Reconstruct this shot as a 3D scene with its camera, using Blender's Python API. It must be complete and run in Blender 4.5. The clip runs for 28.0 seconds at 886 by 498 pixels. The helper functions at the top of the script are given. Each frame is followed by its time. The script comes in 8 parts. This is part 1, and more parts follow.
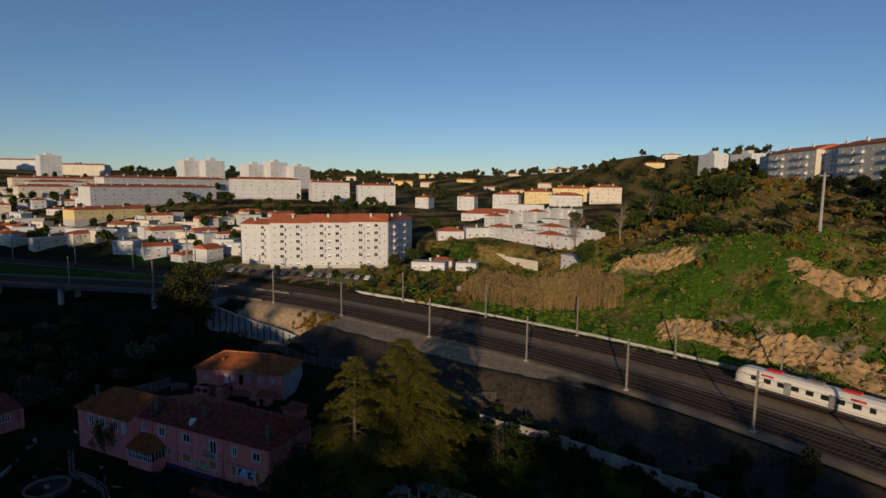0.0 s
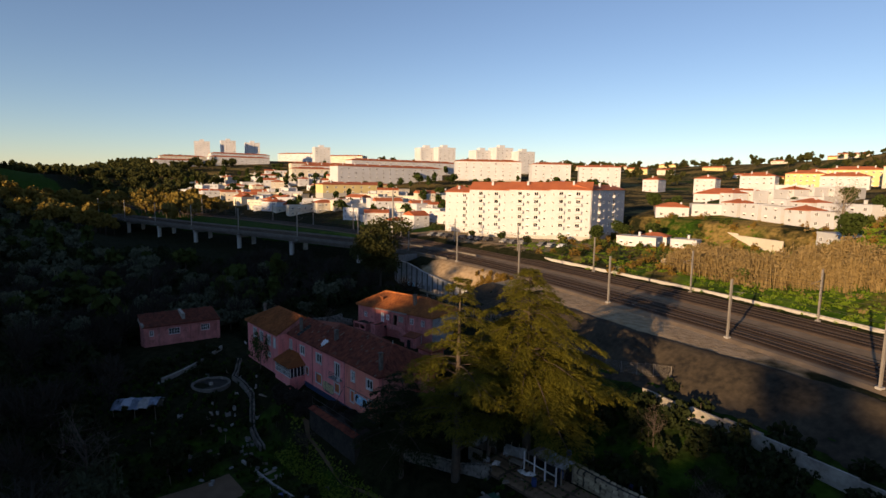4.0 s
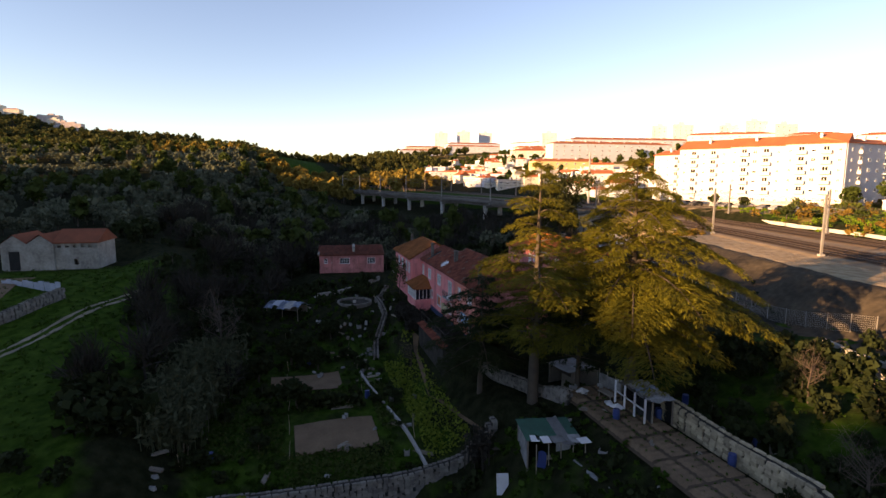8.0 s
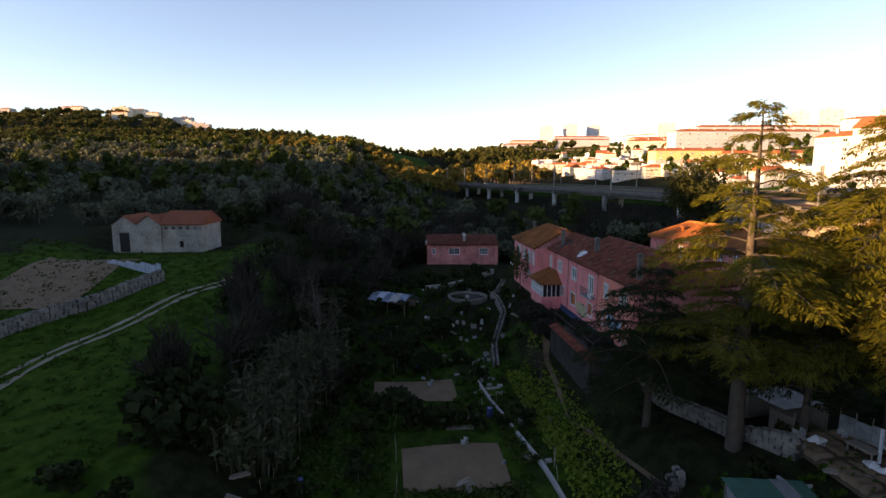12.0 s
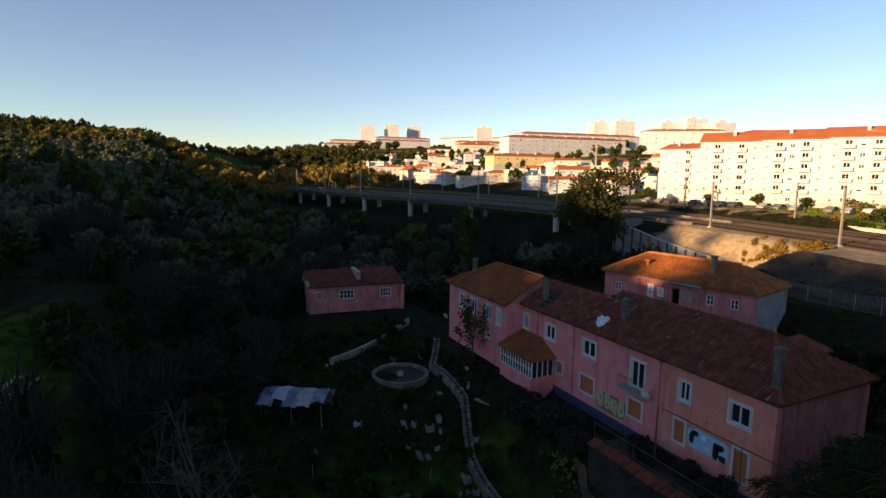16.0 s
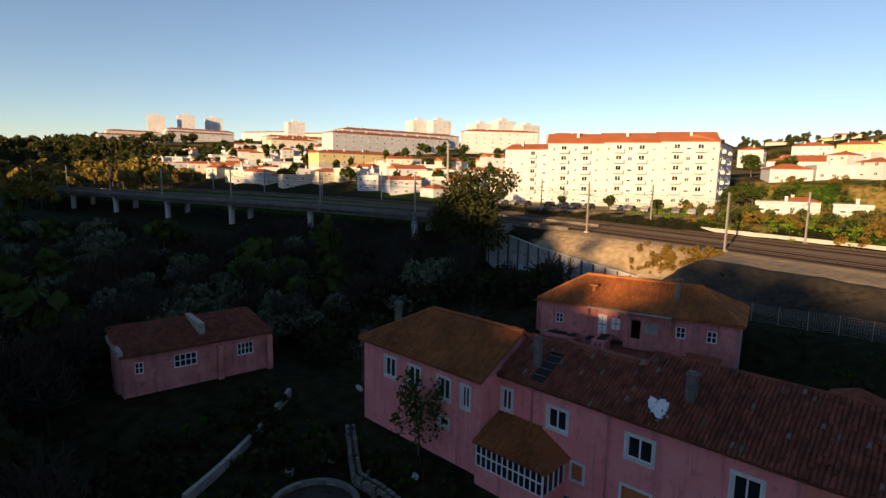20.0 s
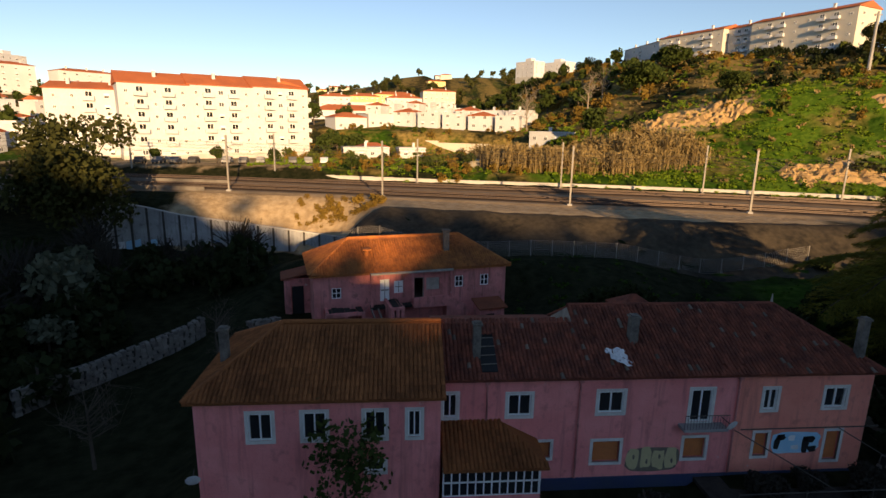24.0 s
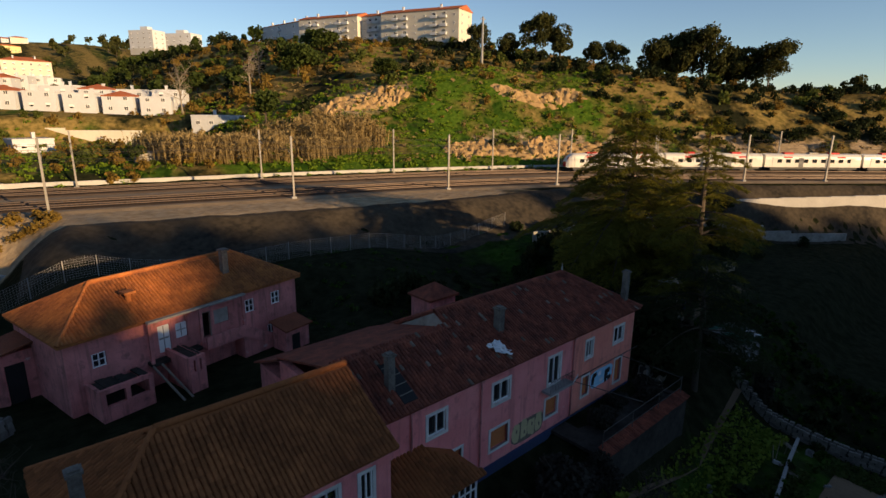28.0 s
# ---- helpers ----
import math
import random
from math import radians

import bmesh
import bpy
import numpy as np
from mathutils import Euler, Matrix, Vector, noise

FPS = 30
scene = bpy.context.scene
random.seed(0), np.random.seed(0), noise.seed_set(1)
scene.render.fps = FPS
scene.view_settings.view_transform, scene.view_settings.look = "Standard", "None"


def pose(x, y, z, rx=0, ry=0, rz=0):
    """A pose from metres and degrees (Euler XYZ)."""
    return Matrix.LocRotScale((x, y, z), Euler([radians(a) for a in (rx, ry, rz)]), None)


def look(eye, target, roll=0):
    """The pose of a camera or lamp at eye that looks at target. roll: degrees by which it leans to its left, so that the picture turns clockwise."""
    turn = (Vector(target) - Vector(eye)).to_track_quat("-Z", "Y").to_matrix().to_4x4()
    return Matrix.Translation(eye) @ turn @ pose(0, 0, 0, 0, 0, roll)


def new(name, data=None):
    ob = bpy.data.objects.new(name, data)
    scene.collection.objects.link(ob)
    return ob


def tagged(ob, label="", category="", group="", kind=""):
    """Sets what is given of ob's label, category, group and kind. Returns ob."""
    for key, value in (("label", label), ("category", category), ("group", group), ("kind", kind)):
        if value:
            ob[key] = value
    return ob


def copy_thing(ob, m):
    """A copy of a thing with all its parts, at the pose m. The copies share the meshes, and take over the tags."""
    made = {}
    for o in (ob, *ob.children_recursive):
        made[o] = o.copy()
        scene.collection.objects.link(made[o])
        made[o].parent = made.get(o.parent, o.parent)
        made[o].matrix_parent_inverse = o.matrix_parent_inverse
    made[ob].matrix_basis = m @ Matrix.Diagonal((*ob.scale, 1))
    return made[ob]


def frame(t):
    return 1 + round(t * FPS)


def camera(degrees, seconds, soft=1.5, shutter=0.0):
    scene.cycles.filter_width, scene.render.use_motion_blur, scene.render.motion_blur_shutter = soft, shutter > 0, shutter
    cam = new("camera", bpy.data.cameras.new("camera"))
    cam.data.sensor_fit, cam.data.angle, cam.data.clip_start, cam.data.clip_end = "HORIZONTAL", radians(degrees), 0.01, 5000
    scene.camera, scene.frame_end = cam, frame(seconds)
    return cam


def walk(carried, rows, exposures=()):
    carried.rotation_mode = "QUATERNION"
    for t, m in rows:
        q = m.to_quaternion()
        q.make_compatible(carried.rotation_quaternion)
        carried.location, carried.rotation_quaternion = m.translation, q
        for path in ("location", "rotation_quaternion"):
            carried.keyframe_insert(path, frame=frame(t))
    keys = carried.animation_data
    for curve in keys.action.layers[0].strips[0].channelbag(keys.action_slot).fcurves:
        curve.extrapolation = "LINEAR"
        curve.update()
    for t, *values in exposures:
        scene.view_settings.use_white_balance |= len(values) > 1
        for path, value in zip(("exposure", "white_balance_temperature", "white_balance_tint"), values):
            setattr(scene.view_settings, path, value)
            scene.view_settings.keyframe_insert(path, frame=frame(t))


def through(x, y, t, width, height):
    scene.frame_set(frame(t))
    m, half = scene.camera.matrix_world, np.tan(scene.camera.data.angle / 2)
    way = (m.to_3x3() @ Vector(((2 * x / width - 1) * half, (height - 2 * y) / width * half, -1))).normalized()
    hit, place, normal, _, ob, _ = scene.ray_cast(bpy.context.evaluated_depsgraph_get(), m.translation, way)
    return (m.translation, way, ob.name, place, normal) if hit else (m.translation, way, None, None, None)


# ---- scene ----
cam = camera(78.8, 28.0)
METRES, EYE, TILT, LEAN, TURN = 150.0, 45.0, 0.0, 0.0, 23.7
ROWS = [
    (0.0, 0.0, 0.0, 0.0, 0.08, -6.56, -0.73),
    (0.5, 0.0105, 0.013, -0.0098, 3.26, -6.64, -0.78),
    (1.0, 0.0206, 0.0258, -0.0192, 6.36, -6.73, -0.78),
    (1.5, 0.0295, 0.0378, -0.0292, 9.44, -6.77, -0.81),
    (2.0, 0.0383, 0.0493, -0.0389, 12.63, -6.85, -0.89),
    (2.5, 0.0473, 0.0612, -0.0479, 15.77, -6.93, -0.92),
    (3.0, 0.0558, 0.0725, -0.0579, 18.83, -6.95, -0.96),
    (3.5, 0.0646, 0.0835, -0.0672, 21.87, -7.03, -0.93),
    (5.5, 0.0992, 0.1265, -0.105, 34.07, -7.42, -0.81),
    (6.0, 0.1081, 0.1379, -0.1144, 37.28, -7.53, -0.7),
    (6.5, 0.1167, 0.1489, -0.1241, 40.55, -7.58, -0.62),
    (7.0, 0.1254, 0.1603, -0.1333, 43.86, -7.68, -0.48),
    (7.5, 0.1343, 0.1715, -0.1425, 47.03, -7.75, -0.37),
    (8.0, 0.142, 0.1826, -0.1516, 49.76, -7.81, -0.23),
    (8.5, 0.1466, 0.1935, -0.16, 52.82, -7.86, -0.11),
    (9.0, 0.1469, 0.2026, -0.1668, 56.16, -7.9, 0.02),
    (9.5, 0.1431, 0.2092, -0.1721, 58.67, -7.91, 0.07),
    (10.0, 0.135, 0.2134, -0.1759, 60.18, -7.92, 0.09),
    (10.5, 0.1221, 0.2156, -0.1778, 60.67, -7.94, 0.09),
    (11.0, 0.1049, 0.2164, -0.1779, 60.84, -7.98, 0.1),
    (11.5, 0.084, 0.2159, -0.1762, 60.88, -8.03, 0.08),
    (13.5, -0.0189, 0.2103, -0.1639, 53.69, -8.22, -0.38),
    (14.0, -0.0436, 0.2122, -0.1615, 50.76, -8.23, -0.4),
    (14.5, -0.0672, 0.2163, -0.1595, 47.94, -8.25, -0.51),
    (15.0, -0.0892, 0.223, -0.1585, 45.75, -8.24, -0.57),
    (15.5, -0.1102, 0.232, -0.1579, 43.08, -8.16, -0.63),
    (16.0, -0.1299, 0.2423, -0.1573, 40.56, -8.08, -0.7),
    (16.5, -0.1488, 0.2536, -0.1567, 38.61, -8.05, -0.74),
    (17.0, -0.1681, 0.2645, -0.1564, 36.33, -8.01, -0.79),
    (17.5, -0.1867, 0.2744, -0.1557, 33.79, -7.95, -0.82),
    (18.0, -0.2074, 0.2858, -0.155, 30.69, -7.58, -0.87),
    (18.5, -0.2262, 0.2959, -0.1541, 27.58, -6.86, -0.93),
    (19.0, -0.2407, 0.3039, -0.1538, 25.86, -6.72, -0.97),
    (19.5, -0.2498, 0.3099, -0.1532, 23.58, -7.34, -1.03),
    (20.0, -0.2588, 0.3135, -0.153, 20.45, -8.08, -1.06),
    (20.5, -0.2709, 0.317, -0.1527, 18.06, -8.44, -1.04),
    (22.5, -0.3458, 0.3391, -0.1529, -6.97, -8.9, -1.09),
    (23.0, -0.3664, 0.3506, -0.1527, -14.73, -8.79, -1.08),
    (23.5, -0.3843, 0.3646, -0.153, -21.79, -10.39, -1.04),
    (24.0, -0.3993, 0.3807, -0.153, -28.16, -12.67, -1.01),
    (24.5, -0.412, 0.3975, -0.1527, -34.37, -14.92, -0.93),
    (25.0, -0.4247, 0.4141, -0.1531, -41.6, -14.79, -0.87),
    (25.5, -0.436, 0.4293, -0.1532, -49.55, -14.68, -0.77),
    (26.0, -0.444, 0.4409, -0.1536, -55.75, -14.58, -0.63),
    (26.5, -0.4481, 0.4483, -0.1539, -60.31, -14.53, -0.57),
    (27.0, -0.4492, 0.4517, -0.1532, -63.43, -14.52, -0.56),
    (27.5, -0.4474, 0.4531, -0.1493, -64.74, -14.52, -0.61),
    (28.0, -0.4454, 0.455, -0.1419, -65.73, -14.5, -0.7),
]
EXPOSURES = [(0.0, -0.42, 6500, 16), (2.0, 0.05, 7000, 19), (3.5, 0.4, 7700, 22), (6.0, 1.15, 9300, 29), (8.0, 1.65, 10000, 32), (11.5, 1.8, 10100, 31), (14.0, 1.25, 9100, 25), (17.0, 0.95, 8700, 23), (20.0, 0.78, 8600, 22), (23.0, 0.82, 8800, 21), (25.0, 0.80, 9000, 21), (28.0, 0.55, 8000, 18)]
walk(cam, [(t, pose(0, 0, EYE, TILT, LEAN, TURN) @ pose(METRES * x, METRES * y, METRES * z, 90 + pitch, roll, yaw)) for t, x, y, z, yaw, pitch, roll in ROWS], EXPOSURES)

# ---- sky and sun ----
SUN_ELEV, SUN_AZ = 10.0, 168.0  # degrees; azimuth clockwise from +y
world = bpy.data.worlds.new("sky")
scene.world = world
world.use_nodes = True
wn = world.node_tree
bg = wn.nodes["Background"]
sky = wn.nodes.new("ShaderNodeTexSky")
sky.sky_type, sky.sun_disc = "NISHITA", False
sky.sun_elevation, sky.sun_rotation = radians(SUN_ELEV), radians(SUN_AZ)
sky.air_density, sky.dust_density, sky.ozone_density = 1.0, 0.1, 3.4
sky.altitude = 1300.0
wn.links.new(sky.outputs[0], bg.inputs[0])
bg.inputs[1].default_value = 0.12
sun = new("sun", bpy.data.lights.new("sun", "SUN"))
sun.data.energy, sun.data.angle, sun.data.color = 4.7, radians(0.6), (1.0, 0.78, 0.48)
sd = Vector((math.sin(radians(SUN_AZ)) * math.cos(radians(SUN_ELEV)), math.cos(radians(SUN_AZ)) * math.cos(radians(SUN_ELEV)), math.sin(radians(SUN_ELEV))))
sun.matrix_world = look(sd * 300, (0, 0, 0))

# ---- materials ----
MATS = {}


def nodes_of(name):
    m = bpy.data.materials.new(name)
    m.use_nodes = True
    return m, m.node_tree.nodes, m.node_tree.links, m.node_tree.nodes["Principled BSDF"]


def mat(name, c1, c2=None, scale=1.0, rough=0.85, bump=0.0, metal=0.0, fine=12.0, vary=0.0, island=0.0, spec=0.3):
    """A surface whose colour wanders between c1 and c2 at two scales; vary: by object; island: by loose piece."""
    m, n, l, b = nodes_of(name)
    c2 = c2 or tuple(v * 0.75 for v in c1)
    geo = n.new("ShaderNodeNewGeometry")
    big, small = n.new("ShaderNodeTexNoise"), n.new("ShaderNodeTexNoise")
    for t, s in ((big, scale), (small, scale * fine)):
        t.inputs["Scale"].default_value, t.inputs["Detail"].default_value = s, 4.0
        l.new(geo.outputs["Position"], t.inputs["Vector"])
    mul = n.new("ShaderNodeMath")
    mul.operation = "MULTIPLY_ADD"
    mul.inputs[1].default_value = 0.4
    add = n.new("ShaderNodeMath")
    add.operation = "MULTIPLY"
    add.inputs[1].default_value = 0.6
    l.new(big.outputs["Fac"], add.inputs[0])
    l.new(small.outputs["Fac"], mul.inputs[0])
    l.new(add.outputs[0], mul.inputs[2])
    ramp = n.new("ShaderNodeValToRGB")
    ramp.color_ramp.elements[0].position, ramp.color_ramp.elements[1].position = 0.33, 0.67
    ramp.color_ramp.elements[0].color, ramp.color_ramp.elements[1].color = (*c1, 1), (*c2, 1)
    l.new(mul.outputs[0], ramp.inputs[0])
    out = ramp.outputs[0]
    if vary or island:
        hsv = n.new("ShaderNodeHueSaturation")
        rng = n.new("ShaderNodeMapRange")
        rng.inputs["To Min"].default_value, rng.inputs["To Max"].default_value = 1 - (vary or island), 1 + (vary or island)
        if vary:
            l.new(n.new("ShaderNodeObjectInfo").outputs["Random"], rng.inputs["Value"])
        else:
            l.new(geo.outputs["Random Per Island"], rng.inputs["Value"])
        l.new(rng.outputs[0], hsv.inputs["Value"])
        l.new(out, hsv.inputs["Color"])
        out = hsv.outputs[0]
    l.new(out, b.inputs["Base Color"])
    b.inputs["Roughness"].default_value, b.inputs["Metallic"].default_value = rough, metal
    b.inputs["Specular IOR Level"].default_value = spec if rough < 0.85 else spec * 0.3
    if bump:
        bp = n.new("ShaderNodeBump")
        bp.inputs["Strength"].default_value, bp.inputs["Distance"].default_value = bump, 0.05
        l.new(small.outputs["Fac"], bp.inputs["Height"])
        l.new(bp.outputs[0], b.inputs["Normal"])
    MATS[name] = m
    return m


def weathered(name, c1, c2, stain, bare, rough=0.93):
    """Old limewash: two tones, rain streaks down the wall and patches of lost paint."""
    m, n, l, b = nodes_of(name)
    geo = n.new("ShaderNodeNewGeometry")

    def noise(scale, sx=1.0, sz=1.0, detail=5.0, rough_=0.6):
        mp = n.new("ShaderNodeMapping")
        mp.inputs["Scale"].default_value = (sx, sx, sz)
        l.new(geo.outputs["Position"], mp.inputs["Vector"])
        t = n.new("ShaderNodeTexNoise")
        t.inputs["Scale"].default_value, t.inputs["Detail"].default_value, t.inputs["Roughness"].default_value = scale, detail, rough_
        l.new(mp.outputs[0], t.inputs["Vector"])
        return t.outputs["Fac"]

    def mix(a, c, fac, lo, hi, most):
        mr = n.new("ShaderNodeMapRange")
        mr.inputs["From Min"].default_value, mr.inputs["From Max"].default_value, mr.inputs["To Max"].default_value = lo, hi, most
        l.new(fac, mr.inputs["Value"])
        mx = n.new("ShaderNodeMix")
        mx.data_type = "RGBA"
        l.new(mr.outputs[0], mx.inputs[0])
        if isinstance(a, tuple):
            mx.inputs[6].default_value = (*a, 1)
        else:
            l.new(a, mx.inputs[6])
        mx.inputs[7].default_value = (*c, 1)
        return mx.outputs[2]

    fine = noise(9.0)
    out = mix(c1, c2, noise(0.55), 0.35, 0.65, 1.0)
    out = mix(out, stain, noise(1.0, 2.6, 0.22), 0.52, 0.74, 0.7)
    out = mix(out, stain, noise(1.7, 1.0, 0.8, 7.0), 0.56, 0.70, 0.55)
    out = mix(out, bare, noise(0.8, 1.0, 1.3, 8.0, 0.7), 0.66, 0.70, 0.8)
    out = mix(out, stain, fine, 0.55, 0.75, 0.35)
    l.new(out, b.inputs["Base Color"])
    b.inputs["Roughness"].default_value = rough
    b.inputs["Specular IOR Level"].default_value = 0.15
    bp = n.new("ShaderNodeBump")
    bp.inputs["Strength"].default_value, bp.inputs["Distance"].default_value = 0.4, 0.04
    l.new(fine, bp.inputs["Height"])
    l.new(bp.outputs[0], b.inputs["Normal"])
    MATS[name] = m
    return m


def leaf_mat(name, c1, c2, scale=0.5, through=0.25):
    """Foliage: colour by loose leaf, a little light passing through."""
    m, n, l, b = nodes_of(name)
    geo = n.new("ShaderNodeNewGeometry")
    ramp = n.new("ShaderNodeValToRGB")
    ramp.color_ramp.elements[0].color, ramp.color_ramp.elements[1].color = (*c1, 1), (*c2, 1)
    noi = n.new("ShaderNodeTexNoise")
    noi.inputs["Scale"].default_value = scale
    l.new(geo.outputs["Position"], noi.inputs["Vector"])
    mix = n.new("ShaderNodeMath")
    mix.operation = "MULTIPLY_ADD"
    mix.inputs[1].default_value = 0.5
    hal = n.new("ShaderNodeMath")
    hal.operation = "MULTIPLY"
    hal.inputs[1].default_value = 0.5
    l.new(noi.outputs["Fac"], hal.inputs[0])
    l.new(geo.outputs["Random Per Island"], mix.inputs[0])
    l.new(hal.outputs[0], mix.inputs[2])
    l.new(mix.outputs[0], ramp.inputs[0])
    l.new(ramp.outputs[0], b.inputs["Base Color"])
    b.inputs["Roughness"].default_value = 0.8
    b.inputs["Specular IOR Level"].default_value = 0.08
    tr = n.new("ShaderNodeBsdfTranslucent")
    l.new(ramp.outputs[0], tr.inputs["Color"])
    ms = n.new("ShaderNodeMixShader")
    ms.inputs[0].default_value = through
    l.new(b.outputs[0], ms.inputs[1])
    l.new(tr.outputs[0], ms.inputs[2])
    l.new(ms.outputs[0], n["Material Output"].inputs[0])
    MATS[name] = m
    return m


def glass_mat(name, col, rough=0.08):
    m, n, l, b = nodes_of(name)
    b.inputs["Base Color"].default_value = (*col, 1)
    b.inputs["Roughness"].default_value = rough
    b.inputs["Specular IOR Level"].default_value = 0.6
    MATS[name] = m
    return m


mat("white_wall", (0.59, 0.605, 0.63), (0.50, 0.51, 0.525), 0.15, 0.9)
mat("cream_wall", (0.65, 0.60, 0.50), (0.56, 0.51, 0.42), 0.15, 0.9)
# Distance haze is put into this pinkish wall colour.
mat("hazy_wall", (0.50, 0.42, 0.40), (0.42, 0.36, 0.35), 0.1, 0.9)
mat("yellow_wall", (0.72, 0.58, 0.28), (0.62, 0.50, 0.25), 0.15, 0.9)
mat("grey_wall", (0.55, 0.56, 0.56), (0.45, 0.46, 0.46), 0.15, 0.9)
weathered("pink_wall", (0.95, 0.300, 0.285), (0.88, 0.245, 0.235), (0.56, 0.150, 0.15), (0.72, 0.47, 0.42))
weathered("pink_salmon", (0.95, 0.305, 0.225), (0.88, 0.25, 0.185), (0.56, 0.165, 0.13), (0.74, 0.47, 0.39))
# Stained old pink; on the cottage its dark tone also stands for shade.
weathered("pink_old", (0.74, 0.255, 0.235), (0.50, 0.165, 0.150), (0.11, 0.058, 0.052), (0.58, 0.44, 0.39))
weathered("panel_concrete", (0.30, 0.29, 0.28), (0.22, 0.21, 0.205), (0.09, 0.085, 0.08), (0.36, 0.35, 0.34))
weathered("panel_pale", (0.40, 0.40, 0.40), (0.30, 0.30, 0.30), (0.12, 0.115, 0.11), (0.46, 0.45, 0.44))
mat("blue_plinth", (0.035, 0.058, 0.13), (0.05, 0.07, 0.11), 0.6, 0.9, 0.2)
mat("stone_trim", (0.74, 0.71, 0.66), (0.54, 0.51, 0.47), 1.2, 0.85, 0.2)
mat("frame_white", (0.84, 0.83, 0.80), (0.74, 0.73, 0.70), 2.0, 0.6)
mat("orange_board", (0.66, 0.19, 0.06), (0.50, 0.14, 0.05), 1.5, 0.8)
mat("tile_red", (0.46, 0.13, 0.055), (0.33, 0.095, 0.045), 0.5, 0.85, island=0.2)
mat("tile_dull", (0.30, 0.085, 0.045), (0.18, 0.055, 0.033), 0.5, 0.9, island=0.15)
mat("tile_worn", (0.31, 0.080, 0.048), (0.10, 0.036, 0.028), 1.3, 0.92, fine=6.0, island=0.24)
mat("tile_lichen", (0.25, 0.19, 0.15), (0.15, 0.10, 0.075), 1.5, 0.92, island=0.3)
mat("tile_moss", (0.35, 0.112, 0.040), (0.19, 0.062, 0.026), 0.5, 0.92, island=0.22)
mat("tile_orange", (0.50, 0.165, 0.05), (0.22, 0.075, 0.035), 0.6, 0.85, fine=7.0, island=0.18)
mat("tile_moss_one", (0.35, 0.112, 0.040), (0.19, 0.062, 0.026), 0.5, 0.92, vary=0.22)
mat("tile_orange_one", (0.50, 0.165, 0.05), (0.22, 0.075, 0.035), 0.6, 0.85, fine=7.0, vary=0.18)
mat("roof_far", (0.50, 0.15, 0.065), (0.36, 0.11, 0.055), 0.3, 0.9, island=0.1)
mat("concrete", (0.36, 0.35, 0.33), (0.26, 0.25, 0.24), 0.3, 0.9, 0.2)
# Darker concrete: the shade on the viaduct's side is in the colour.
mat("concrete_aged", (0.19, 0.170, 0.150), (0.11, 0.098, 0.086), 0.35, 0.95, 0.3, fine=4.0)
mat("concrete_light", (0.52, 0.50, 0.46), (0.40, 0.38, 0.35), 0.3, 0.9, 0.2)
# Dark tone stands in for the shade on the embankment face.
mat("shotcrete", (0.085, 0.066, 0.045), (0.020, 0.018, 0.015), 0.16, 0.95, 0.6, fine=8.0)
mat("ballast", (0.29, 0.215, 0.14), (0.16, 0.12, 0.082), 0.4, 0.95, 0.6, fine=20.0)
mat("ballast_brown", (0.17, 0.115, 0.075), (0.10, 0.070, 0.048), 0.5, 0.95, 0.5, fine=20.0)
mat("ballast_dark", (0.062, 0.042, 0.030), (0.032, 0.023, 0.018), 0.5, 0.95, 0.5, fine=20.0)
mat("sleeper", (0.10, 0.085, 0.07), (0.065, 0.055, 0.046), 0.8, 0.9)
mat("rail_steel", (0.10, 0.07, 0.055), (0.07, 0.05, 0.04), 1.0, 0.55, metal=0.6)
mat("galvanised", (0.32, 0.30, 0.27), (0.22, 0.20, 0.18), 0.5, 0.6, metal=0.3)
mat("dark_metal", (0.05, 0.05, 0.05), (0.09, 0.075, 0.065), 1.0, 0.6, metal=0.4)
mat("soil", (0.215, 0.136, 0.085), (0.135, 0.087, 0.056), 0.6, 0.95, 0.6)
mat("dirt_dark", (0.11, 0.072, 0.048), (0.075, 0.052, 0.036), 0.8, 0.95, 0.4)
mat("dirt_track", (0.27, 0.225, 0.165), (0.17, 0.145, 0.10), 0.7, 0.95, 0.3)
mat("stone_wall", (0.215, 0.195, 0.168), (0.11, 0.10, 0.088), 0.8, 0.95, 0.6, fine=5.0, island=0.25)
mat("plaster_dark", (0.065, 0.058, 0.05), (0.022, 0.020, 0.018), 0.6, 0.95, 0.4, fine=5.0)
mat("end_wash", (0.42, 0.44, 0.46), (0.24, 0.21, 0.21), 0.35, 0.95, 0.3, fine=5.0)
mat("plaster_old", (0.40, 0.37, 0.32), (0.19, 0.17, 0.15), 0.5, 0.95, 0.4, fine=5.0)
mat("wood_grey", (0.26, 0.22, 0.18), (0.17, 0.14, 0.11), 1.0, 0.9, vary=0.2)
mat("chimney_old", (0.22, 0.19, 0.16), (0.085, 0.075, 0.065), 1.6, 0.95, 0.4, fine=5.0)
mat("bark", (0.11, 0.085, 0.065), (0.07, 0.055, 0.045), 1.5, 0.95, 0.6)
mat("bark_pale", (0.30, 0.25, 0.19), (0.21, 0.17, 0.13), 1.5, 0.95, 0.3)
mat("rock", (0.46, 0.30, 0.14), (0.30, 0.19, 0.09), 0.5, 0.95, 0.8, fine=6.0, island=0.2)
mat("rubble_ochre", (0.48, 0.38, 0.25), (0.25, 0.20, 0.14), 0.8, 0.95, 0.7, fine=5.0, island=0.35)
mat("green_sheet", (0.03, 0.14, 0.10), (0.030, 0.085, 0.065), 0.9, 0.9)
mat("metal_sheet", (0.24, 0.245, 0.25), (0.11, 0.10, 0.09), 0.8, 0.65, metal=0.2)
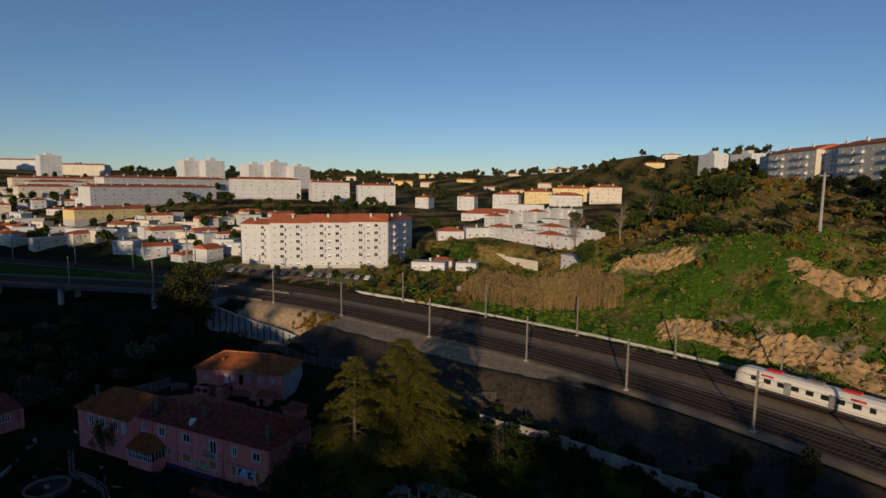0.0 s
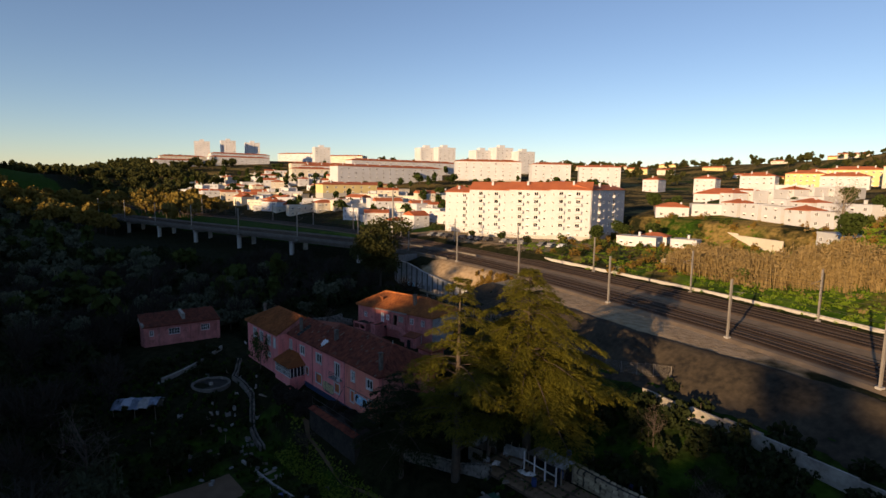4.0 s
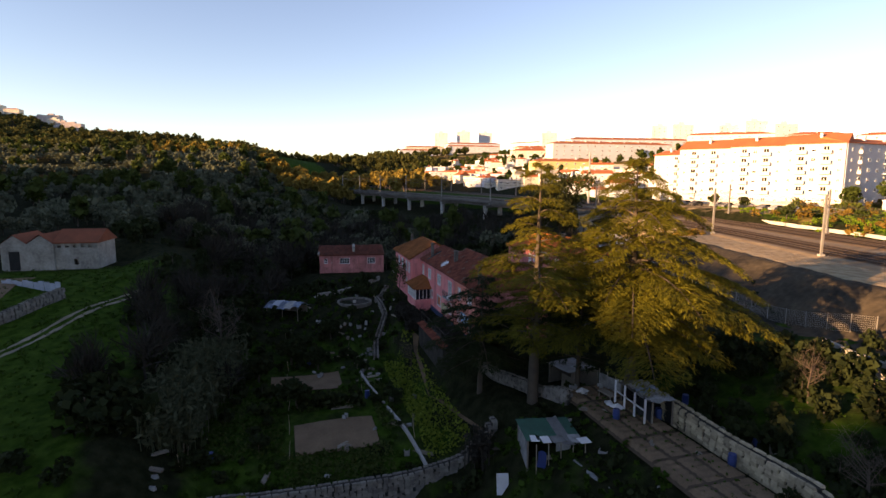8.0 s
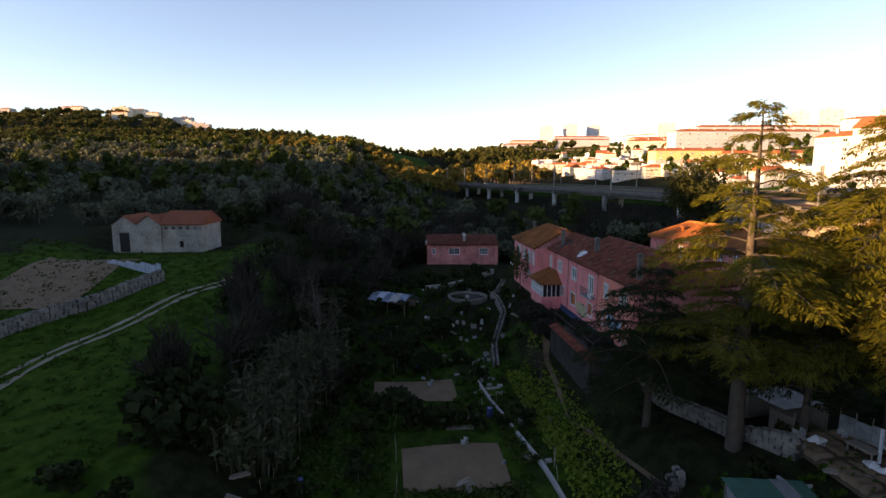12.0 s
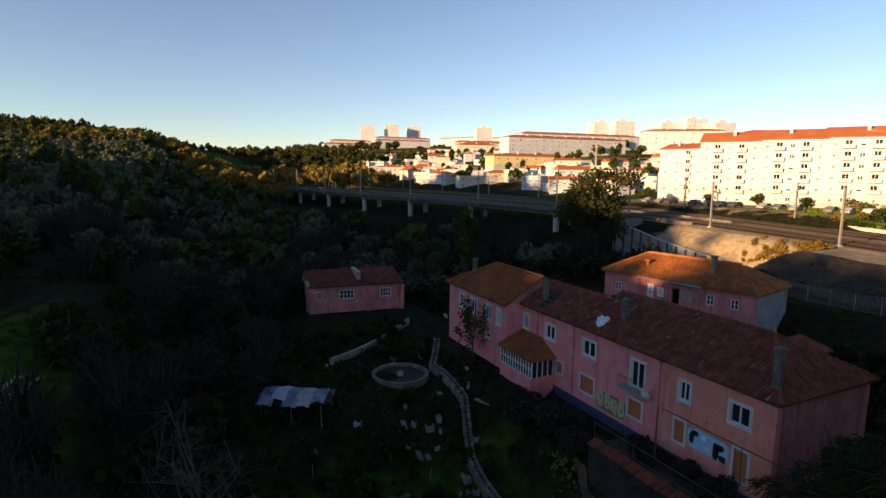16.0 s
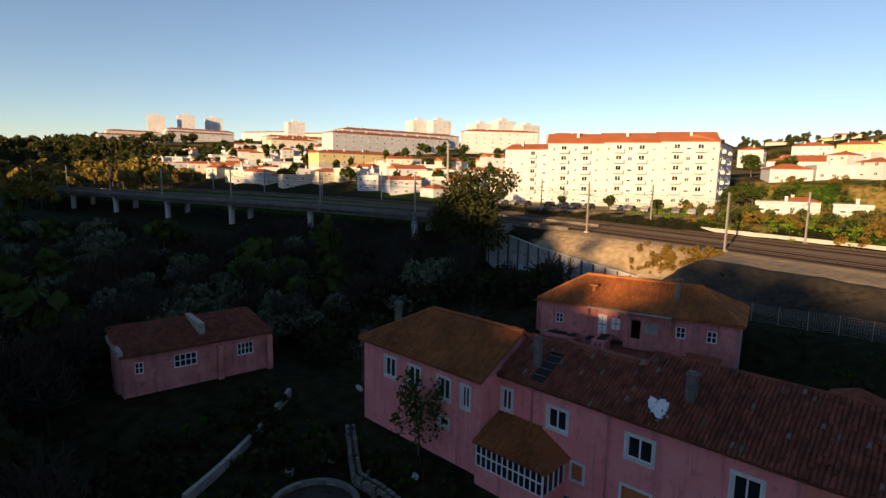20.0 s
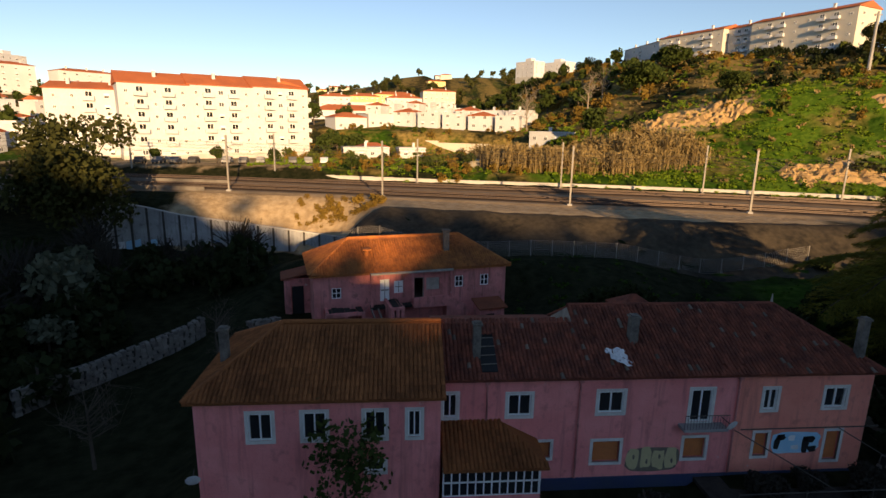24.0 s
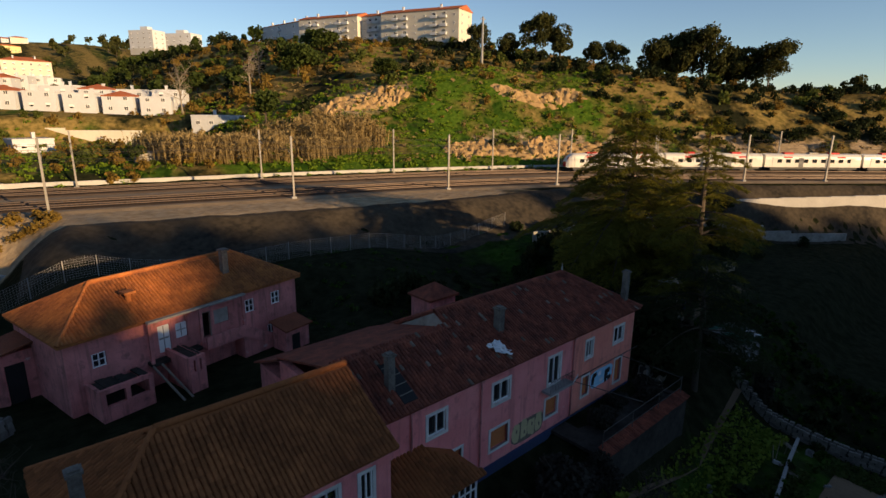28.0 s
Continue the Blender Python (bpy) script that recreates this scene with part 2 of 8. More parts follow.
mat("tarp_blue", (0.24, 0.31, 0.40), (0.05, 0.07, 0.09), 1.1, 0.86)
mat("tarp_pale", (0.42, 0.48, 0.55), (0.26, 0.30, 0.36), 0.8, 0.6)
mat("tunnel_film", (0.34, 0.36, 0.38), (0.14, 0.15, 0.15), 1.2, 0.35)
mat("plastic_white", (0.72, 0.72, 0.72), (0.55, 0.55, 0.55), 1.0, 0.5, vary=0.2)
mat("plastic_grey", (0.33, 0.33, 0.32), (0.14, 0.14, 0.135), 1.6, 0.86, vary=0.35)
mat("plastic_blue", (0.025, 0.06, 0.19), (0.02, 0.045, 0.13), 1.0, 0.45)
mat("black", (0.012, 0.012, 0.012), (0.02, 0.02, 0.02), 1.0, 0.7)
mat("red_paint", (0.60, 0.03, 0.03), (0.52, 0.03, 0.03), 0.4, 0.4)
mat("train_white", (0.74, 0.71, 0.64), (0.66, 0.63, 0.57), 0.3, 0.35)
mat("train_dark", (0.05, 0.05, 0.055), (0.07, 0.065, 0.06), 0.6, 0.6)
mat("graffiti_pale", (0.58, 0.47, 0.25), (0.45, 0.36, 0.20), 1.5, 0.8)
mat("graffiti_edge", (0.12, 0.10, 0.085), (0.22, 0.17, 0.12), 2.5, 0.8)
mat("graffiti_blue", (0.16, 0.52, 0.72), (0.35, 0.62, 0.74), 1.0, 0.7)
glass_mat("window_glass", (0.02, 0.022, 0.025))
glass_mat("window_pale", (0.10, 0.105, 0.115), 0.15)
leaf_mat("leaf_cedar", (0.048, 0.054, 0.008), (0.205, 0.180, 0.026), 0.4, 0.32)
# Near-black leaves put much of the valley's deep shade into the colour.
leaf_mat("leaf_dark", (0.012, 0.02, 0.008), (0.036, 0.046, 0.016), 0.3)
leaf_mat("leaf_pine", (0.022, 0.032, 0.010), (0.085, 0.082, 0.026), 0.25)
leaf_mat("leaf_bush", (0.035, 0.055, 0.012), (0.12, 0.135, 0.03), 0.2)
leaf_mat("leaf_brush", (0.11, 0.076, 0.019), (0.29, 0.175, 0.042), 0.2)
leaf_mat("leaf_olive", (0.042, 0.052, 0.031), (0.142, 0.156, 0.106), 0.15)
leaf_mat("leaf_green", (0.024, 0.042, 0.010), (0.066, 0.088, 0.022), 0.2)
# Low sun's gold is put into the leaf colour itself.
leaf_mat("leaf_sun_gold", (0.12, 0.090, 0.022), (0.30, 0.205, 0.05), 0.3)
leaf_mat("leaf_yellow", (0.065, 0.125, 0.014), (0.20, 0.24, 0.035), 0.5)
leaf_mat("twig", (0.019, 0.017, 0.013), (0.050, 0.043, 0.034), 0.3, 0.1)
# Lit copy of the grass leaves: the hill's sunlight is in the colour.
leaf_mat("grass_sunlit", (0.065, 0.135, 0.011), (0.18, 0.25, 0.028), 0.15)
leaf_mat("reed", (0.20, 0.14, 0.06), (0.36, 0.26, 0.12), 0.2)
leaf_mat("reed_green", (0.038, 0.048, 0.026), (0.105, 0.115, 0.065), 0.2)
# Darkened to stand in for the shade over field and plots.
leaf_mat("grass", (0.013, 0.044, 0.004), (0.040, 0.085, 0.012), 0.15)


# ---- mesh building ----
class Shape:
    """Collects faces with material slots, then becomes one mesh."""

    def __init__(self):
        self.v, self.f, self.m, self.n = [], [], [], 0

    def arrays(self, v, f, m=0):
        v = np.asarray(v, float).reshape(-1, 3)
        f = np.asarray(f, int)
        self.v.append(v)
        self.f.append(f + self.n)
        self.m.append(np.full(len(f), m))
        self.n += len(v)
        return self

    def quads(self, q, m=0):
        q = np.asarray(q, float).reshape(-1, 4, 3)
        return self.arrays(q.reshape(-1, 3), np.arange(len(q) * 4).reshape(-1, 4), m)

    def box(self, x0, x1, y0, y1, z0, z1, m=0, turn=None):
        v = np.array([(x, y, z) for x in (x0, x1) for y in (y0, y1) for z in (z0, z1)], float)
        if turn is not None:
            c, s = math.cos(turn), math.sin(turn)
            mid = v.mean(0)
            d = v - mid
            v = np.c_[d[:, 0] * c - d[:, 1] * s, d[:, 0] * s + d[:, 1] * c, d[:, 2]] + mid
        return self.arrays(v, [(0, 1, 3, 2), (4, 6, 7, 5), (0, 4, 5, 1), (2, 3, 7, 6), (0, 2, 6, 4), (1, 5, 7, 3)], m)

    def rod(self, p, q, r0, r1=None, n=6, m=0):
        p, q = np.asarray(p, float), np.asarray(q, float)
        r1 = r0 if r1 is None else r1
        d = (q - p) / (np.linalg.norm(q - p) + 1e-9)
        a = np.cross(d, (0, 0, 1) if abs(d[2]) < 0.9 else (1, 0, 0))
        a /= np.linalg.norm(a)
        b = np.cross(d, a)
        ang = np.arange(n) * 2 * np.pi / n
        ring = np.cos(ang)[:, None] * a + np.sin(ang)[:, None] * b
        k = np.arange(n)
        self.arrays(np.r_[p + ring * r0, q + ring * r1], np.c_[k, (k + 1) % n, (k + 1) % n + n, k + n], m)
        if n == 4:
            self.arrays(q + ring * r1, [(0, 1, 2, 3)], m)
        else:
            c = np.r_[q + ring * r1, [q]]
            self.arrays(c, np.c_[k, (k + 1) % n, np.full(n, n), np.full(n, n)], m)
        return self

    def sheet(self, a, b, m=0):
        """A strip between two rows of points."""
        a, b = np.asarray(a, float), np.asarray(b, float)
        n = len(a)
        k = np.arange(n - 1)
        return self.arrays(np.r_[a, b], np.c_[k, k + 1, k + 1 + n, k + n], m)

    def mesh(self, name, mats, smooth=False):
        me = bpy.data.meshes.new(name)
        v, f, m = np.concatenate(self.v), np.concatenate(self.f), np.concatenate(self.m)
        tri = f[:, 2] == f[:, 3]
        keep = np.ones(f.shape, bool)
        keep[tri, 3] = False
        tot = np.where(tri, 3, 4)
        me.vertices.add(len(v))
        me.vertices.foreach_set("co", v.ravel())
        me.loops.add(int(tot.sum()))
        me.loops.foreach_set("vertex_index", f[keep])
        me.polygons.add(len(f))
        me.polygons.foreach_set("loop_start", np.r_[0, np.cumsum(tot)[:-1]])
        me.polygons.foreach_set("material_index", m)
        me.polygons.foreach_set("use_smooth", np.full(len(f), smooth))
        for x in mats:
            me.materials.append(MATS[x])
        me.update(calc_edges=True)
        return me


def part(name, shape, mats, parent=None, label="", smooth=False, kind=""):
    """One mesh object of a shape (or of a ready mesh), under its thing."""
    me = shape if isinstance(shape, bpy.types.Mesh) else shape.mesh(name, [mats] if isinstance(mats, str) else mats, smooth)
    ob = new(name, me)
    ob.parent = parent
    return tagged(ob, label, "", "", kind)


def thing(name, m, label, category, group="", kind=""):
    ob = new(name)
    ob.empty_display_size = 0.3
    ob.matrix_world = m
    return tagged(ob, label, category, group, kind)


def ss(a, b, x):
    t = np.clip((np.asarray(x, float) - a) / (b - a), 0, 1)
    return t * t * (3 - 2 * t)


def wave(x, y, s, seed=0):
    """Cheap smooth unevenness, about -1 to 1."""
    x, y = np.asarray(x, float) / s, np.asarray(y, float) / s
    return (np.sin(x * 1.7 + seed) * np.cos(y * 1.3 - seed * 2) + 0.6 * np.sin(x * 3.1 - y * 2.3 + seed * 3) + 0.4 * np.cos(x * 5.3 + y * 4.7 + seed)) / 2

# ---- railway line and lie of the land ----
NEAR_X = np.array([-600, -420, -320, -257, -217, -180, -150, -125, -100, -66, -50, -27, -9, 9, 30, 44, 57, 90, 200.0])
NEAR_Y = np.array([10, 55, 75, 88.5, 98, 108, 117.5, 123.5, 123.5, 117.5, 113, 106.5, 99.5, 91, 78, 67.5, 58, 30, -80.0])
FAR_X = np.array([-700, -420, -340, -260, -200, -150, -120, -90, -60, -35, -12, 8, 26, 48, 72, 110, 230.0])
FAR_Y = np.array([48, 100, 114, 128, 134, 138, 140, 138, 132.5, 126, 118.5, 110, 100, 84, 65, 36, -70.0])


def curve(xs, ys, x):
    """A smooth line through a few stations."""
    x = np.asarray(x, float)
    d = np.gradient(ys, xs)
    i = np.clip(np.searchsorted(xs, x) - 1, 0, len(xs) - 2)
    h = xs[i + 1] - xs[i]
    t = (x - xs[i]) / h
    return (2 * t**3 - 3 * t**2 + 1) * ys[i] + (t**3 - 2 * t**2 + t) * h * d[i] + (-2 * t**3 + 3 * t**2) * ys[i + 1] + (t**3 - t**2) * h * d[i + 1]


def near_y(x):
    return curve(NEAR_X, NEAR_Y, np.clip(x, -599, 199))


def far_y(x):
    return curve(FAR_X, FAR_Y, np.clip(x, -699, 229))


def rail_z(x):
    return 10.9 + 2.3 * ss(-60, -200, x)


def across(x, y):
    """Signed distance from the near track, negative towards the valley."""
    dx = 2.0
    sl = (near_y(np.asarray(x, float) + dx) - near_y(np.asarray(x, float) - dx)) / (2 * dx)
    return (y - near_y(x)) / np.sqrt(1 + sl**2)


def bump2(x, y, cx, cy, rx, ry):
    return np.exp(-(((x - cx) / rx) ** 2) - ((y - cy) / ry) ** 2)


def pad(h, x, y, x0, x1, y0, y1, z, soft):
    w = ss(x0 - soft, x0, x) * ss(x1 + soft, x1, x) * ss(y0 - soft, y0, y) * ss(y1 + soft, y1, y)
    return h * (1 - w) + z * w


def ridge(x):
    """Crest of the unseen southern ridge, shaped so its shade fills the valley."""
    return 54.0 + 8.5 * ss(-24, -18, x) * ss(10, 4, x) + 4.5 * ss(4, 10, x) * ss(26, 14, x) + 3.0 * ss(-39, -35, x) * ss(-18, -22, x) + 3.6 * ss(-42, -38, x) * ss(-28.0, -32, x) + 6.5 * ss(-35, -41, x) + 4.5 * ss(-43, -50, x) + 1.0 * ss(-100, -160, x) - 0.5 * ss(14, 28, x) + 7.5 * ss(37, 44, x) * ss(82, 72, x) - 4.0 * ss(74, 84, x) - 5.0 * ss(84, 96, x)


def wall_top(x):
    """Top of the panelled wall that holds the gravel bank."""
    return np.interp(np.asarray(x, float), (-123.0, -118.0, -111.0, -104.0, -92.0, -84.0), (10.2, 9.9, 8.3, 7.4, 6.0, 5.0))


def land(x, y):
    """Height of the ground."""
    x, y = np.asarray(x, float), np.asarray(y, float)
    s = across(x, y)
    # valley
    v = 0.4 + 8.5 * ss(-42, -112, x) * ss(34, 6, y) + 1.0 * ss(-80, -200, x) * ss(20, 60, y)
    v = v + 4.2 * ss(-200, -110, x) * ss(60, 100, y) * ss(-70, -92, x)
    v = v - 4.0 * ss(-82, -66, x) * ss(18, 26, y) * ss(54, 48, y)
    v = v - 3.0 * ss(-45, -25, x) * ss(60, 40, y)
    v = v + (2.4 + 2.8 * ss(-42, -28, x)) * ss(-66, -50, x) * ss(64, 80, y) + 2.4 * ss(76, 90, y) * ss(-90, -80, x) * ss(-28, -44, x)
    v = v + 4.0 * ss(-100, -86, x) * ss(58, 72, y) * ss(-40, -66, x)
    v = v + (20 * ss(-130, -420, x) * ss(140, 0, y) + 12 * ss(-220, -560, x)) * ss(-1500, -900, x) + 66 * bump2(x, y, -930, -420, 260, 260)
    v = v + ridge(x) * ss(-110, -185, y) * ss(-262, -212, x) + 0.35 * wave(x, y, 9, 1)
    # ground beyond the line: town to the west, hill to the north-east
    f = y - far_y(x)
    rise = 17 + 17 * ss(-120, -380, x) + 18 * ss(-380, -850, x)
    flat_ = ss(-115, -100, x) * ss(-28, -44, x)
    town = 13.0 + 6.0 * flat_ * ss(74, 82, f) + rise * (1 - np.exp(-np.maximum(f - 12 - 58 * flat_, 0) / 120.0)) + 0.022 * np.clip(f - 500, 0, 1500)
    hill = 12.0 + (22.5 - 5 * ss(55, 110, x)) * ss(4, 52, f) + 13.0 * ss(45, 130, f) * ss(120, 70, x) + 8 * ss(130, 240, f) + 1.0 * wave(x, y, 14, 2) * ss(4, 20, f) + 2.5 * bump2(x, y, -8, 158, 22, 14)
    k = ss(-45, 30, x) * ss(520, 330, y)
    far_side = town * (1 - k) + hill * k
    far_side = far_side + 10 * bump2(x, y, 32, 445, 60, 50)
    far_side = far_side + 10 * ss(430, 700, y) * ss(-260, 60, x) + 22 * bump2(x, y, 90, 800, 300, 190) + 30 * bump2(x, y, -20, 860, 300, 170)
    r = rail_z(x) - 0.55
    # viaduct gap, embankment, bench
    bridge = ss(-121, -125, x)
    toe = v
    wide = ss(-76, -92, x)
    ledge = ss(5, -35, x)
    bank = toe + (r - 1.2 * wide - toe) * ss(-14 - 7.0 * ledge - 5.0 * wide, -4 - 8.0 * ledge - 12.5 * wide, s)
    bank = bank + 1.2 * wide * ss(-22, -5, s)
    near_wall = ss(-34, -22, s)
    low = toe * (1 - near_wall) + np.minimum(toe, 3.0 + 0.12 * wave(x, y, 6, 4)) * near_wall
    walled = np.where(s < -10.6, low, wall_top(x) + (r - wall_top(x)) * ss(-10.6, -4.6, s))
    k = ss(-80, -90, x) * ss(-132, -127, x)
    bank = bank * (1 - k) + walled * k
    under = 5.2 + 3.0 * ss(-10, 14, s) + 0.35 * wave(x, y, 9, 1)
    under = np.where(x < -119, toe * (1 - ss(-30, -8, s)) + under * ss(-30, -8, s), under)
    gap = under + (r - under) * ss(10, 17, s)
    side = bank * (1 - bridge) + gap * bridge
    west = ss(-345, -440, x)
    side = side * (1 - west) + bank * west
    h = np.where(s < 10, side, np.where(s < 17, side, r))
    far_k = ss(3.5, 9.0, f)
    h = np.where(f > 3.5, r * (1 - far_k) + np.maximum(far_side, r) * far_k, h)
    h = np.where((s < 10), side, h)
    h = pad(h, x, y, -89, -49, 53, 66, 2.2, 3.5)
    h = pad(h, x, y, -89, -64, 68, 84, 4.0, 3)
    h = pad(h, x, y, -70, -61, 49, 54.4, 0.7, 1.2)
    h = pad(h, x, y, -36, -15, 59, 63.6, 1.8, 2)
    h = h - 3.5 * ss(-35.2, -33.6, x) * ss(-20, -26, x) * ss(47, 43, y) * ss(16, 24, y)
    h = pad(h, x, y, -107, -98, 40, 55, 1.6, 4)
    h = pad(h, x, y, -106, -89, -14, 6, 5.9, 6)
    h = pad(h, x, y, -160, -96, 146, 215, 13.6, 6)
    # wooded crest closing the valley to the west
    crest = 33.0 + 19.0 * ss(100, -95, y) + 2.0 * wave(x, y, 40, 7)
    w = ss(-470, -560, x) * ss(-820, -680, x) * ss(215, 165, y)
    return h * (1 - w) + np.maximum(h, crest) * w


def axis(a, b, fine, reach, grow=1.12):
    pts = list(np.arange(a, b + 0.1, fine))
    for sign, start in ((-1, a), (1, b)):
        step, p = fine, start
        while abs(p) < reach:
            step *= grow
            p += sign * step
            pts.append(p)
    return np.array(sorted(pts))


def ground_tone(x, y, h):
    """Shares of lush grass, dry growth, sun-brightened grass and bare earth."""
    s, f = across(x, y), y - far_y(x)
    lush = 0.85 * ss(-18, -38, x) * ss(22, 12, y) * ss(-112, -84, x) * ss(-40, -12, y)
    lush = np.maximum(lush, 0.45 * ss(-76, -70, x) * ss(-34, -38, x) * ss(22, 26, y) * ss(52, 48, y))
    # Little grass behind the house: its deep shade is put into the tone.
    lush = np.maximum(lush, (0.15 + 0.32 * ss(-44, -36, x)) * ss(60, 70, y) * ss(-6, -16, s) * ss(-64, -50, x))
    lush = np.maximum(lush, ss(4, 8, f) * ss(70, 40, f) * ss(-60, -40, x) * ss(75, 40, x) * (0.85 + 0.5 * wave(x, y, 11, 5)))
    lush = np.maximum(lush, 0.8 * ss(6, 20, f) * ss(-260, -180, x) * ss(-60, -130, x) * ss(40, 15, f))
    lush = np.maximum(lush, 0.85 * ss(9, 13, s) * ss(-5, -9, f) * ss(-135, -160, x))
    lush = np.maximum(lush, 0.6 * ss(280, 420, y) * (0.5 + 0.5 * wave(x, y, 60, 3)))
    dry = ss(10, 40, f) * (0.45 + 0.5 * wave(x, y, 17, 8)) + 0.5 * ss(4, 8, f) * ss(-20, 20, x) * ss(0.0, 0.7, wave(x, y, 13, 4))
    bare = ss(5, 9, f) * ss(26, 14, f) * ss(-8, 12, x) * ss(-0.3, 0.4, wave(x, y * 1.8, 9, 9)) + bump2(x, y, -4, 158, 12, 7) * 0.8
    bare = np.maximum(bare, 0.9 * ss(-116, -110, x) * ss(-70, -84, x) * ss(-14.0, -11.5, s) * ss(2, -3, s))
    bare = np.maximum(bare, 0.75 * ss(5, -35, x) * ss(-116, -110, x) * ss(-14, -12, s) * ss(2, -3, s))
    bare = np.maximum(bare, pad(0 * x, x, y, -160, -96, 146, 215, 0.5, 4))
    lush = np.maximum(lush, 0.22 * ss(-37, -33, x) * ss(-8, -16, x) * ss(30, 36, y) * ss(60, 57, y))
    near = ss(4, 9, f) * ss(-108, -96, x) * ss(330, 260, y)
    lush = np.maximum(lush, near * ss(-50, -62, x) * (0.62 + 0.4 * wave(x, y, 13, 12)))
    dry = np.maximum(dry, near * (0.42 + 0.45 * wave(x, y, 10, 14)))
    # Sunlight on the slopes, put in as a brighter grass tone.
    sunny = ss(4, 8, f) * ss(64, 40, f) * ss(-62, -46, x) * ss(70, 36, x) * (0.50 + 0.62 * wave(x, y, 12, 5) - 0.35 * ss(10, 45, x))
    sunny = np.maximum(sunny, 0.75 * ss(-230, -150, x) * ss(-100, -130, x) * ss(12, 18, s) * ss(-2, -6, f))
    return np.clip(lush, 0, 1), np.clip(dry * 0.8, 0, 1), np.clip(sunny, 0, 1), np.clip(bare, 0, 1)


def build_ground():
    xs, ys = axis(-262, 76, 2.0, 4200), axis(-16, 236, 2.0, 4200)
    X, Y = np.meshgrid(xs, ys, indexing="ij")
    Z = land(X, Y)
    n, m = X.shape
    idx = np.arange(n * m).reshape(n, m)
    f = np.stack([idx[:-1, :-1], idx[1:, :-1], idx[1:, 1:], idx[:-1, 1:]], -1).reshape(-1, 4)
    sh = Shape().arrays(np.stack([X, Y, Z], -1).reshape(-1, 3), f)
    m_, nn, l, b = nodes_of("ground_cover")
    MATS["ground_cover"] = m_
    me = sh.mesh("ground", ["ground_cover"], True)
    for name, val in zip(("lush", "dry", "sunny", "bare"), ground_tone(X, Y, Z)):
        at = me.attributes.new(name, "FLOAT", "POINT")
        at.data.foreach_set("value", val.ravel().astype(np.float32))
    geo = nn.new("ShaderNodeNewGeometry")

    def noisy(scale, detail=5.0):
        t = nn.new("ShaderNodeTexNoise")
        t.inputs["Scale"].default_value, t.inputs["Detail"].default_value = scale, detail
        l.new(geo.outputs["Position"], t.inputs["Vector"])
        return t.outputs["Fac"]

    def two(a, c, fac):
        r = nn.new("ShaderNodeValToRGB")
        r.color_ramp.elements[0].position, r.color_ramp.elements[1].position = 0.35, 0.65
        r.color_ramp.elements[0].color, r.color_ramp.elements[1].color = (*a, 1), (*c, 1)
        l.new(fac, r.inputs[0])
        return r.outputs[0]

    def blend(a, c, name, fac):
        at = nn.new("ShaderNodeAttribute")
        at.attribute_name = name
        add = nn.new("ShaderNodeMath")
        add.operation = "ADD"
        l.new(at.outputs["Fac"], add.inputs[0])
        l.new(fac, add.inputs[1])
        mr = nn.new("ShaderNodeMapRange")
        mr.inputs["From Min"].default_value, mr.inputs["From Max"].default_value = 0.75, 1.05
        l.new(add.outputs[0], mr.inputs["Value"])
        mx = nn.new("ShaderNodeMix")
        mx.data_type = "RGBA"
        l.new(mr.outputs[0], mx.inputs[0])
        l.new(a, mx.inputs[6])
        l.new(c, mx.inputs[7])
        return mx.outputs[2]

    n1, n2, n3 = noisy(0.09), noisy(0.9), noisy(0.3)
    # Scrub and lush tones are kept dark to carry the valley's shade.
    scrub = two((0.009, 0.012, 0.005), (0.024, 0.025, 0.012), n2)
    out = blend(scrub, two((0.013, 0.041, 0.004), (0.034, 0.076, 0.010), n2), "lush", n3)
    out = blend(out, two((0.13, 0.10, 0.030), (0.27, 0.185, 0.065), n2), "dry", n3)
    # Lit copy of the lush tone.
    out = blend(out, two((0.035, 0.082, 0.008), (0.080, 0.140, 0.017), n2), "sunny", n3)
    out = blend(out, two((0.28, 0.20, 0.12), (0.40, 0.30, 0.19), n2), "bare", n3)
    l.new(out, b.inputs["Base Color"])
    b.inputs["Roughness"].default_value = 0.95
    b.inputs["Specular IOR Level"].default_value = 0.03
    bp = nn.new("ShaderNodeBump")
    bp.inputs["Strength"].default_value, bp.inputs["Distance"].default_value = 0.7, 0.3
    l.new(noisy(1.6), bp.inputs["Height"])
    l.new(bp.outputs[0], b.inputs["Normal"])
    return tagged(new("ground", me), "valley floor, green fields and scrubby hillsides", "ground", "", "structure")


build_ground()


def lz(x, y):
    return float(land(x, y))


# ---- railway ----
def along(fn, x0, x1, step=3.0):
    """Stations, points and sideways unit vectors of a line, x by x."""
    x = np.arange(x0, x1 + step / 2, step)
    y = fn(x)
    tx, ty = np.gradient(x), np.gradient(y)
    n = np.hypot(tx, ty)
    return x, y, -ty / n, tx / n


def strip(sh, fn, x0, x1, offs, zs, m=0, step=3.0, zfn=rail_z):
    """Strips along a line: rows at sideways offsets and heights over the rails' level."""
    x, y, nx, ny = along(fn, x0, x1, step)
    z = zfn(x)
    rows = [np.c_[x + nx * o, y + ny * o, z + dz] for o, dz in zip(offs, zs)]
    for a, b in zip(rows[:-1], rows[1:]):
        sh.sheet(a, b, m)
    return sh


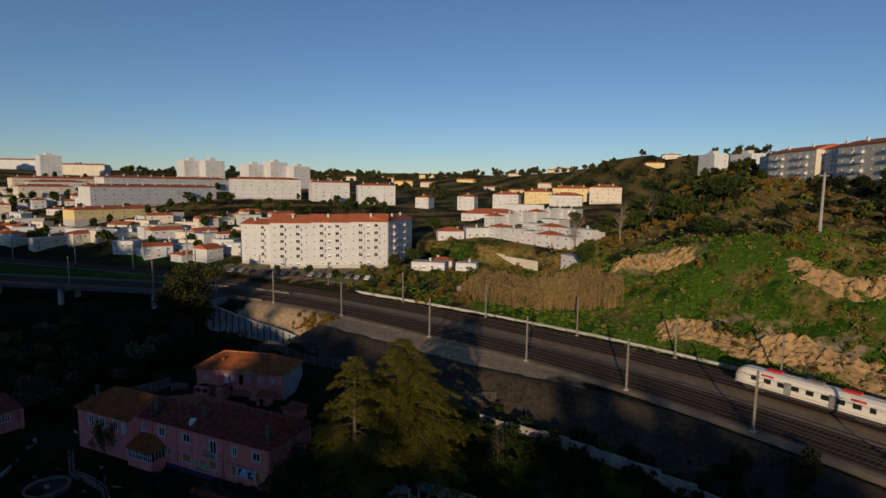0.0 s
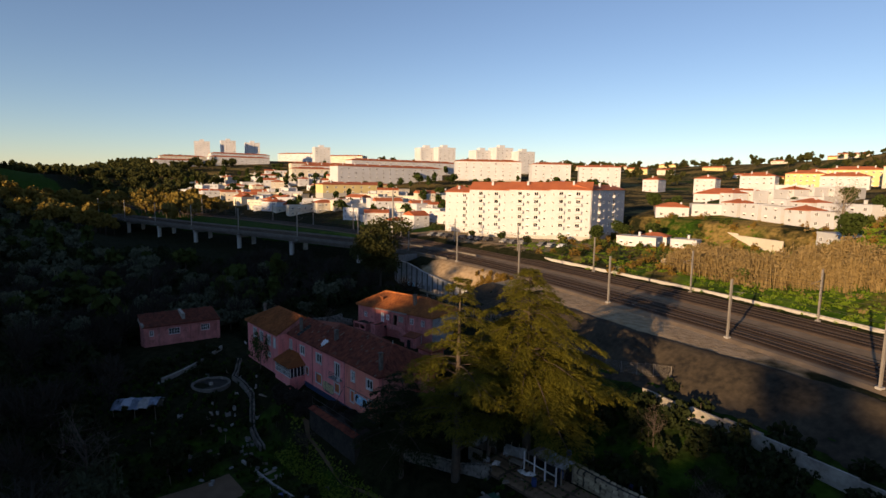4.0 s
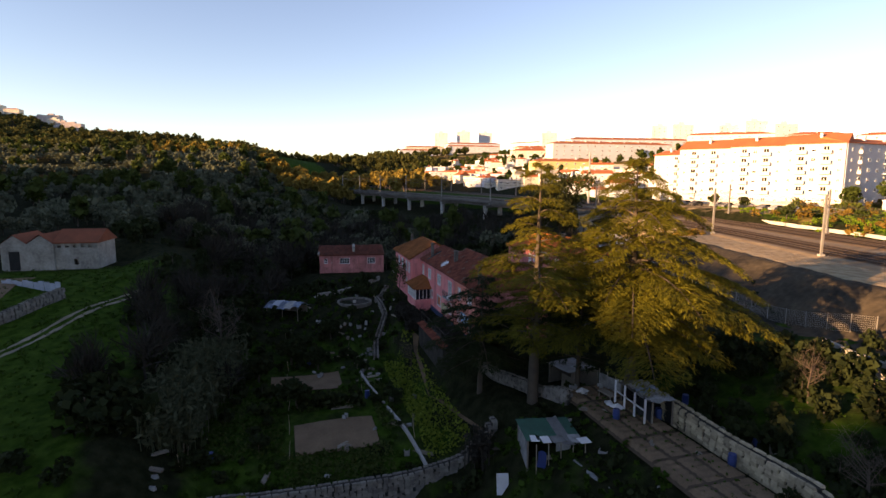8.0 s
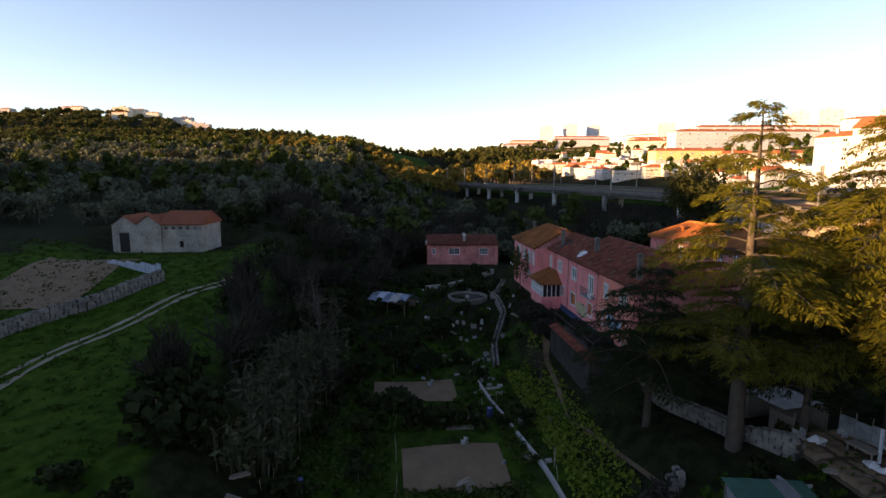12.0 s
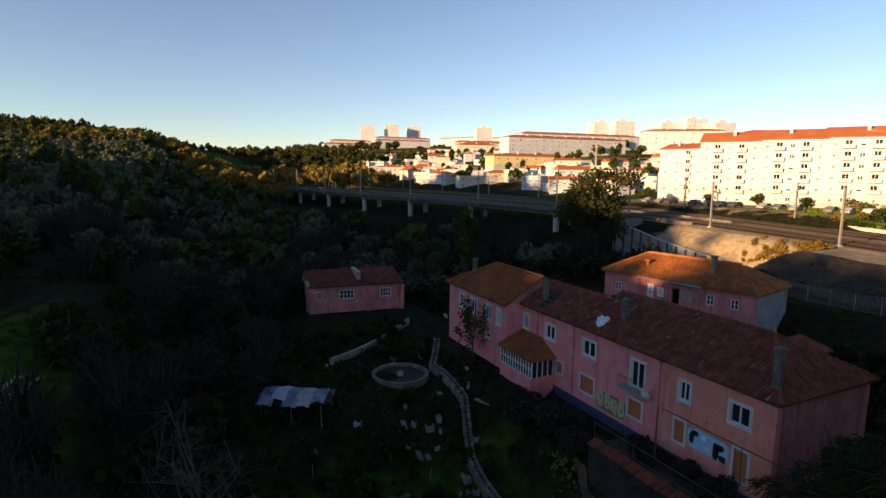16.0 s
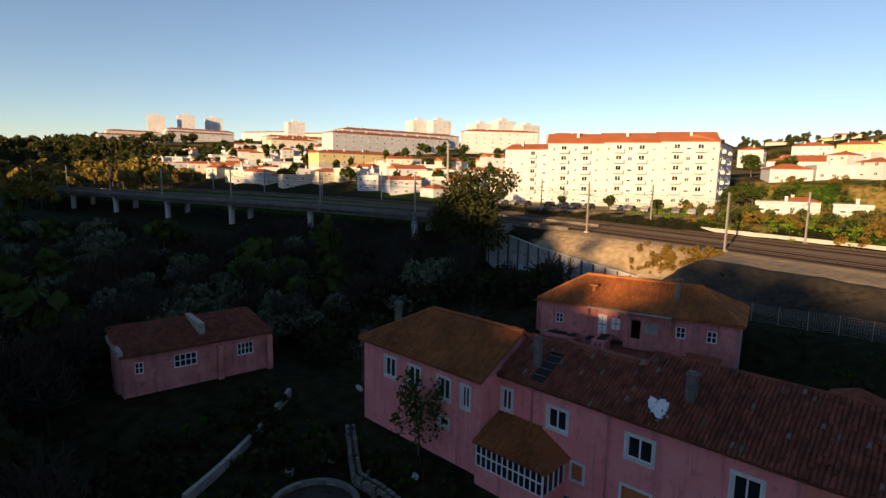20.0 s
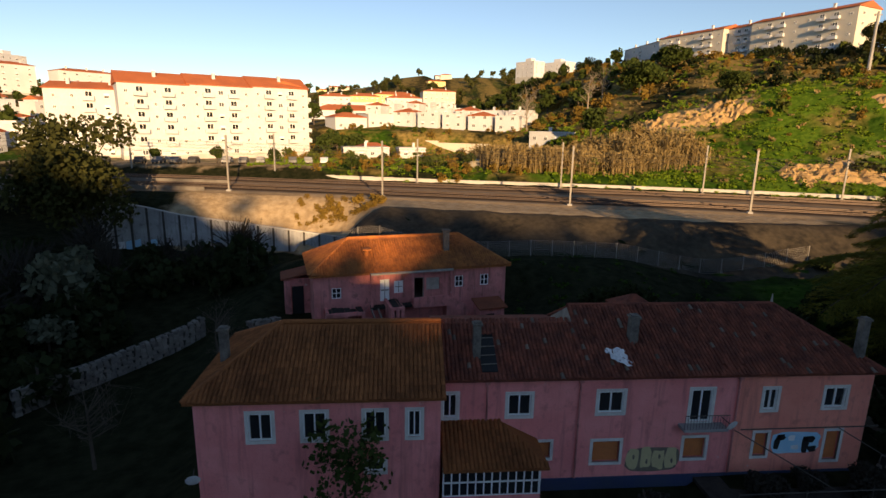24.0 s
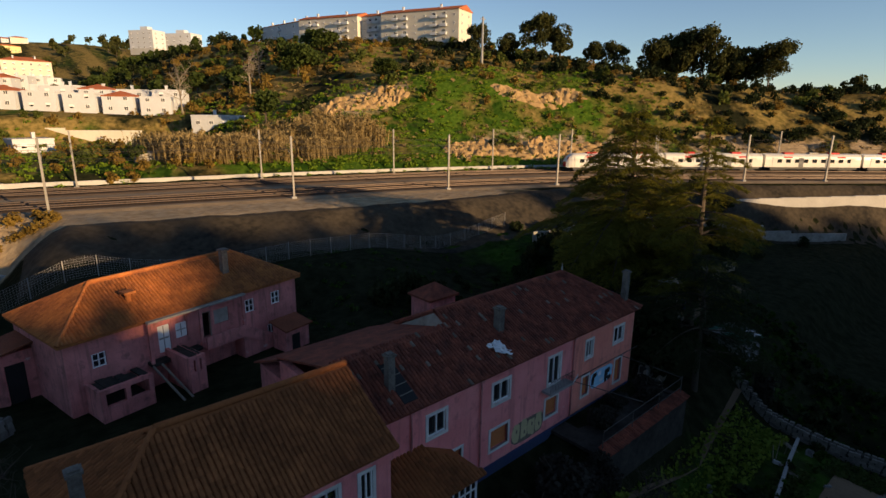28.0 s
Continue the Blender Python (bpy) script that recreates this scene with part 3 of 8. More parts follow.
def build_tracks():
    bed = thing("railway", pose(0, 0, 0), "curving electrified railway on a pale ballast bench", "railway", "", "structure")
    part("ballast", strip(Shape(), near_y, -123, 110, (-4.6, -3.4, -2.3), (-0.6, -0.28, -0.28)), "ballast", bed)
    part("ballast", strip(Shape(), near_y, -123, 110, (-2.3, 6.5), (-0.28, -0.28)), "ballast_brown", bed)
    part("ballast", strip(Shape(), near_y, -123, 110, (6.5, 7.4, 8.6), (-0.28, -0.28, -0.6)), "ballast", bed)
    part("ballast", strip(Shape(), near_y, -123, 96, (8.2, 11.5), (-0.42, -0.42)), "ballast", bed)
    part("ballast", strip(Shape(), far_y, -640, 110, (-5.5, -4.2, 4.0, 5.0), (-0.6, -0.26, -0.26, -0.5)), "ballast_brown", bed)
    for fn, off, x0, x1 in ((near_y, 0, -330, 110), (near_y, 4.2, -330, 110), (far_y, -2.1, -640, 110), (far_y, 2.1, -640, 110)):
        part("track_bed", strip(Shape(), fn, x0, x1, (off - 1.75, off - 1.5, off + 1.5, off + 1.75), (-0.25, -0.16, -0.16, -0.25)), "ballast_dark", bed)
        for g in (-0.834, 0.834):
            o = off + g
            part("rail", strip(Shape(), fn, x0, x1, (o - 0.06, o - 0.04, o + 0.04, o + 0.06), (-0.12, 0.02, 0.02, -0.12)), "rail_steel", bed)
        x, y, nx, ny = along(fn, -120, 70, 0.62)
        sl = Shape()
        for a, b, c, d in zip(x, y, nx, ny):
            cx, cy, z = a + c * off, b + d * off, float(rail_z(a)) - 0.1
            u, w = np.array((c, d, 0)) * 1.25, np.array((d, -c, 0)) * 0.13
            p = np.array((cx, cy, z))
            sl.quads([[p - u - w, p - u + w, p + u + w, p + u - w]])
        part("sleepers", sl, "sleeper", bed, kind="stuff")
    # embankment face of sprayed concrete
    face = Shape()
    x, y, nx, ny = along(near_y, -82, 62, 1.5)
    rows = []
    for k in range(11):
        o = -4.4 - 7.2 * ss(5, -35, x) - k * 1.1
        px_, py_ = x + nx * o, y + ny * o
        rows.append(np.c_[px_, py_, land(px_, py_) + 0.16 + 0.16 * wave(px_, py_, 2.6, k) - (0.5 if k in (0, 10) else 0.0)])
    grid = np.stack(rows)
    n, q = grid.shape[:2]
    idx = np.arange(n * q).reshape(n, q)
    face.arrays(grid.reshape(-1, 3), np.stack([idx[:-1, :-1], idx[1:, :-1], idx[1:, 1:], idx[:-1, 1:]], -1).reshape(-1, 4))
    # The face's shade is put into its material colour.
    tagged(part("embankment", face, "shotcrete", None, smooth=True), "grey sprayed-concrete embankment below the tracks, darkened to stand in for shade", "embankment", "", "structure")
    # low wall with slabs along the far edge
    wall = thing("trackside_wall", pose(0, 0, 0), "low whitewashed wall beyond the far track", "wall", "", "structure")
    x, y, nx, ny = along(far_y, -100, 60, 4.0)
    for i in range(len(x) - 1):
        p = np.array((x[i] + nx[i] * 5.2, y[i] + ny[i] * 5.2))
        q = np.array((x[i + 1] + nx[i + 1] * 5.2, y[i + 1] + ny[i + 1] * 5.2))
        z0 = float(rail_z(x[i])) - 0.8
        sh = Shape()
        d = np.array((nx[i], ny[i])) * 0.2
        lo, hi = z0, z0 + 1.5
        c = [(p - d), (q - d), (q + d), (p + d)]
        v = [(*k, lo) for k in c] + [(*k, hi) for k in c]
        sh.arrays(v, [(0, 1, 5, 4), (1, 2, 6, 5), (2, 3, 7, 6), (3, 0, 4, 7), (4, 5, 6, 7)])
        part("wall_panel", sh, "concrete_light", wall)
    return bed


build_tracks()


def along_line(p, q, s):
    return (p[0] + (q[0] - p[0]) * s, p[1] + (q[1] - p[1]) * s)


def build_viaduct():
    deck = thing("viaduct", pose(0, 0, 0), "concrete railway viaduct on round piers over the valley", "bridge", "", "structure")
    # Deck, parapets and girders carry painted shade.
    part("deck", strip(Shape(), near_y, -335, -110, (-3.9, -3.9, 8.0, 8.0, -3.9), (-0.9, -0.3, -0.3, -0.9, -0.9)), "concrete_aged", deck)
    part("deck_ballast", strip(Shape(), near_y, -335, -110, (-3.6, -3.5, 7.6, 7.7), (-0.32, -0.26, -0.26, -0.32)), "ballast_brown", deck)
    for o in (-3.9, 7.8):
        part("parapet", strip(Shape(), near_y, -335, -110, (o, o, o + 0.2, o + 0.2), (-0.35, 0.25, 0.25, -0.35)), "concrete_aged", deck)
    for o in (-2.4, 0.6, 3.6, 6.4):
        part("girder", strip(Shape(), near_y, -335, -110, (o - 0.35, o - 0.35, o + 0.35, o + 0.35), (-0.9, -2.0, -2.0, -0.9)), "concrete_aged", deck)
    for px_ in (-300, -270, -240, -210, -180.5, -150):
        py_ = float(near_y(px_))
        sl = float(near_y(px_ + 1) - near_y(px_ - 1)) / 2
        turn = math.atan(sl)
        zt, zb = float(rail_z(px_)) - 2.0, 3.5
        pier = part("pier", Shape().box(px_ - 0.7 , px_ + 0.7, py_ - 2.6, py_ + 6.4, zt - 0.9, zt, 0, turn), "concrete", deck)
        for o in (-1.6, 5.2):
            cx, cy = px_ - math.sin(turn) * o, py_ + math.cos(turn) * o
            part("column", Shape().rod((cx, cy, zb), (cx, cy, zt - 0.9), 0.85, 0.85, 14), "concrete_light", pier, smooth=True)
    # panelled retaining wall by the abutment
    wall = thing("retaining_wall", pose(0, 0, 0), "concrete panel retaining wall with dark ribs and faded graffiti", "wall", "", "structure")
    rng = random.Random(6)
    x = -123.0
    while x < -85.0:
        step = 2.35
        ya, yb = float(near_y(x)) - 11.9, float(near_y(x + step)) - 11.9
        za, zb = float(wall_top(x)), float(wall_top(x + step))
        c = [(x, ya), (x + step, yb), (x + step, yb + 0.35), (x, ya + 0.35)]
        v = [(*k, 1.6) for k in c] + [(*k, z) for k, z in zip(c, (za, zb, zb, za))]
        box6 = [(0, 1, 5, 4), (1, 2, 6, 5), (2, 3, 7, 6), (3, 0, 4, 7), (4, 5, 6, 7)]
        part("wall_panel", Shape().arrays(v, box6), "panel_pale", wall)
        part("rib", Shape().box(x - 0.14, x + 0.14, ya - 0.16, ya + 0.1, 1.6, za + 0.05), "dark_metal", wall)
        part("coping", Shape().arrays([(k[0], k[1] + o, z + h) for h in (0.0, 0.16) for k, o, z in zip(c, (-0.08, -0.08, 0.06, 0.06), (za, zb, zb, za))], box6), "concrete_light", wall)
        for k in range(2):
            if rng.random() < 0.75:
                g0, g1 = x + 0.2 + k * 1.1, x + 1.1 + k * 1.05
                z0, z1 = 3.1 + rng.uniform(0, 0.3), 4.3 + rng.uniform(0, 0.5)
                y0 = ya - 0.012
                part("graffiti", Shape().quads([[(g0, y0, z0), (g1, y0 + (yb - ya) * 0.4, z0 + rng.uniform(-0.1, 0.2)), (g1, y0 + (yb - ya) * 0.4, z1), (g0, y0, z1 - rng.uniform(0, 0.3))]]), rng.choice(("graffiti_blue", "plastic_grey", "plastic_white", "tarp_blue")), wall)
        x += step
    part("return_wall", Shape().box(-123.5, -123.0, 111.6, 127.0, 1.6, 11.6), "panel_concrete", wall)


build_viaduct()


def mast(h=9.2):
    """A steel catenary mast with bracket arms, base at the origin, arms along +y."""
    ob = thing("catenary_mast", pose(0, 0, 0), "grey steel railway mast with bracket arm", "mast", "catenary masts")
    part("base", Shape().box(-0.35, 0.35, -0.35, 0.35, -1.0, 0.35), "concrete", ob)
    part("post", Shape().box(-0.13, 0.13, -0.15, 0.15, 0.3, h), "galvanised", ob)
    part("arm", Shape().rod((0, 0, 7.3), (0, 2.9, 6.9), 0.045, n=5), "galvanised", ob)
    part("stay", Shape().rod((0, 0, 6.1), (0, 2.7, 6.95), 0.035, n=5), "galvanised", ob)
    part("insulator", Shape().rod((0, 0.25, 7.27), (0, 0.75, 7.2), 0.09, n=6), "dark_metal", ob)
    return ob


def build_masts():
    first = None
    spots = []
    for px_ in (-330, -300, -270, -240, -208, -176, -149, -128, -106, -80, -50.5, -25.5, -5.5, 13, 30, 44):
        spots.append((near_y, px_, -3.3, 0))
    for px_ in (-600, -540, -480, -420, -370, -325, -290, -255, -220, -190, -160, -132, -104, -75, -47, -22, -1, 16, 34, 58):
        spots.append((far_y, px_, 4.3, 180))
    for fn, px_, off, flip in spots:
        y = float(fn(px_))
        sl = float(fn(px_ + 1) - fn(px_ - 1)) / 2
        a = math.atan(sl)
        m = pose(px_ - math.sin(a) * off, y + math.cos(a) * off, float(rail_z(px_)) - 0.4, 0, 0, math.degrees(a) + flip)
        if first is None:
            first = mast()
            first.matrix_world = m
        else:
            copy_thing(first, m)
    wires = thing("overhead_wire", pose(0, 0, 0), "thin overhead contact wires above the tracks", "wire")
    for fn, off in ((near_y, 0), (near_y, 4.2), (far_y, -2.1), (far_y, 2.1)):
        for dz in (5.6, 6.8):
            sh = Shape()
            x, y, nx, ny = along(fn, -330, 100, 12)
            p = np.c_[x + nx * off, y + ny * off, rail_z(x) + dz]
            for a, b in zip(p[:-1], p[1:]):
                sh.rod(a, b, 0.02, n=4)
            part("wire", sh, "dark_metal", wires)


build_masts()


# ---- buildings ----
def facing(p, q, z):
    """Pose whose x runs from p to q along a facade, y into the building."""
    return pose(p[0], p[1], z, 0, 0, math.degrees(math.atan2(q[1] - p[1], q[0] - p[0])))


def relief(xs, zs, cell, foot=0.06):
    """One connected front of cells at different depths: cell(i, k) gives depth and material."""
    sh, known, v, f, m = Shape(), {}, [], [], []

    def at(x, y, z):
        k = (round(x, 4), round(y, 4), round(z, 4))
        if k not in known:
            known[k] = len(v)
            v.append(k)
        return known[k]

    n, q = len(xs) - 1, len(zs) - 1
    dep = [[cell(i, k) for k in range(q)] for i in range(n)]
    for i in range(n):
        for k in range(q):
            y, mm = dep[i][k]
            f.append((at(xs[i], y, zs[k]), at(xs[i + 1], y, zs[k]), at(xs[i + 1], y, zs[k + 1]), at(xs[i], y, zs[k + 1])))
            m.append(mm)
            for di, dk, a, b in ((1, 0, (i + 1, k), (i + 1, k + 1)), (-1, 0, (i, k + 1), (i, k)), (0, 1, (i + 1, k + 1), (i, k + 1)), (0, -1, (i, k), (i + 1, k))):
                ii, kk = i + di, k + dk
                other = dep[ii][kk][0] if 0 <= ii < n and 0 <= kk < q else foot
                if other > y:
                    f.append((at(xs[a[0]], y, zs[a[1]]), at(xs[a[0]], other, zs[a[1]]), at(xs[b[0]], other, zs[b[1]]), at(xs[b[0]], y, zs[b[1]])))
                    m.append(mm)
    sh.arrays(v, f)
    sh.m[-1] = np.array(m)
    return sh


def window_mesh(w, h, name="window", frame_="frame_white", glass="window_glass"):
    """A framed window with two casements, centre of its sill at the origin, facing -y."""
    t = 0.09
    xs, zs = (-w / 2, -w / 2 + t, -t / 2, t / 2, w / 2 - t, w / 2), (0.0, t, h - t, h)
    return relief(xs, zs, lambda i, k: (-0.005, 1) if i in (1, 3) and k == 1 else (-0.05, 0)).mesh(name, [frame_, glass])


def blind_mesh(w, h):
    """A window with its roller blind half down."""
    t = 0.08
    return relief((-w / 2, -w / 2 + t, w / 2 - t, w / 2), (0.0, t, h * 0.45, h), lambda i, k: (-0.005, 1) if i == 1 and k == 1 else (-0.05, 0)).mesh("window", ["frame_white", "window_glass"])


WIN = {"plain": window_mesh(1.2, 1.1, glass="window_pale"), "small": window_mesh(0.7, 0.8), "blind": blind_mesh(1.2, 1.1), "door": window_mesh(1.5, 2.0)}


def balcony_mesh(w):
    sh = Shape()
    sh.box(-w / 2, w / 2, -1.0, 0.0, 0.0, 0.14)
    sh.box(-w / 2, w / 2, -1.0, -0.9, 0.14, 1.0)
    sh.box(-w / 2, -w / 2 + 0.1, -0.9, 0.0, 0.14, 1.0).box(w / 2 - 0.1, w / 2, -0.9, 0.0, 0.14, 1.0)
    return sh.mesh("balcony", ["white_wall"])


BALC = balcony_mesh(2.6)


def hip_roof(w, d, h, rise, over=0.4, hip=None, m=0):
    """Hip or gable roof with thickness over a w x d plan, eaves at height h."""
    sh = Shape()
    hip = d / 2 if hip is None else hip
    a, b, c, e = (-over, -over), (w + over, -over), (w + over, d + over), (-over, d + over)
    r0, r1 = (hip - (over if hip == 0 else 0), d / 2), (w - hip + (over if hip == 0 else 0), d / 2)
    z0, z1 = h, h + rise
    v = [(*a, z0), (*b, z0), (*c, z0), (*e, z0), (*r0, z1), (*r1, z1), (*a, z0 - 0.18), (*b, z0 - 0.18), (*c, z0 - 0.18), (*e, z0 - 0.18)]
    sh.arrays(v, [(0, 1, 5, 4), (2, 3, 4, 5), (0, 4, 3, 3), (1, 2, 5, 5), (6, 7, 1, 0), (7, 8, 2, 1), (8, 9, 3, 2), (9, 6, 0, 3), (9, 8, 7, 6)], m)
    return sh


def chimney_shape(w=0.7, h=1.4):
    sh = Shape()
    sh.box(-w / 2, w / 2, -w / 2, w / 2, -1.0, h - 0.15)
    sh.box(-w / 2 - 0.08, w / 2 + 0.08, -w / 2 - 0.08, w / 2 + 0.08, h - 0.15, h)
    return sh


CHIM = chimney_shape().mesh("chimney", ["white_wall"])


def put(name, me, parent, m, label=""):
    ob = new(name, me)
    ob.parent = parent
    ob.matrix_basis = m
    if label:
        ob["label"] = label
    return ob


def block(p, q, depth, z, floors, label, wall="white_wall", roof="roof_far", rise=1.6, storey=2.8, cols=4, balconies=(), seed=0, flat=False, hip=None, back=False, ends=True, group=""):
    """A block of flats on the line p-q."""
    w = math.dist(p, q)
    h = floors * storey + 0.4
    rng = random.Random(seed)
    ob = thing("apartment_block", facing(p, q, z), label, "building", group)
    body = Shape().box(0, w, 0, depth, -3.0, h)
    part("wall", body, wall, ob)
    part("plinth", Shape().box(-0.04, w + 0.04, -0.04, depth + 0.04, -3.0, 0.9), "concrete_light", ob)
    if flat:
        part("parapet", Shape().box(-0.1, w + 0.1, -0.1, depth + 0.1, h, h + 0.5), wall, ob)
        part("lift_house", Shape().box(w * 0.35, w * 0.65, depth * 0.3, depth * 0.7, h + 0.5, h + 3.0), wall, ob)
    else:
        part("roof", hip_roof(w, depth, h + 0.1, rise, 0.35, hip), roof, ob)
        for k in range(max(1, int(w // 9))):
            put("chimney", CHIM, ob, pose((k + 0.5) * w / max(1, int(w // 9)) + rng.uniform(-1, 1), depth * 0.3, h + rise * 0.6))
    step = w / cols
    for f in range(floors):
        for c in range(cols):
            x = (c + 0.5) * step
            zz = f * storey + 1.0
            if c in balconies and f > 0:
                put("window", WIN["door"], ob, pose(x, -0.02, f * storey + 0.5))
                put("balcony", BALC, ob, pose(x, 0, f * storey + 0.35))
            else:
                kind = "small" if (balconies and (c in (0, cols - 1) or (c + seed) % 3 == 2)) else ("blind" if rng.random() < 0.55 else "plain")
                put("window", WIN[kind], ob, pose(x + (0.2 if kind == "small" else 0), -0.02, zz))
        if ends:
            for c in range(max(1, int(depth // 5))):
                y = (c + 0.5) * depth / max(1, int(depth // 5))
                put("window", WIN["plain"], ob, pose(w + 0.02, y, zz, 0, 0, 90))
                if back:
                    put("window", WIN["plain"], ob, pose(-0.02, y, zz, 0, 0, -90))
    return ob


def build_flats():
    # five-storey white block beside the line
    a, b = (-140.7, 158.6), (-102.5, 180.4)
    for i in range(3):
        block(along_line(a, b, i / 3), along_line(a, b, (i + 1) / 3), 12, 13.6 + 0.3 * i, 6, "white rendered flats with red tiled roof and balconies", cols=5, balconies=(1, 3), seed=i, rise=2.8, hip=0, ends=False, group="white flats by the line")
    block((-159.5, 163.5), (-141.5, 167.5), 12, 13.2, 6, "white rendered flats with red tiled roof", cols=5, balconies=(2,), seed=7, rise=1.8, hip=0, storey=2.65, group="white flats by the line", ends=False)
    block((-102.5, 181.0), (-108.7, 213.0), 12, 14.2, 6, "white flats end wing in blue shade with balconies", cols=7, balconies=(1, 4), seed=4, rise=1.8, hip=0, group="white flats by the line")
    # long block on the hill
    u0, u1 = (32.5, 264), (60.7, 193)
    # Recessed bay: its bluish shade is put in as grey wall colour.
    for i, (f0, f1, out, wl) in enumerate(((0.0, 0.2, 0.0, "cream_wall"), (0.2, 0.4, 0.0, "cream_wall"), (0.4, 0.55, 3.0, "grey_wall"), (0.55, 0.78, 0.0, "cream_wall"), (0.78, 1.0, 0.0, "cream_wall"))):
        p, q = along_line(u0, u1, f0), along_line(u0, u1, f1)
        p, q = (p[0] + out * 0.93, p[1] + out * 0.37), (q[0] + out * 0.93, q[1] + out * 0.37)
        block(p, q, 12, 45.0, 5, "cream rendered hilltop flats with red roofs" if out == 0 else "recessed bay of the hilltop flats, its shade painted grey-blue", wall=wl, cols=4, balconies=(1, 2), seed=10 + i, rise=1.9, storey=3.0, hip=0, group="hilltop flats")
    for p, q in (((10, 452), (20, 436)), ((31, 452), (43, 434))):
        block(p, q, 11, 59.0, 4, "pale slab flats behind the hill", wall="white_wall", cols=4, seed=17, flat=True, group="hilltop flats")
    block((33.5, 303), (36.5, 266), 12, 46.5, 5, "pale hilltop flats set back, red roof", wall="white_wall", cols=6, balconies=(2,), seed=14, rise=1.8, hip=0, group="hilltop flats")
    # detached towers and yellow flats north of the valley
    for x, y, w, d, z, n, wall, lab in ((-182, 362, 12, 14, 27, 5, "white_wall", "narrow white rendered flats tower"), (-153, 374, 15, 12, 28, 5, "white_wall", "white flats with red roof"), (-128, 382, 22, 12, 30, 5, "white_wall", "white gabled flats in the valley"), (-112, 412, 24, 12, 32, 5, "yellow_wall", "yellow ochre flats in the valley"), (-86, 384, 26, 12, 30, 4, "white_wall", "white flats with red roof"), (-96, 438, 34, 12, 35, 5, "yellow_wall", "yellow ochre flats in the valley"), (-62, 408, 26, 14, 36, 5, "cream_wall", "cream flats on the slope")):
        block((x, y), (x + w * 0.86, y + w * 0.1), d, z - 1.5, n - (1 if n > 4 else 0), lab, wall=wall, cols=max(2, int(w // 4)), seed=int(-x), rise=2.2, group="valley flats")
    # town on the western rise
    rows = ((-306, 200, -299, 284, 30, 4, "white_wall"), (-345, 235, -332, 330, 38, 4, "white_wall"), (-286, 178, -280, 222, 25, 2, "yellow_wall"), (-292, 291, -262, 330, 27, 5, "white_wall"), (-250, 328, -232, 350, 27, 5, "white_wall"), (-222, 346, -200, 364, 28, 5, "white_wall"), (-672, 178, -668, 230, 42, 3, "white_wall"), (-690, 190, -684, 240, 48, 4, "cream_wall"), (-660, 236, -652, 306, 58, 3, "white_wall"), (-684, 246, -678, 318, 54, 4, "white_wall"), (-782, 377, -706, 412, 60, 4, "white_wall"), (-640, 372, -585, 400, 52, 4, "cream_wall"), (-455, 240, -440, 300, 44, 3, "cream_wall"), (-420, 232, -410, 266, 40, 3, "white_wall"), (-392, 210, -384, 240, 38, 3, "cream_wall"))
    for i, (x0, y0, x1, y1, z, n, wall) in enumerate(rows):
        z = lz((x0 + x1) / 2, (y0 + y1) / 2)
        block((x0, y0), (x1, y1), 12, z, n, "long white flats in the town, red roof" if wall == "white_wall" else "long cream flats in the town, red roof", wall=wall, cols=int(math.dist((x0, y0), (x1, y1)) // 5), seed=20 + i, rise=1.6, group="town flats")
    for i, (x, y, s) in enumerate(((-396, 342, 9), (-382, 352, 9), (-352, 372, 8), (-338, 384, 9), (-322, 396, 8), (-560, 320, 9), (-700, 232, 12), (-700, 264, 12), (-706, 298, 11))):
        z = lz(x, y)
        block((x, y), (x + 5, y + 17), 15, z, s - 1 if x > -600 else s - 2, "white tower block in the town", wall="white_wall", cols=4, seed=40 + i, flat=True, group="town towers")


build_flats()


def small_house(x, y, w, d, h, turn, wall, roof, label, group, seed, z=None, storeys=1):
    z = min(lz(x, y), lz(x + w * 0.7, y + d * 0.7)) if z is None else z
    ob = thing("house", pose(x, y, z, 0, 0, turn), label, "house", group)
    part("wall", Shape().box(0, w, 0, d, -2.5, h), wall, ob)
    rng = random.Random(seed)
    if roof == "flat":
        part("parapet", Shape().box(-0.08, w + 0.08, -0.08, d + 0.08, h, h + 0.35), wall, ob)
        part("roof", Shape().box(0.15, w - 0.15, 0.15, d - 0.15, h + 0.3, h + 0.38), "concrete_light", ob)
    else:
        part("roof", hip_roof(w, d, h + 0.05, d * 0.18, 0.25, 0 if seed % 3 else None), roof, ob)
    put("chimney", CHIM, ob, pose(w * rng.uniform(0.2, 0.8), d * 0.5, h + 0.3))
    n = max(1, int(w // 3.2))
    for f in range(storeys):
        for c in range(n):
            put("window", WIN["plain" if rng.random() < 0.7 else "blind"], ob, pose((c + 0.5) * w / n, -0.02, 1.0 + 2.8 * f))
        put("window", WIN["small"], ob, pose(w + 0.02, d / 2, 1.1 + 2.8 * f, 0, 0, 90))
    return ob


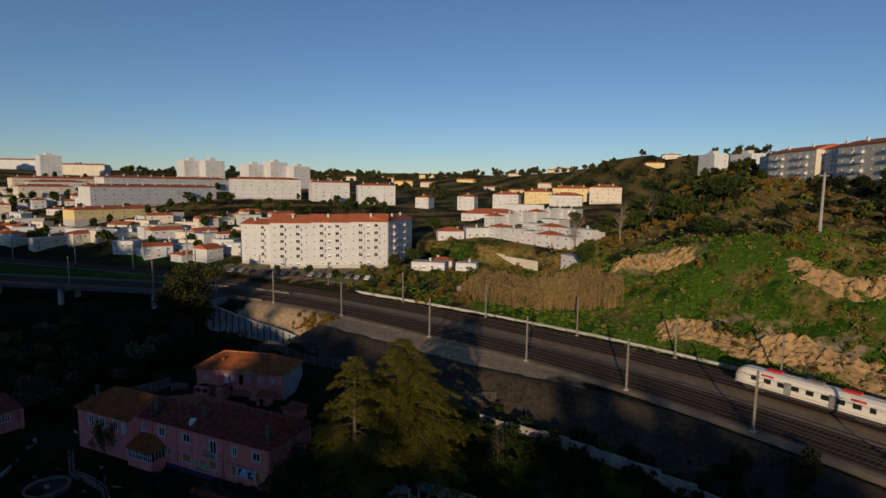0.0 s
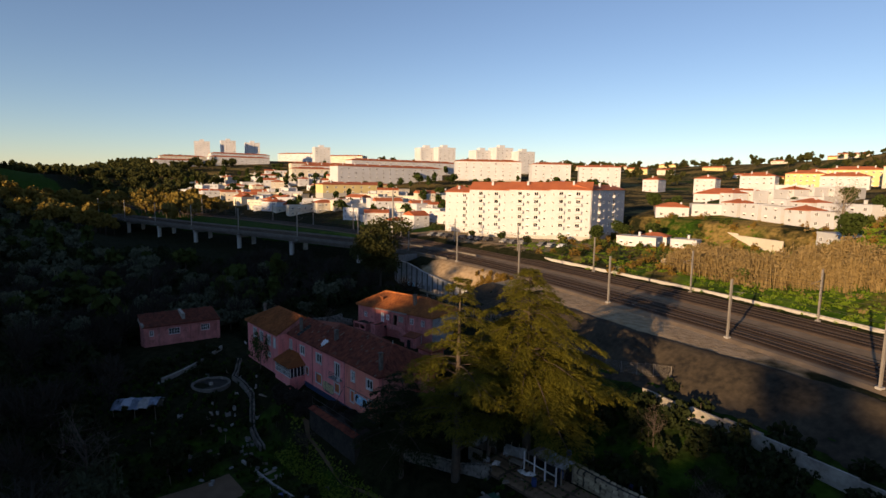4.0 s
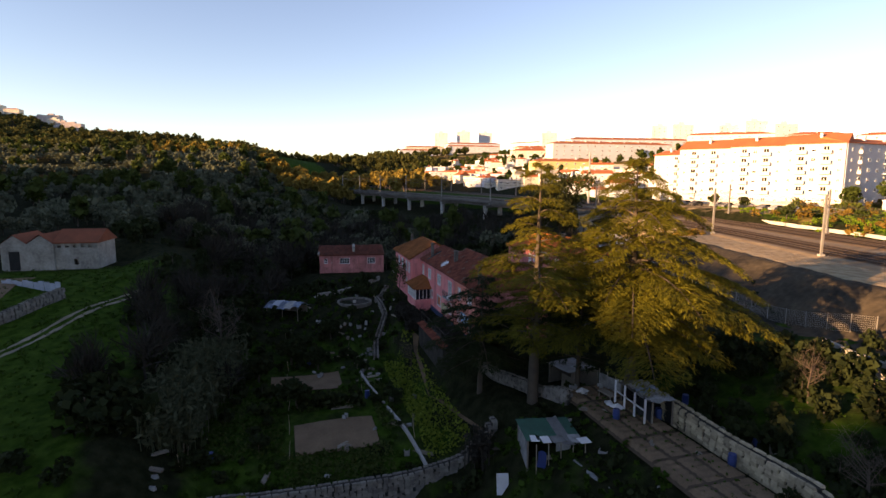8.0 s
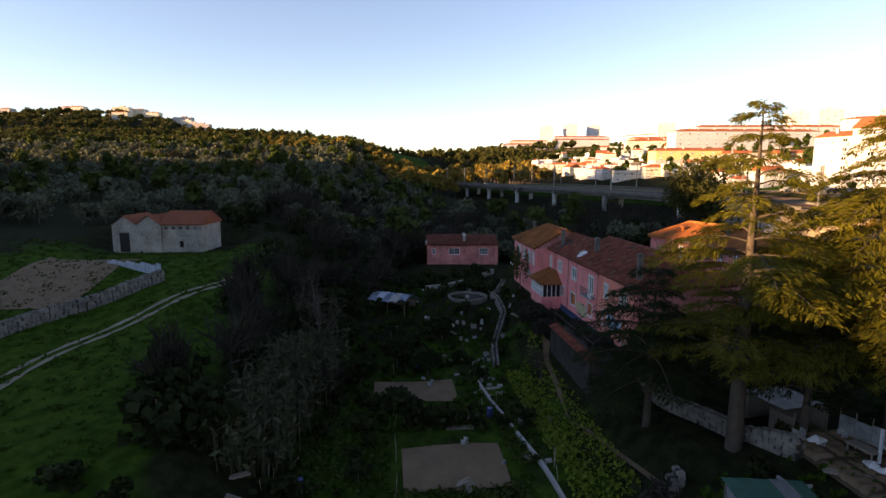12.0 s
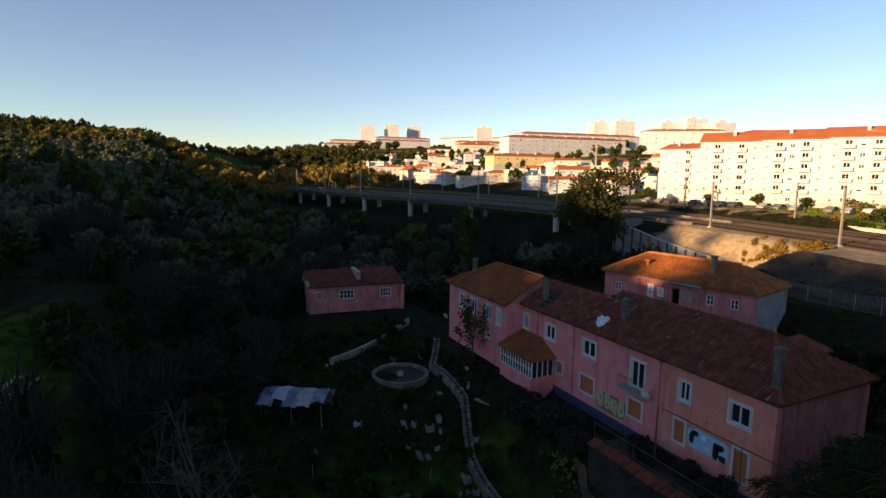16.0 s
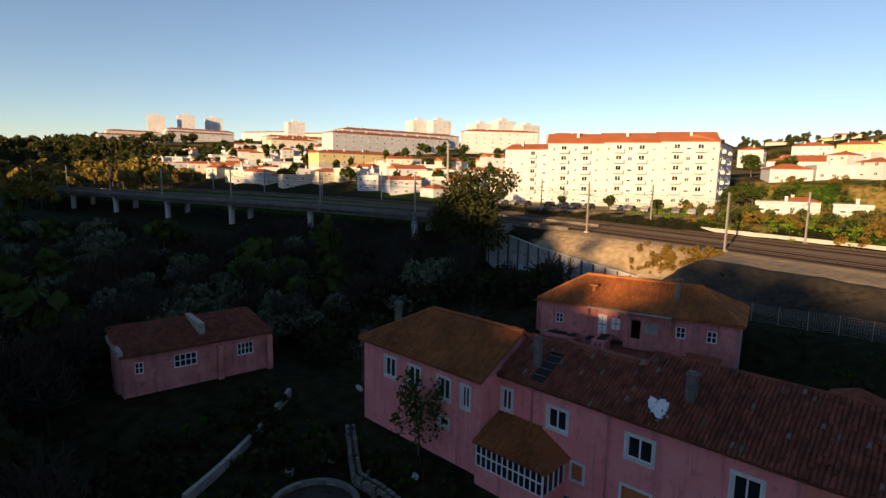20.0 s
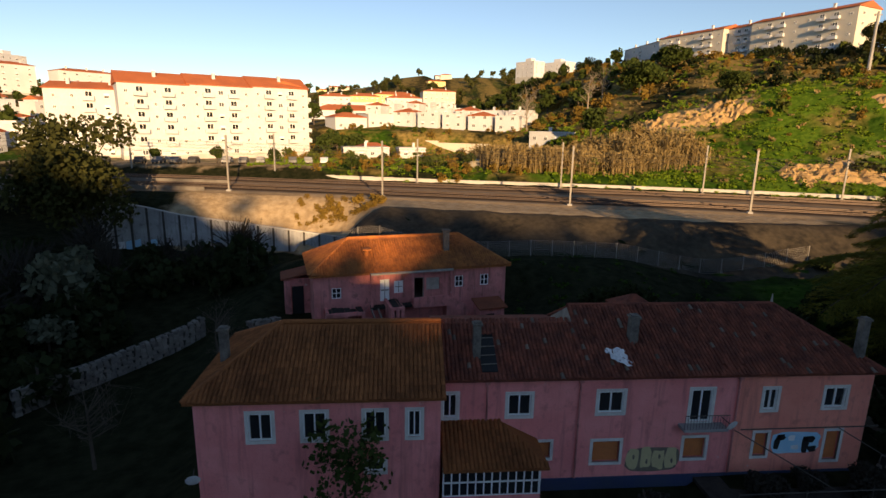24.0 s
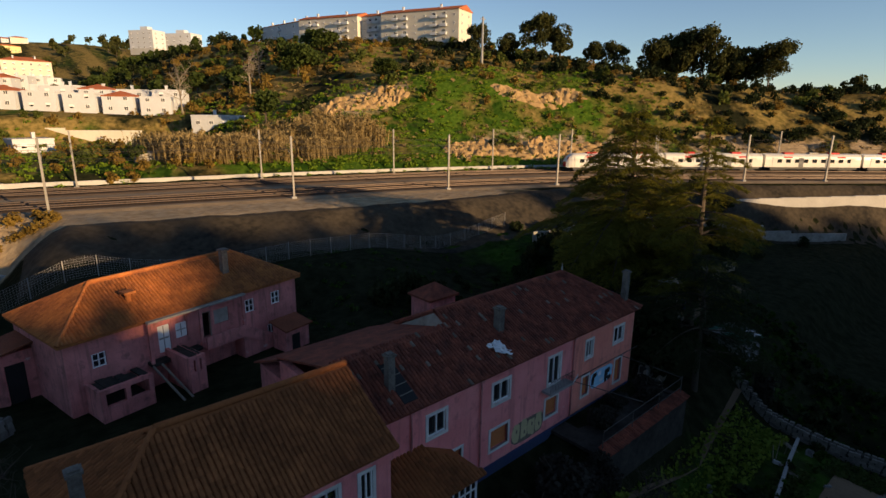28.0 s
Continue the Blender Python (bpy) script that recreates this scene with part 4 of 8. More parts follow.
def build_small_houses():
    rng = random.Random(5)
    roofs = ("flat", "flat", "flat", "flat", "roof_far", "tile_red")
    # white cottages between the flats and the hill
    row = []
    for k in range(5):
        row.append((-80 + k * 8.6, 234 - k * 5.0, 8.2, 8, 5.0, -30, 2))
    for k in range(4):
        row.append((-66 + k * 9.0, 240 - k * 5.2, 8.4, 8, 5.4, -30, 2))
    for k in range(6):
        row.append((-92 + k * 5.5, 262 + k * 7.0, 7.0, 8, 5.6, -25, 2))
    row += [(-100, 222, 12, 9, 4.4, 30, 1), (-89, 229, 13, 9, 4.4, 30, 1), (-93.5, 183, 13, 7, 3.0, 12, 1), (-90, 192, 9, 6, 3.2, 12, 1), (-78, 190, 8, 6, 2.8, 10, 1), (-66, 262, 14, 10, 4.2, -20, 1), (-120, 300, 34, 16, 4.5, 12, 1), (-104, 330, 26, 14, 5.0, 12, 1), (-70, 300, 18, 12, 5.0, -10, 2)]
    for i, (x, y, w, d, h, t, st) in enumerate(row):
        small_house(x, y, w, d, h, t, "white_wall", "flat" if i % 3 else "roof_far", "small white rendered house with %s roof" % ("flat" if i % 3 else "red tiled"), "white cottages below the hill", i, storeys=st)
    small_house(-38.5, 193.5, 14.5, 8, 6.0, -42, "grey_wall", "flat", "pale blue-grey flat-roofed house by the reeds", "white cottages below the hill", 3, storeys=2)
    gw = thing("yard_wall", facing((-80, 219.0), (-49, 201.8), 13.6), "long tall whitewashed yard wall", "wall", "", "structure")
    part("wall_panel", Shape().box(0, 17, 0, 0.4, -3, 4.2), "cream_wall", gw)
    part("wall_panel", Shape().box(17.02, 35.4, 0, 0.4, -3, 3.6), "cream_wall", gw)
    part("gate", Shape().box(13.6, 14.6, -0.06, 0.02, 0, 2.4), "wood_grey", gw)
    for k, (x, y, w, d) in enumerate(((-44, 156, 9, 4), (-56, 160, 7, 4), (-40, 168, 6, 4), (-62, 152, 6, 3))):
        sh_ = thing("shack", pose(x, y, lz(x, y), 0, 0, -14 + 6 * k), "low patched allotment shack with sheet roof", "shed", "allotment shacks")
        part("wall", Shape().box(0, w, 0, d, -1, 1.9), "plaster_old" if k % 2 else "white_wall", sh_)
        part("roof_sheet", Shape().box(-0.3, w * 0.55, -0.3, d + 0.3, 1.9, 1.98), "metal_sheet", sh_)
        part("roof_sheet", Shape().box(w * 0.5, w + 0.3, -0.3, d + 0.3, 2.0, 2.08), "wood_grey", sh_)
    # dense low town across the line
    n = 0
    for i in range(420):
        x, y = rng.uniform(-480, -168), rng.uniform(140, 232)
        if y < float(far_y(x)) + 14 or (-320 < x < -268 and y > 172):
            continue
        w, d = rng.uniform(7, 15), rng.uniform(6, 9)
        h = rng.choice((3.0, 3.2, 5.6))
        if n > 150:
            break
        n += 1
        small_house(x, y, w, d, h, rng.uniform(55, 85) * rng.choice((1, 1, 0.2)), rng.choice(("white_wall", "white_wall", "cream_wall")), rng.choice(roofs), "low whitewashed town house", "low town houses", i, storeys=2 if h > 5 else 1)
    small_house(-268, 162, 26, 14, 5.0, 20, "white_wall", "flat", "large white flat-roofed hall", "low town houses", 2)
    # scattered on the far plateau
    for i in range(36):
        a = rng.uniform(-0.75, 0.35)
        r = rng.uniform(620, 1150)
        x, y = r * math.sin(a), r * math.cos(a)
        small_house(x, y, rng.uniform(14, 30), 9, rng.choice((3.5, 6)), rng.uniform(-10, 20), rng.choice(("white_wall", "cream_wall", "yellow_wall")), "roof_far", "distant pale house on the plateau", "plateau houses", i)
    # hilltop town on the western skyline
    for i in range(22):
        x, y = -880 + rng.uniform(-60, 60), -600 + i * 19
        z = lz(x, y)
        # Haze over the far flats is painted into their walls.
        block((x, y), (x + 2, y + rng.uniform(16, 26)), 12, z, rng.choice((3, 4, 4, 5)), "hazy pinkish flats on the far skyline", wall=rng.choice(("cream_wall", "hazy_wall", "hazy_wall")), cols=4, seed=i, flat=rng.random() < 0.5, ends=False, group="skyline flats")


build_small_houses()


# ---- pink farmhouse ----
def tile_field(sh, origin, right, up, cols, rows, w, l, skip=None, rng=None, m=0, loose=0.0, taper=None, alt=0.0):
    """Rows of curved cover tiles on a roof plane. right, up: unit vectors in the plane."""
    o, r, u = (np.asarray(v, float) for v in (origin, right, up))
    nrm = np.cross(r, u)
    nrm /= np.linalg.norm(nrm)
    prof = [(-0.5, 0.0), (-0.3, 0.30), (0.0, 0.42), (0.3, 0.30), (0.5, 0.0)]
    for c in range(cols):
        for k in range(rows):
            cx, cy = (c + 0.5) * w, k * l
            if skip and skip(cx, cy):
                continue
            if taper and not taper(cx, cy + l * 0.5):
                continue
            j = (rng.uniform(-1, 1) * loose, rng.uniform(-1, 1) * loose, rng.uniform(0, 1) * loose) if rng and loose else (0, 0, 0)
            base = o + r * (cx + j[0] * 0.5) + u * (cy + j[1])
            a = [base + r * p * w * 1.02 + nrm * (q * w + 0.045 + j[2] * 0.5) for p, q in prof]
            b = [base + u * (l * 1.12) + r * p * w * 0.9 + nrm * (q * w * 0.9 + 0.012 + j[2] * 0.5) for p, q in prof]
            i = np.arange(4)
            sh.arrays(np.array(a + b), np.c_[i, i + 1, i + 6, i + 5], 1 if alt and rng.random() < alt else m)
    return sh


TILE_MESH = {}


def tile_parts(parent, origin, right, up, c0, c1, rows, w, l, material, rng, loose, taper):
    """Single cover tiles on a roof plane, each an object on one shared mesh."""
    key = (w, l, material)
    if key not in TILE_MESH:
        TILE_MESH[key] = tile_field(Shape(), (0, 0, 0), (1, 0, 0), (0, 1, 0), 1, 1, w, l).mesh("roof_tile", [material])
    o, r, u = Vector(origin), Vector(right), Vector(up)
    k = r.cross(u)
    for c in range(c0, c1):
        for row in range(rows):
            if not taper((c + 0.5) * w, (row + 0.5) * l):
                continue
            p = o + r * (c * w + rng.uniform(-0.5, 0.5) * loose) + u * (row * l + rng.uniform(-1, 1) * loose) + k * rng.uniform(0, 0.5) * loose
            put("roof_tile", TILE_MESH[key], parent, Matrix(((r.x, u.x, k.x, p.x), (r.y, u.y, k.y, p.y), (r.z, u.z, k.z, p.z), (0, 0, 0, 1))))


def blob(cx, cz, w, h, y0, y1, rng, n=14, k=0.18):
    """A rounded uneven flat patch standing in the x-z plane."""
    ring = []
    for i in range(n):
        a = i * math.tau / n
        q = 1 + rng.uniform(-k, k)
        ca, sa = math.cos(a), math.sin(a)
        ring.append((cx + 0.5 * w * q * math.copysign(abs(ca) ** 0.6, ca), cz + 0.5 * h * q * math.copysign(abs(sa) ** 0.6, sa)))
    v = [(x, y0, z) for x, z in ring] + [(x, y1, z) for x, z in ring] + [(cx, y0, cz)]
    f = [(i, (i + 1) % n, 2 * n, 2 * n) for i in range(n)] + [(i, i + n, (i + 1) % n + n, (i + 1) % n) for i in range(n)]
    return Shape().arrays(v, f)


def holed_wall(w, h0, h1, thick, holes, m=0):
    """A wall in the x-z plane, outer face at y=0, with openings (x0, x1, z0, z1) through it."""
    sh = Shape()
    xs = sorted({0, w, *[v for o in holes for v in o[:2]]})
    zs = sorted({h0, h1, *[v for o in holes for v in o[2:]]})
    for a, b in zip(xs[:-1], xs[1:]):
        for c, d in zip(zs[:-1], zs[1:]):
            mx, mz = (a + b) / 2, (c + d) / 2
            if any(o[0] < mx < o[1] and o[2] < mz < o[3] for o in holes):
                continue
            sh.quads([[(a, 0, c), (b, 0, c), (b, 0, d), (a, 0, d)], [(b, thick, c), (a, thick, c), (a, thick, d), (b, thick, d)]], m)
    sh.quads([[(0, thick, h0), (0, 0, h0), (0, 0, h1), (0, thick, h1)], [(w, 0, h0), (w, thick, h0), (w, thick, h1), (w, 0, h1)]], m)
    for x0, x1, z0, z1 in holes:
        sh.quads([[(x0, 0, z0), (x0, thick, z0), (x1, thick, z0), (x1, 0, z0)], [(x0, 0, z1), (x1, 0, z1), (x1, thick, z1), (x0, thick, z1)], [(x0, 0, z0), (x0, 0, z1), (x0, thick, z1), (x0, thick, z0)], [(x1, 0, z0), (x1, thick, z0), (x1, thick, z1), (x1, 0, z1)]], m)
    return sh


def old_window(parent, x, z, w, h, y=0.0, turn=0, panes=2, surround=True, board=False):
    """A window in its opening: stone surround, white casements, dark panes."""
    win = part("window", Shape().box(-w / 2 + 0.02, w / 2 - 0.02, 0.16, 0.18, 0.02, h - 0.02), "orange_board" if board else "window_glass", parent, "orange boarded-up opening" if board else "")
    win.matrix_basis = pose(x, y, z, 0, 0, turn)
    if surround:
        t = 0.17
        sh = Shape()
        sh.box(-w / 2 - t, w / 2 + t, -0.04, 0.10, -t, 0).box(-w / 2 - t, w / 2 + t, -0.035, 0.10, h, h + t)
        sh.box(-w / 2 - t, -w / 2, -0.035, 0.10, 0, h).box(w / 2, w / 2 + t, -0.035, 0.10, 0, h)
        part("surround", sh, "stone_trim", win)
    if not board:
        t = 0.07
        sh = Shape()
        sh.box(-w / 2, w / 2, 0.03, 0.13, 0, t).box(-w / 2, w / 2, 0.03, 0.13, h - t, h)
        for k in range(panes + 1):
            cx = -w / 2 + t / 2 + k * (w - t) / panes
            sh.box(cx - t / 2, cx + t / 2, 0.03, 0.13, t, h - t)
        if not surround:
            sh.box(-w / 2 + t, w / 2 - t, 0.05, 0.12, h * 0.5 - 0.025, h * 0.5 + 0.025)
        part("casement", sh, "frame_white", win)
    return win


def gable_shell(w, d, h0, h1, thick=0.45):
    """Side and back walls, leaving the front open: three shapes."""
    return Shape().box(0, thick, thick, d, h0, h1), Shape().box(w - thick, w, thick, d, h0, h1), Shape().box(thick, w - thick, d - thick, d, h0, h1)


def slope(eave, ridge_y, eave_z, ridge_z):
    """Unit vector up a slope in the y-z plane, and the slope's length."""
    d = np.array((0, ridge_y - eave, ridge_z - eave_z))
    n = np.linalg.norm(d)
    return d / n, n


def roof_plane(sh, pts, thick=0.12, m=0):
    """A solid plane under the tiles."""
    p = np.asarray(pts, float)
    n = len(p)
    low = p - (0, 0, thick)
    if n == 3:
        sh.arrays(np.r_[p, low], [(0, 1, 2, 2), (5, 4, 3, 3), (0, 3, 4, 1), (1, 4, 5, 2), (2, 5, 3, 0)], m)
    else:
        sh.arrays(np.r_[p, low], [(0, 1, 2, 3), (7, 6, 5, 4), (0, 4, 5, 1), (1, 5, 6, 2), (2, 6, 7, 3), (3, 7, 4, 0)], m)
    return sh


def build_farmhouse():
    rng = random.Random(11)
    house = thing("pink_farmhouse", pose(0, 0, 0), "derelict two-storey pink rendered farmhouse with sagging tiled roofs", "house")
    G = 1.0  # wall foot
    # --- west wing: x -88..-75.7, front y 53.3
    ax0, ax1, ay0, ay1, az = -88.0, -75.7, 53.3, 61.5, 8.75
    wins = [(-84.8, 6.45, 1.15, 1.5), (-82.1, 6.45, 1.15, 1.5), (-79.05, 6.45, 1.05, 1.5), (-77.05, 6.45, 0.65, 1.5)]
    holes = [(x - w / 2 - ax0, x + w / 2 - ax0, z, z + h) for x, z, w, h in wins] + [(-79.5 - ax0, -78.6 - ax0, 4.5, 5.05)]
    fw = part("front_wall", holed_wall(ax1 - ax0, G, az, 0.45, holes), "pink_wall", house)
    fw.matrix_basis = pose(ax0, ay0, 0)
    for sw in gable_shell(ax1 - ax0, ay1 - ay0, G, az):
        part("side_wall", sw, "pink_wall", house).matrix_basis = pose(ax0, ay0, 0)
    part("floor", Shape().box(ax0 + 0.4, ax1 - 0.4, ay0 + 0.4, ay1 - 0.4, 5.3, 5.5), "wood_grey", house)
    for x, z, w, h in wins:
        old_window(house, x, z, w, h, ay0)
    old_window(house, -79.05, 4.5, 0.9, 0.55, ay0, panes=1)
    e, rz, ry = 0.35, 11.25, 57.4
    rl, rr = -84.3, ax1 + 0.25
    part("roof_slope", roof_plane(Shape(), [(ax0 - e, ay0 - e, az), (rr, ay0 - e, az), (rr, ry, rz), (rl, ry, rz)]), "tile_moss", house)
    part("roof_slope", roof_plane(Shape(), [(rr, ay1 + e, az), (ax0 - e, ay1 + e, az), (rl, ry, rz), (rr, ry, rz)]), "tile_moss", house)
    part("roof_slope", roof_plane(Shape(), [(ax0 - e, ay1 + e, az), (ax0 - e, ay0 - e, az), (rl, ry, rz)]), "tile_moss", house)
    part("gable", Shape().arrays([(ax1 - 0.02, ay0, az - 0.1), (ax1 - 0.02, ay1, az - 0.1), (ax1 - 0.02, ry, rz - 0.1), (ax1 - 0.3, ay0, az - 0.1), (ax1 - 0.3, ay1, az - 0.1), (ax1 - 0.3, ry, rz - 0.1)], [(0, 1, 2, 2), (4, 3, 5, 5), (0, 3, 4, 1), (1, 4, 5, 2), (2, 5, 3, 0)]), "pink_old", house)
    up, ln = slope(ay0 - e, ry, az, rz)
    tw = 0.23
    hipx = (rl - (ax0 - e)) / ln
    sh = Shape()
    tile_field(sh, (ax0 - e, ay0 - e - 0.08, az), (1, 0, 0), up, int((rr - ax0 + e) / tw), int(ln / 0.4), tw, 0.4, rng=rng, loose=0.02, taper=lambda cx, cy: cx > cy * hipx, skip=lambda cx, cy: cx > 27 * tw)
    upb, lnb = slope(ay1 + e, ry, az, rz)
    tile_field(sh, (rr, ay1 + e, az), (-1, 0, 0), upb, int((rr - ax0 + e) / tw), int(lnb / 0.4), tw, 0.4, rng=rng, loose=0.02, taper=lambda cx, cy: (rr - ax0 + e) - cx > cy * (rl - ax0 + e) / lnb)
    dl = np.array((rl - (ax0 - e), 0, rz - az))
    lnh = np.linalg.norm(dl)
    half = ry - ay0 + e
    tile_field(sh, (ax0 - e - 0.05, ay1 + e, az), (0, -1, 0), dl / lnh, int((ay1 - ay0 + 2 * e) / tw), int(lnh / 0.4), tw, 0.4, rng=rng, loose=0.02, taper=lambda cx, cy: cx > cy * (ay1 + e - ry) / lnh and (ay1 - ay0 + 2 * e) - cx > cy * half / lnh)
    part("roof_tiles", sh, "tile_moss", house, kind="stuff")
    tile_parts(house, (ax0 - e, ay0 - e - 0.08, az), (1, 0, 0), up, 27, int((rr - ax0 + e) / tw), int(ln / 0.4), tw, 0.4, "tile_moss_one", rng, 0.03, lambda cx, cy: cx > cy * hipx)
    rid = Shape().rod((rl, ry, rz + 0.03), (rr, ry, rz + 0.03), 0.16, n=8).rod((ax0 - e, ay0 - e, az + 0.06), (rl, ry, rz + 0.03), 0.14, n=8).rod((ax0 - e, ay1 + e, az + 0.06), (rl, ry, rz + 0.03), 0.14, n=8)
    part("ridge_tiles", rid, "tile_moss", house, smooth=True)
    # --- main range: x -75.7..-50.3, front y 55.2
    bx0, bx1, by0, bz = -75.7, -50.2, 55.2, 8.75
    wins = [(-75.05, 6.4, 0.75, 1.4), (-71.15, 6.4, 1.3, 1.3), (-65.9, 6.45, 1.45, 1.3), (-60.55, 5.75, 1.25, 2.0), (-56.4, 6.4, 0.8, 1.3), (-52.4, 6.45, 1.3, 1.25)]
    boards = [(-65.95, 3.3, 1.6, 1.35), (-60.65, 3.4, 1.3, 1.3), (-69.6, 3.7, 0.7, 1.0), (-56.6, 3.4, 0.8, 1.5), (-52.1, 3.0, 0.9, 1.9)]
    holes = [(x - w / 2 - bx0, x + w / 2 - bx0, z, z + h) for x, z, w, h in wins + boards]
    fw = part("front_wall", holed_wall(bx1 - bx0, G, bz, 0.45, holes), "pink_wall", house)
    fw.matrix_basis = pose(bx0, by0, 0)
    by1 = 64.6
    sx = -58.35
    bay = [(max(x0, sx - bx0) - (sx - bx0), x1 - (sx - bx0), z0, z1) for x0, x1, z0, z1 in holes if x1 > sx - bx0]
    part("repainted_bay", holed_wall(bx1 - sx, 2.36, bz - 0.02, 0.004, bay), "pink_salmon", house, "salmon repainted end bay").matrix_basis = pose(sx, by0 - 0.005, 0)
    # Sides and back take the darker pink.
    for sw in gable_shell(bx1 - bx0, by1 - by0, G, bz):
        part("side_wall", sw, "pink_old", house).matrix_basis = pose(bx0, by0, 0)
    part("floor", Shape().box(bx0 + 0.4, bx1 - 0.4, by0 + 0.4, by1 - 0.4, 5.3, 5.5), "wood_grey", house)
    part("plinth", Shape().box(-70.5, bx1 + 0.02, by0 - 0.05, by0 + 0.02, 0.6, 2.35), "blue_plinth", house, "faded blue painted plinth")
    for x, z, w, h in wins:
        old_window(house, x, z, w, h, by0)
    for i, (x, z, w, h) in enumerate(boards):
        old_window(house, x, z, w, h, by0, board=True)
    # balcony
    bal = part("balcony", Shape().box(-61.8, -59.2, by0 - 0.75, by0, 5.5, 5.66), "concrete", house, "shallow balcony with iron railing")
    rail = Shape().rod((-61.8, by0 - 0.7, 6.5), (-59.2, by0 - 0.7, 6.5), 0.025, n=5)
    for k in range(16):
        x = -61.8 + k * 2.6 / 15
        rail.rod((x, by0 - 0.7, 5.66), (x, by0 - 0.7, 6.5), 0.014, n=4)
    part("railing", rail, "dark_metal", bal)
    dish = Shape()
    for k in range(14):
        a0, a1 = k * math.tau / 14, (k + 1) * math.tau / 14
        for r0, r1 in ((0.0, 0.2), (0.2, 0.36)):
            dish.quads([[(r * math.cos(a), 0.5 * r * r, r * math.sin(a)) for r, a in ((r0, a0), (r0, a1), (r1, a1), (r1, a0))]])
    for x, y, z in ((-59.0, by0 - 0.8, 5.85), (-88.1, ay0 - 0.5, 4.6)):
        d = thing("satellite_dish", pose(x, y, z, 20, 0, 15), "white satellite dish bracketed to the pink wall", "dish", "satellite dishes")
        part("reflector", dish.mesh("reflector", ["plastic_white"], True), None, d)
        part("bracket", Shape().rod((0, 0, 0), (0, 0.8, -0.15), 0.025, n=5), "dark_metal", d)
    # drainpipes
    for x in (-73.0, -67.75, -58.45):
        dp = Shape().rod((x, by0 - 0.09, 2.4 if x > -70 else 5.8), (x, by0 - 0.09, bz - 0.25), 0.055, n=7)
        dp.box(x - 0.12, x + 0.12, by0 - 0.22, by0, bz - 0.35, bz - 0.1)
        part("drainpipe", dp, "pink_old", house)
    # roofs of the main range
    ry2, rz2, rxl, rxr = 59.9, 11.25, -67.3, -53.7
    ry1, rz1 = 58.4, 10.65
    ex = bx1 + e
    part("roof_slope", roof_plane(Shape(), [(bx0, by0 - e, bz), (rxl, by0 - e, bz), (rxl, ry1, rz1), (bx0, ry1, rz1)]), "tile_worn", house)
    part("roof_slope", roof_plane(Shape(), [(rxl, 65.0, 8.85), (bx0, 65.0, 8.85), (bx0, ry1, rz1), (rxl, ry1, rz1)]), "tile_worn", house)
    part("roof_slope", roof_plane(Shape(), [(rxl, by0 - e, bz), (ex, by0 - e, bz), (rxr, ry2, rz2), (rxl, ry2, rz2)]), "tile_worn", house)
    part("roof_slope", roof_plane(Shape(), [(ex, by1 + e, bz), (rxl, by1 + e, bz), (rxl, ry2, rz2), (rxr, ry2, rz2)]), "tile_worn", house)
    part("roof_slope", roof_plane(Shape(), [(ex, by0 - e, bz), (ex, by1 + e, bz), (rxr, ry2, rz2)]), "tile_worn", house)
    part("gable", Shape().arrays([(rxl, by0, bz - 0.1), (rxl, by1, bz - 0.1), (rxl, ry2, rz2 - 0.1), (rxl + 0.3, by0, bz - 0.1), (rxl + 0.3, by1, bz - 0.1), (rxl + 0.3, ry2, rz2 - 0.1)], [(1, 0, 2, 2), (3, 4, 5, 5), (0, 1, 4, 3), (1, 2, 5, 4), (2, 0, 3, 5)]), "plaster_old", house)
    sh = Shape()
    u1, l1 = slope(by0 - e, ry1, bz, rz1)
    tile_field(sh, (bx0, by0 - e - 0.08, bz), (1, 0, 0), u1, int((rxl - bx0) / tw), int(l1 / 0.4) + 1, tw, 0.4, rng=rng, loose=0.05, skip=lambda cx, cy: 2.3 < cx < 3.4 and 0.3 < cy < 3.1, alt=0.03)
    u2, l2 = slope(by0 - e, ry2, bz, rz2)
    wide = ex - rxl
    tile_field(sh, (rxl, by0 - e - 0.08, bz), (1, 0, 0), u2, int(wide / tw), int(l2 / 0.4), tw, 0.4, rng=rng, loose=0.05, taper=lambda cx, cy: wide - cx > cy * (ex - rxr) / l2, skip=lambda cx, cy: rng.random() < 0.012, alt=0.03)
    u3, l3 = slope(by1 + e, ry2, bz, rz2)
    tile_field(sh, (ex, by1 + e, bz), (-1, 0, 0), u3, int(wide / tw), int(l3 / 0.4), tw, 0.4, rng=rng, loose=0.05, taper=lambda cx, cy: cx > cy * (ex - rxr) / l3)
    dr = np.array((rxr - ex, 0, rz2 - bz))
    l4 = np.linalg.norm(dr)
    tile_field(sh, (ex + 0.05, by0 - e, bz), (0, 1, 0), dr / l4, int((by1 - by0 + 2 * e) / tw), int(l4 / 0.4), tw, 0.4, rng=rng, loose=0.05, taper=lambda cx, cy: cx > cy * (ry2 - by0 + e) / l4 and (by1 - by0 + 2 * e) - cx > cy * (by1 + e - ry2) / l4)
    part("roof_tiles", sh, ["tile_worn", "tile_lichen"], house, kind="stuff")
    gap0, gap1 = bx0 + 2.4, bx0 + 3.3
    on = lambda y: bz + (y - by0 + e) * (rz1 - bz) / (ry1 - by0 + e) + 0.06
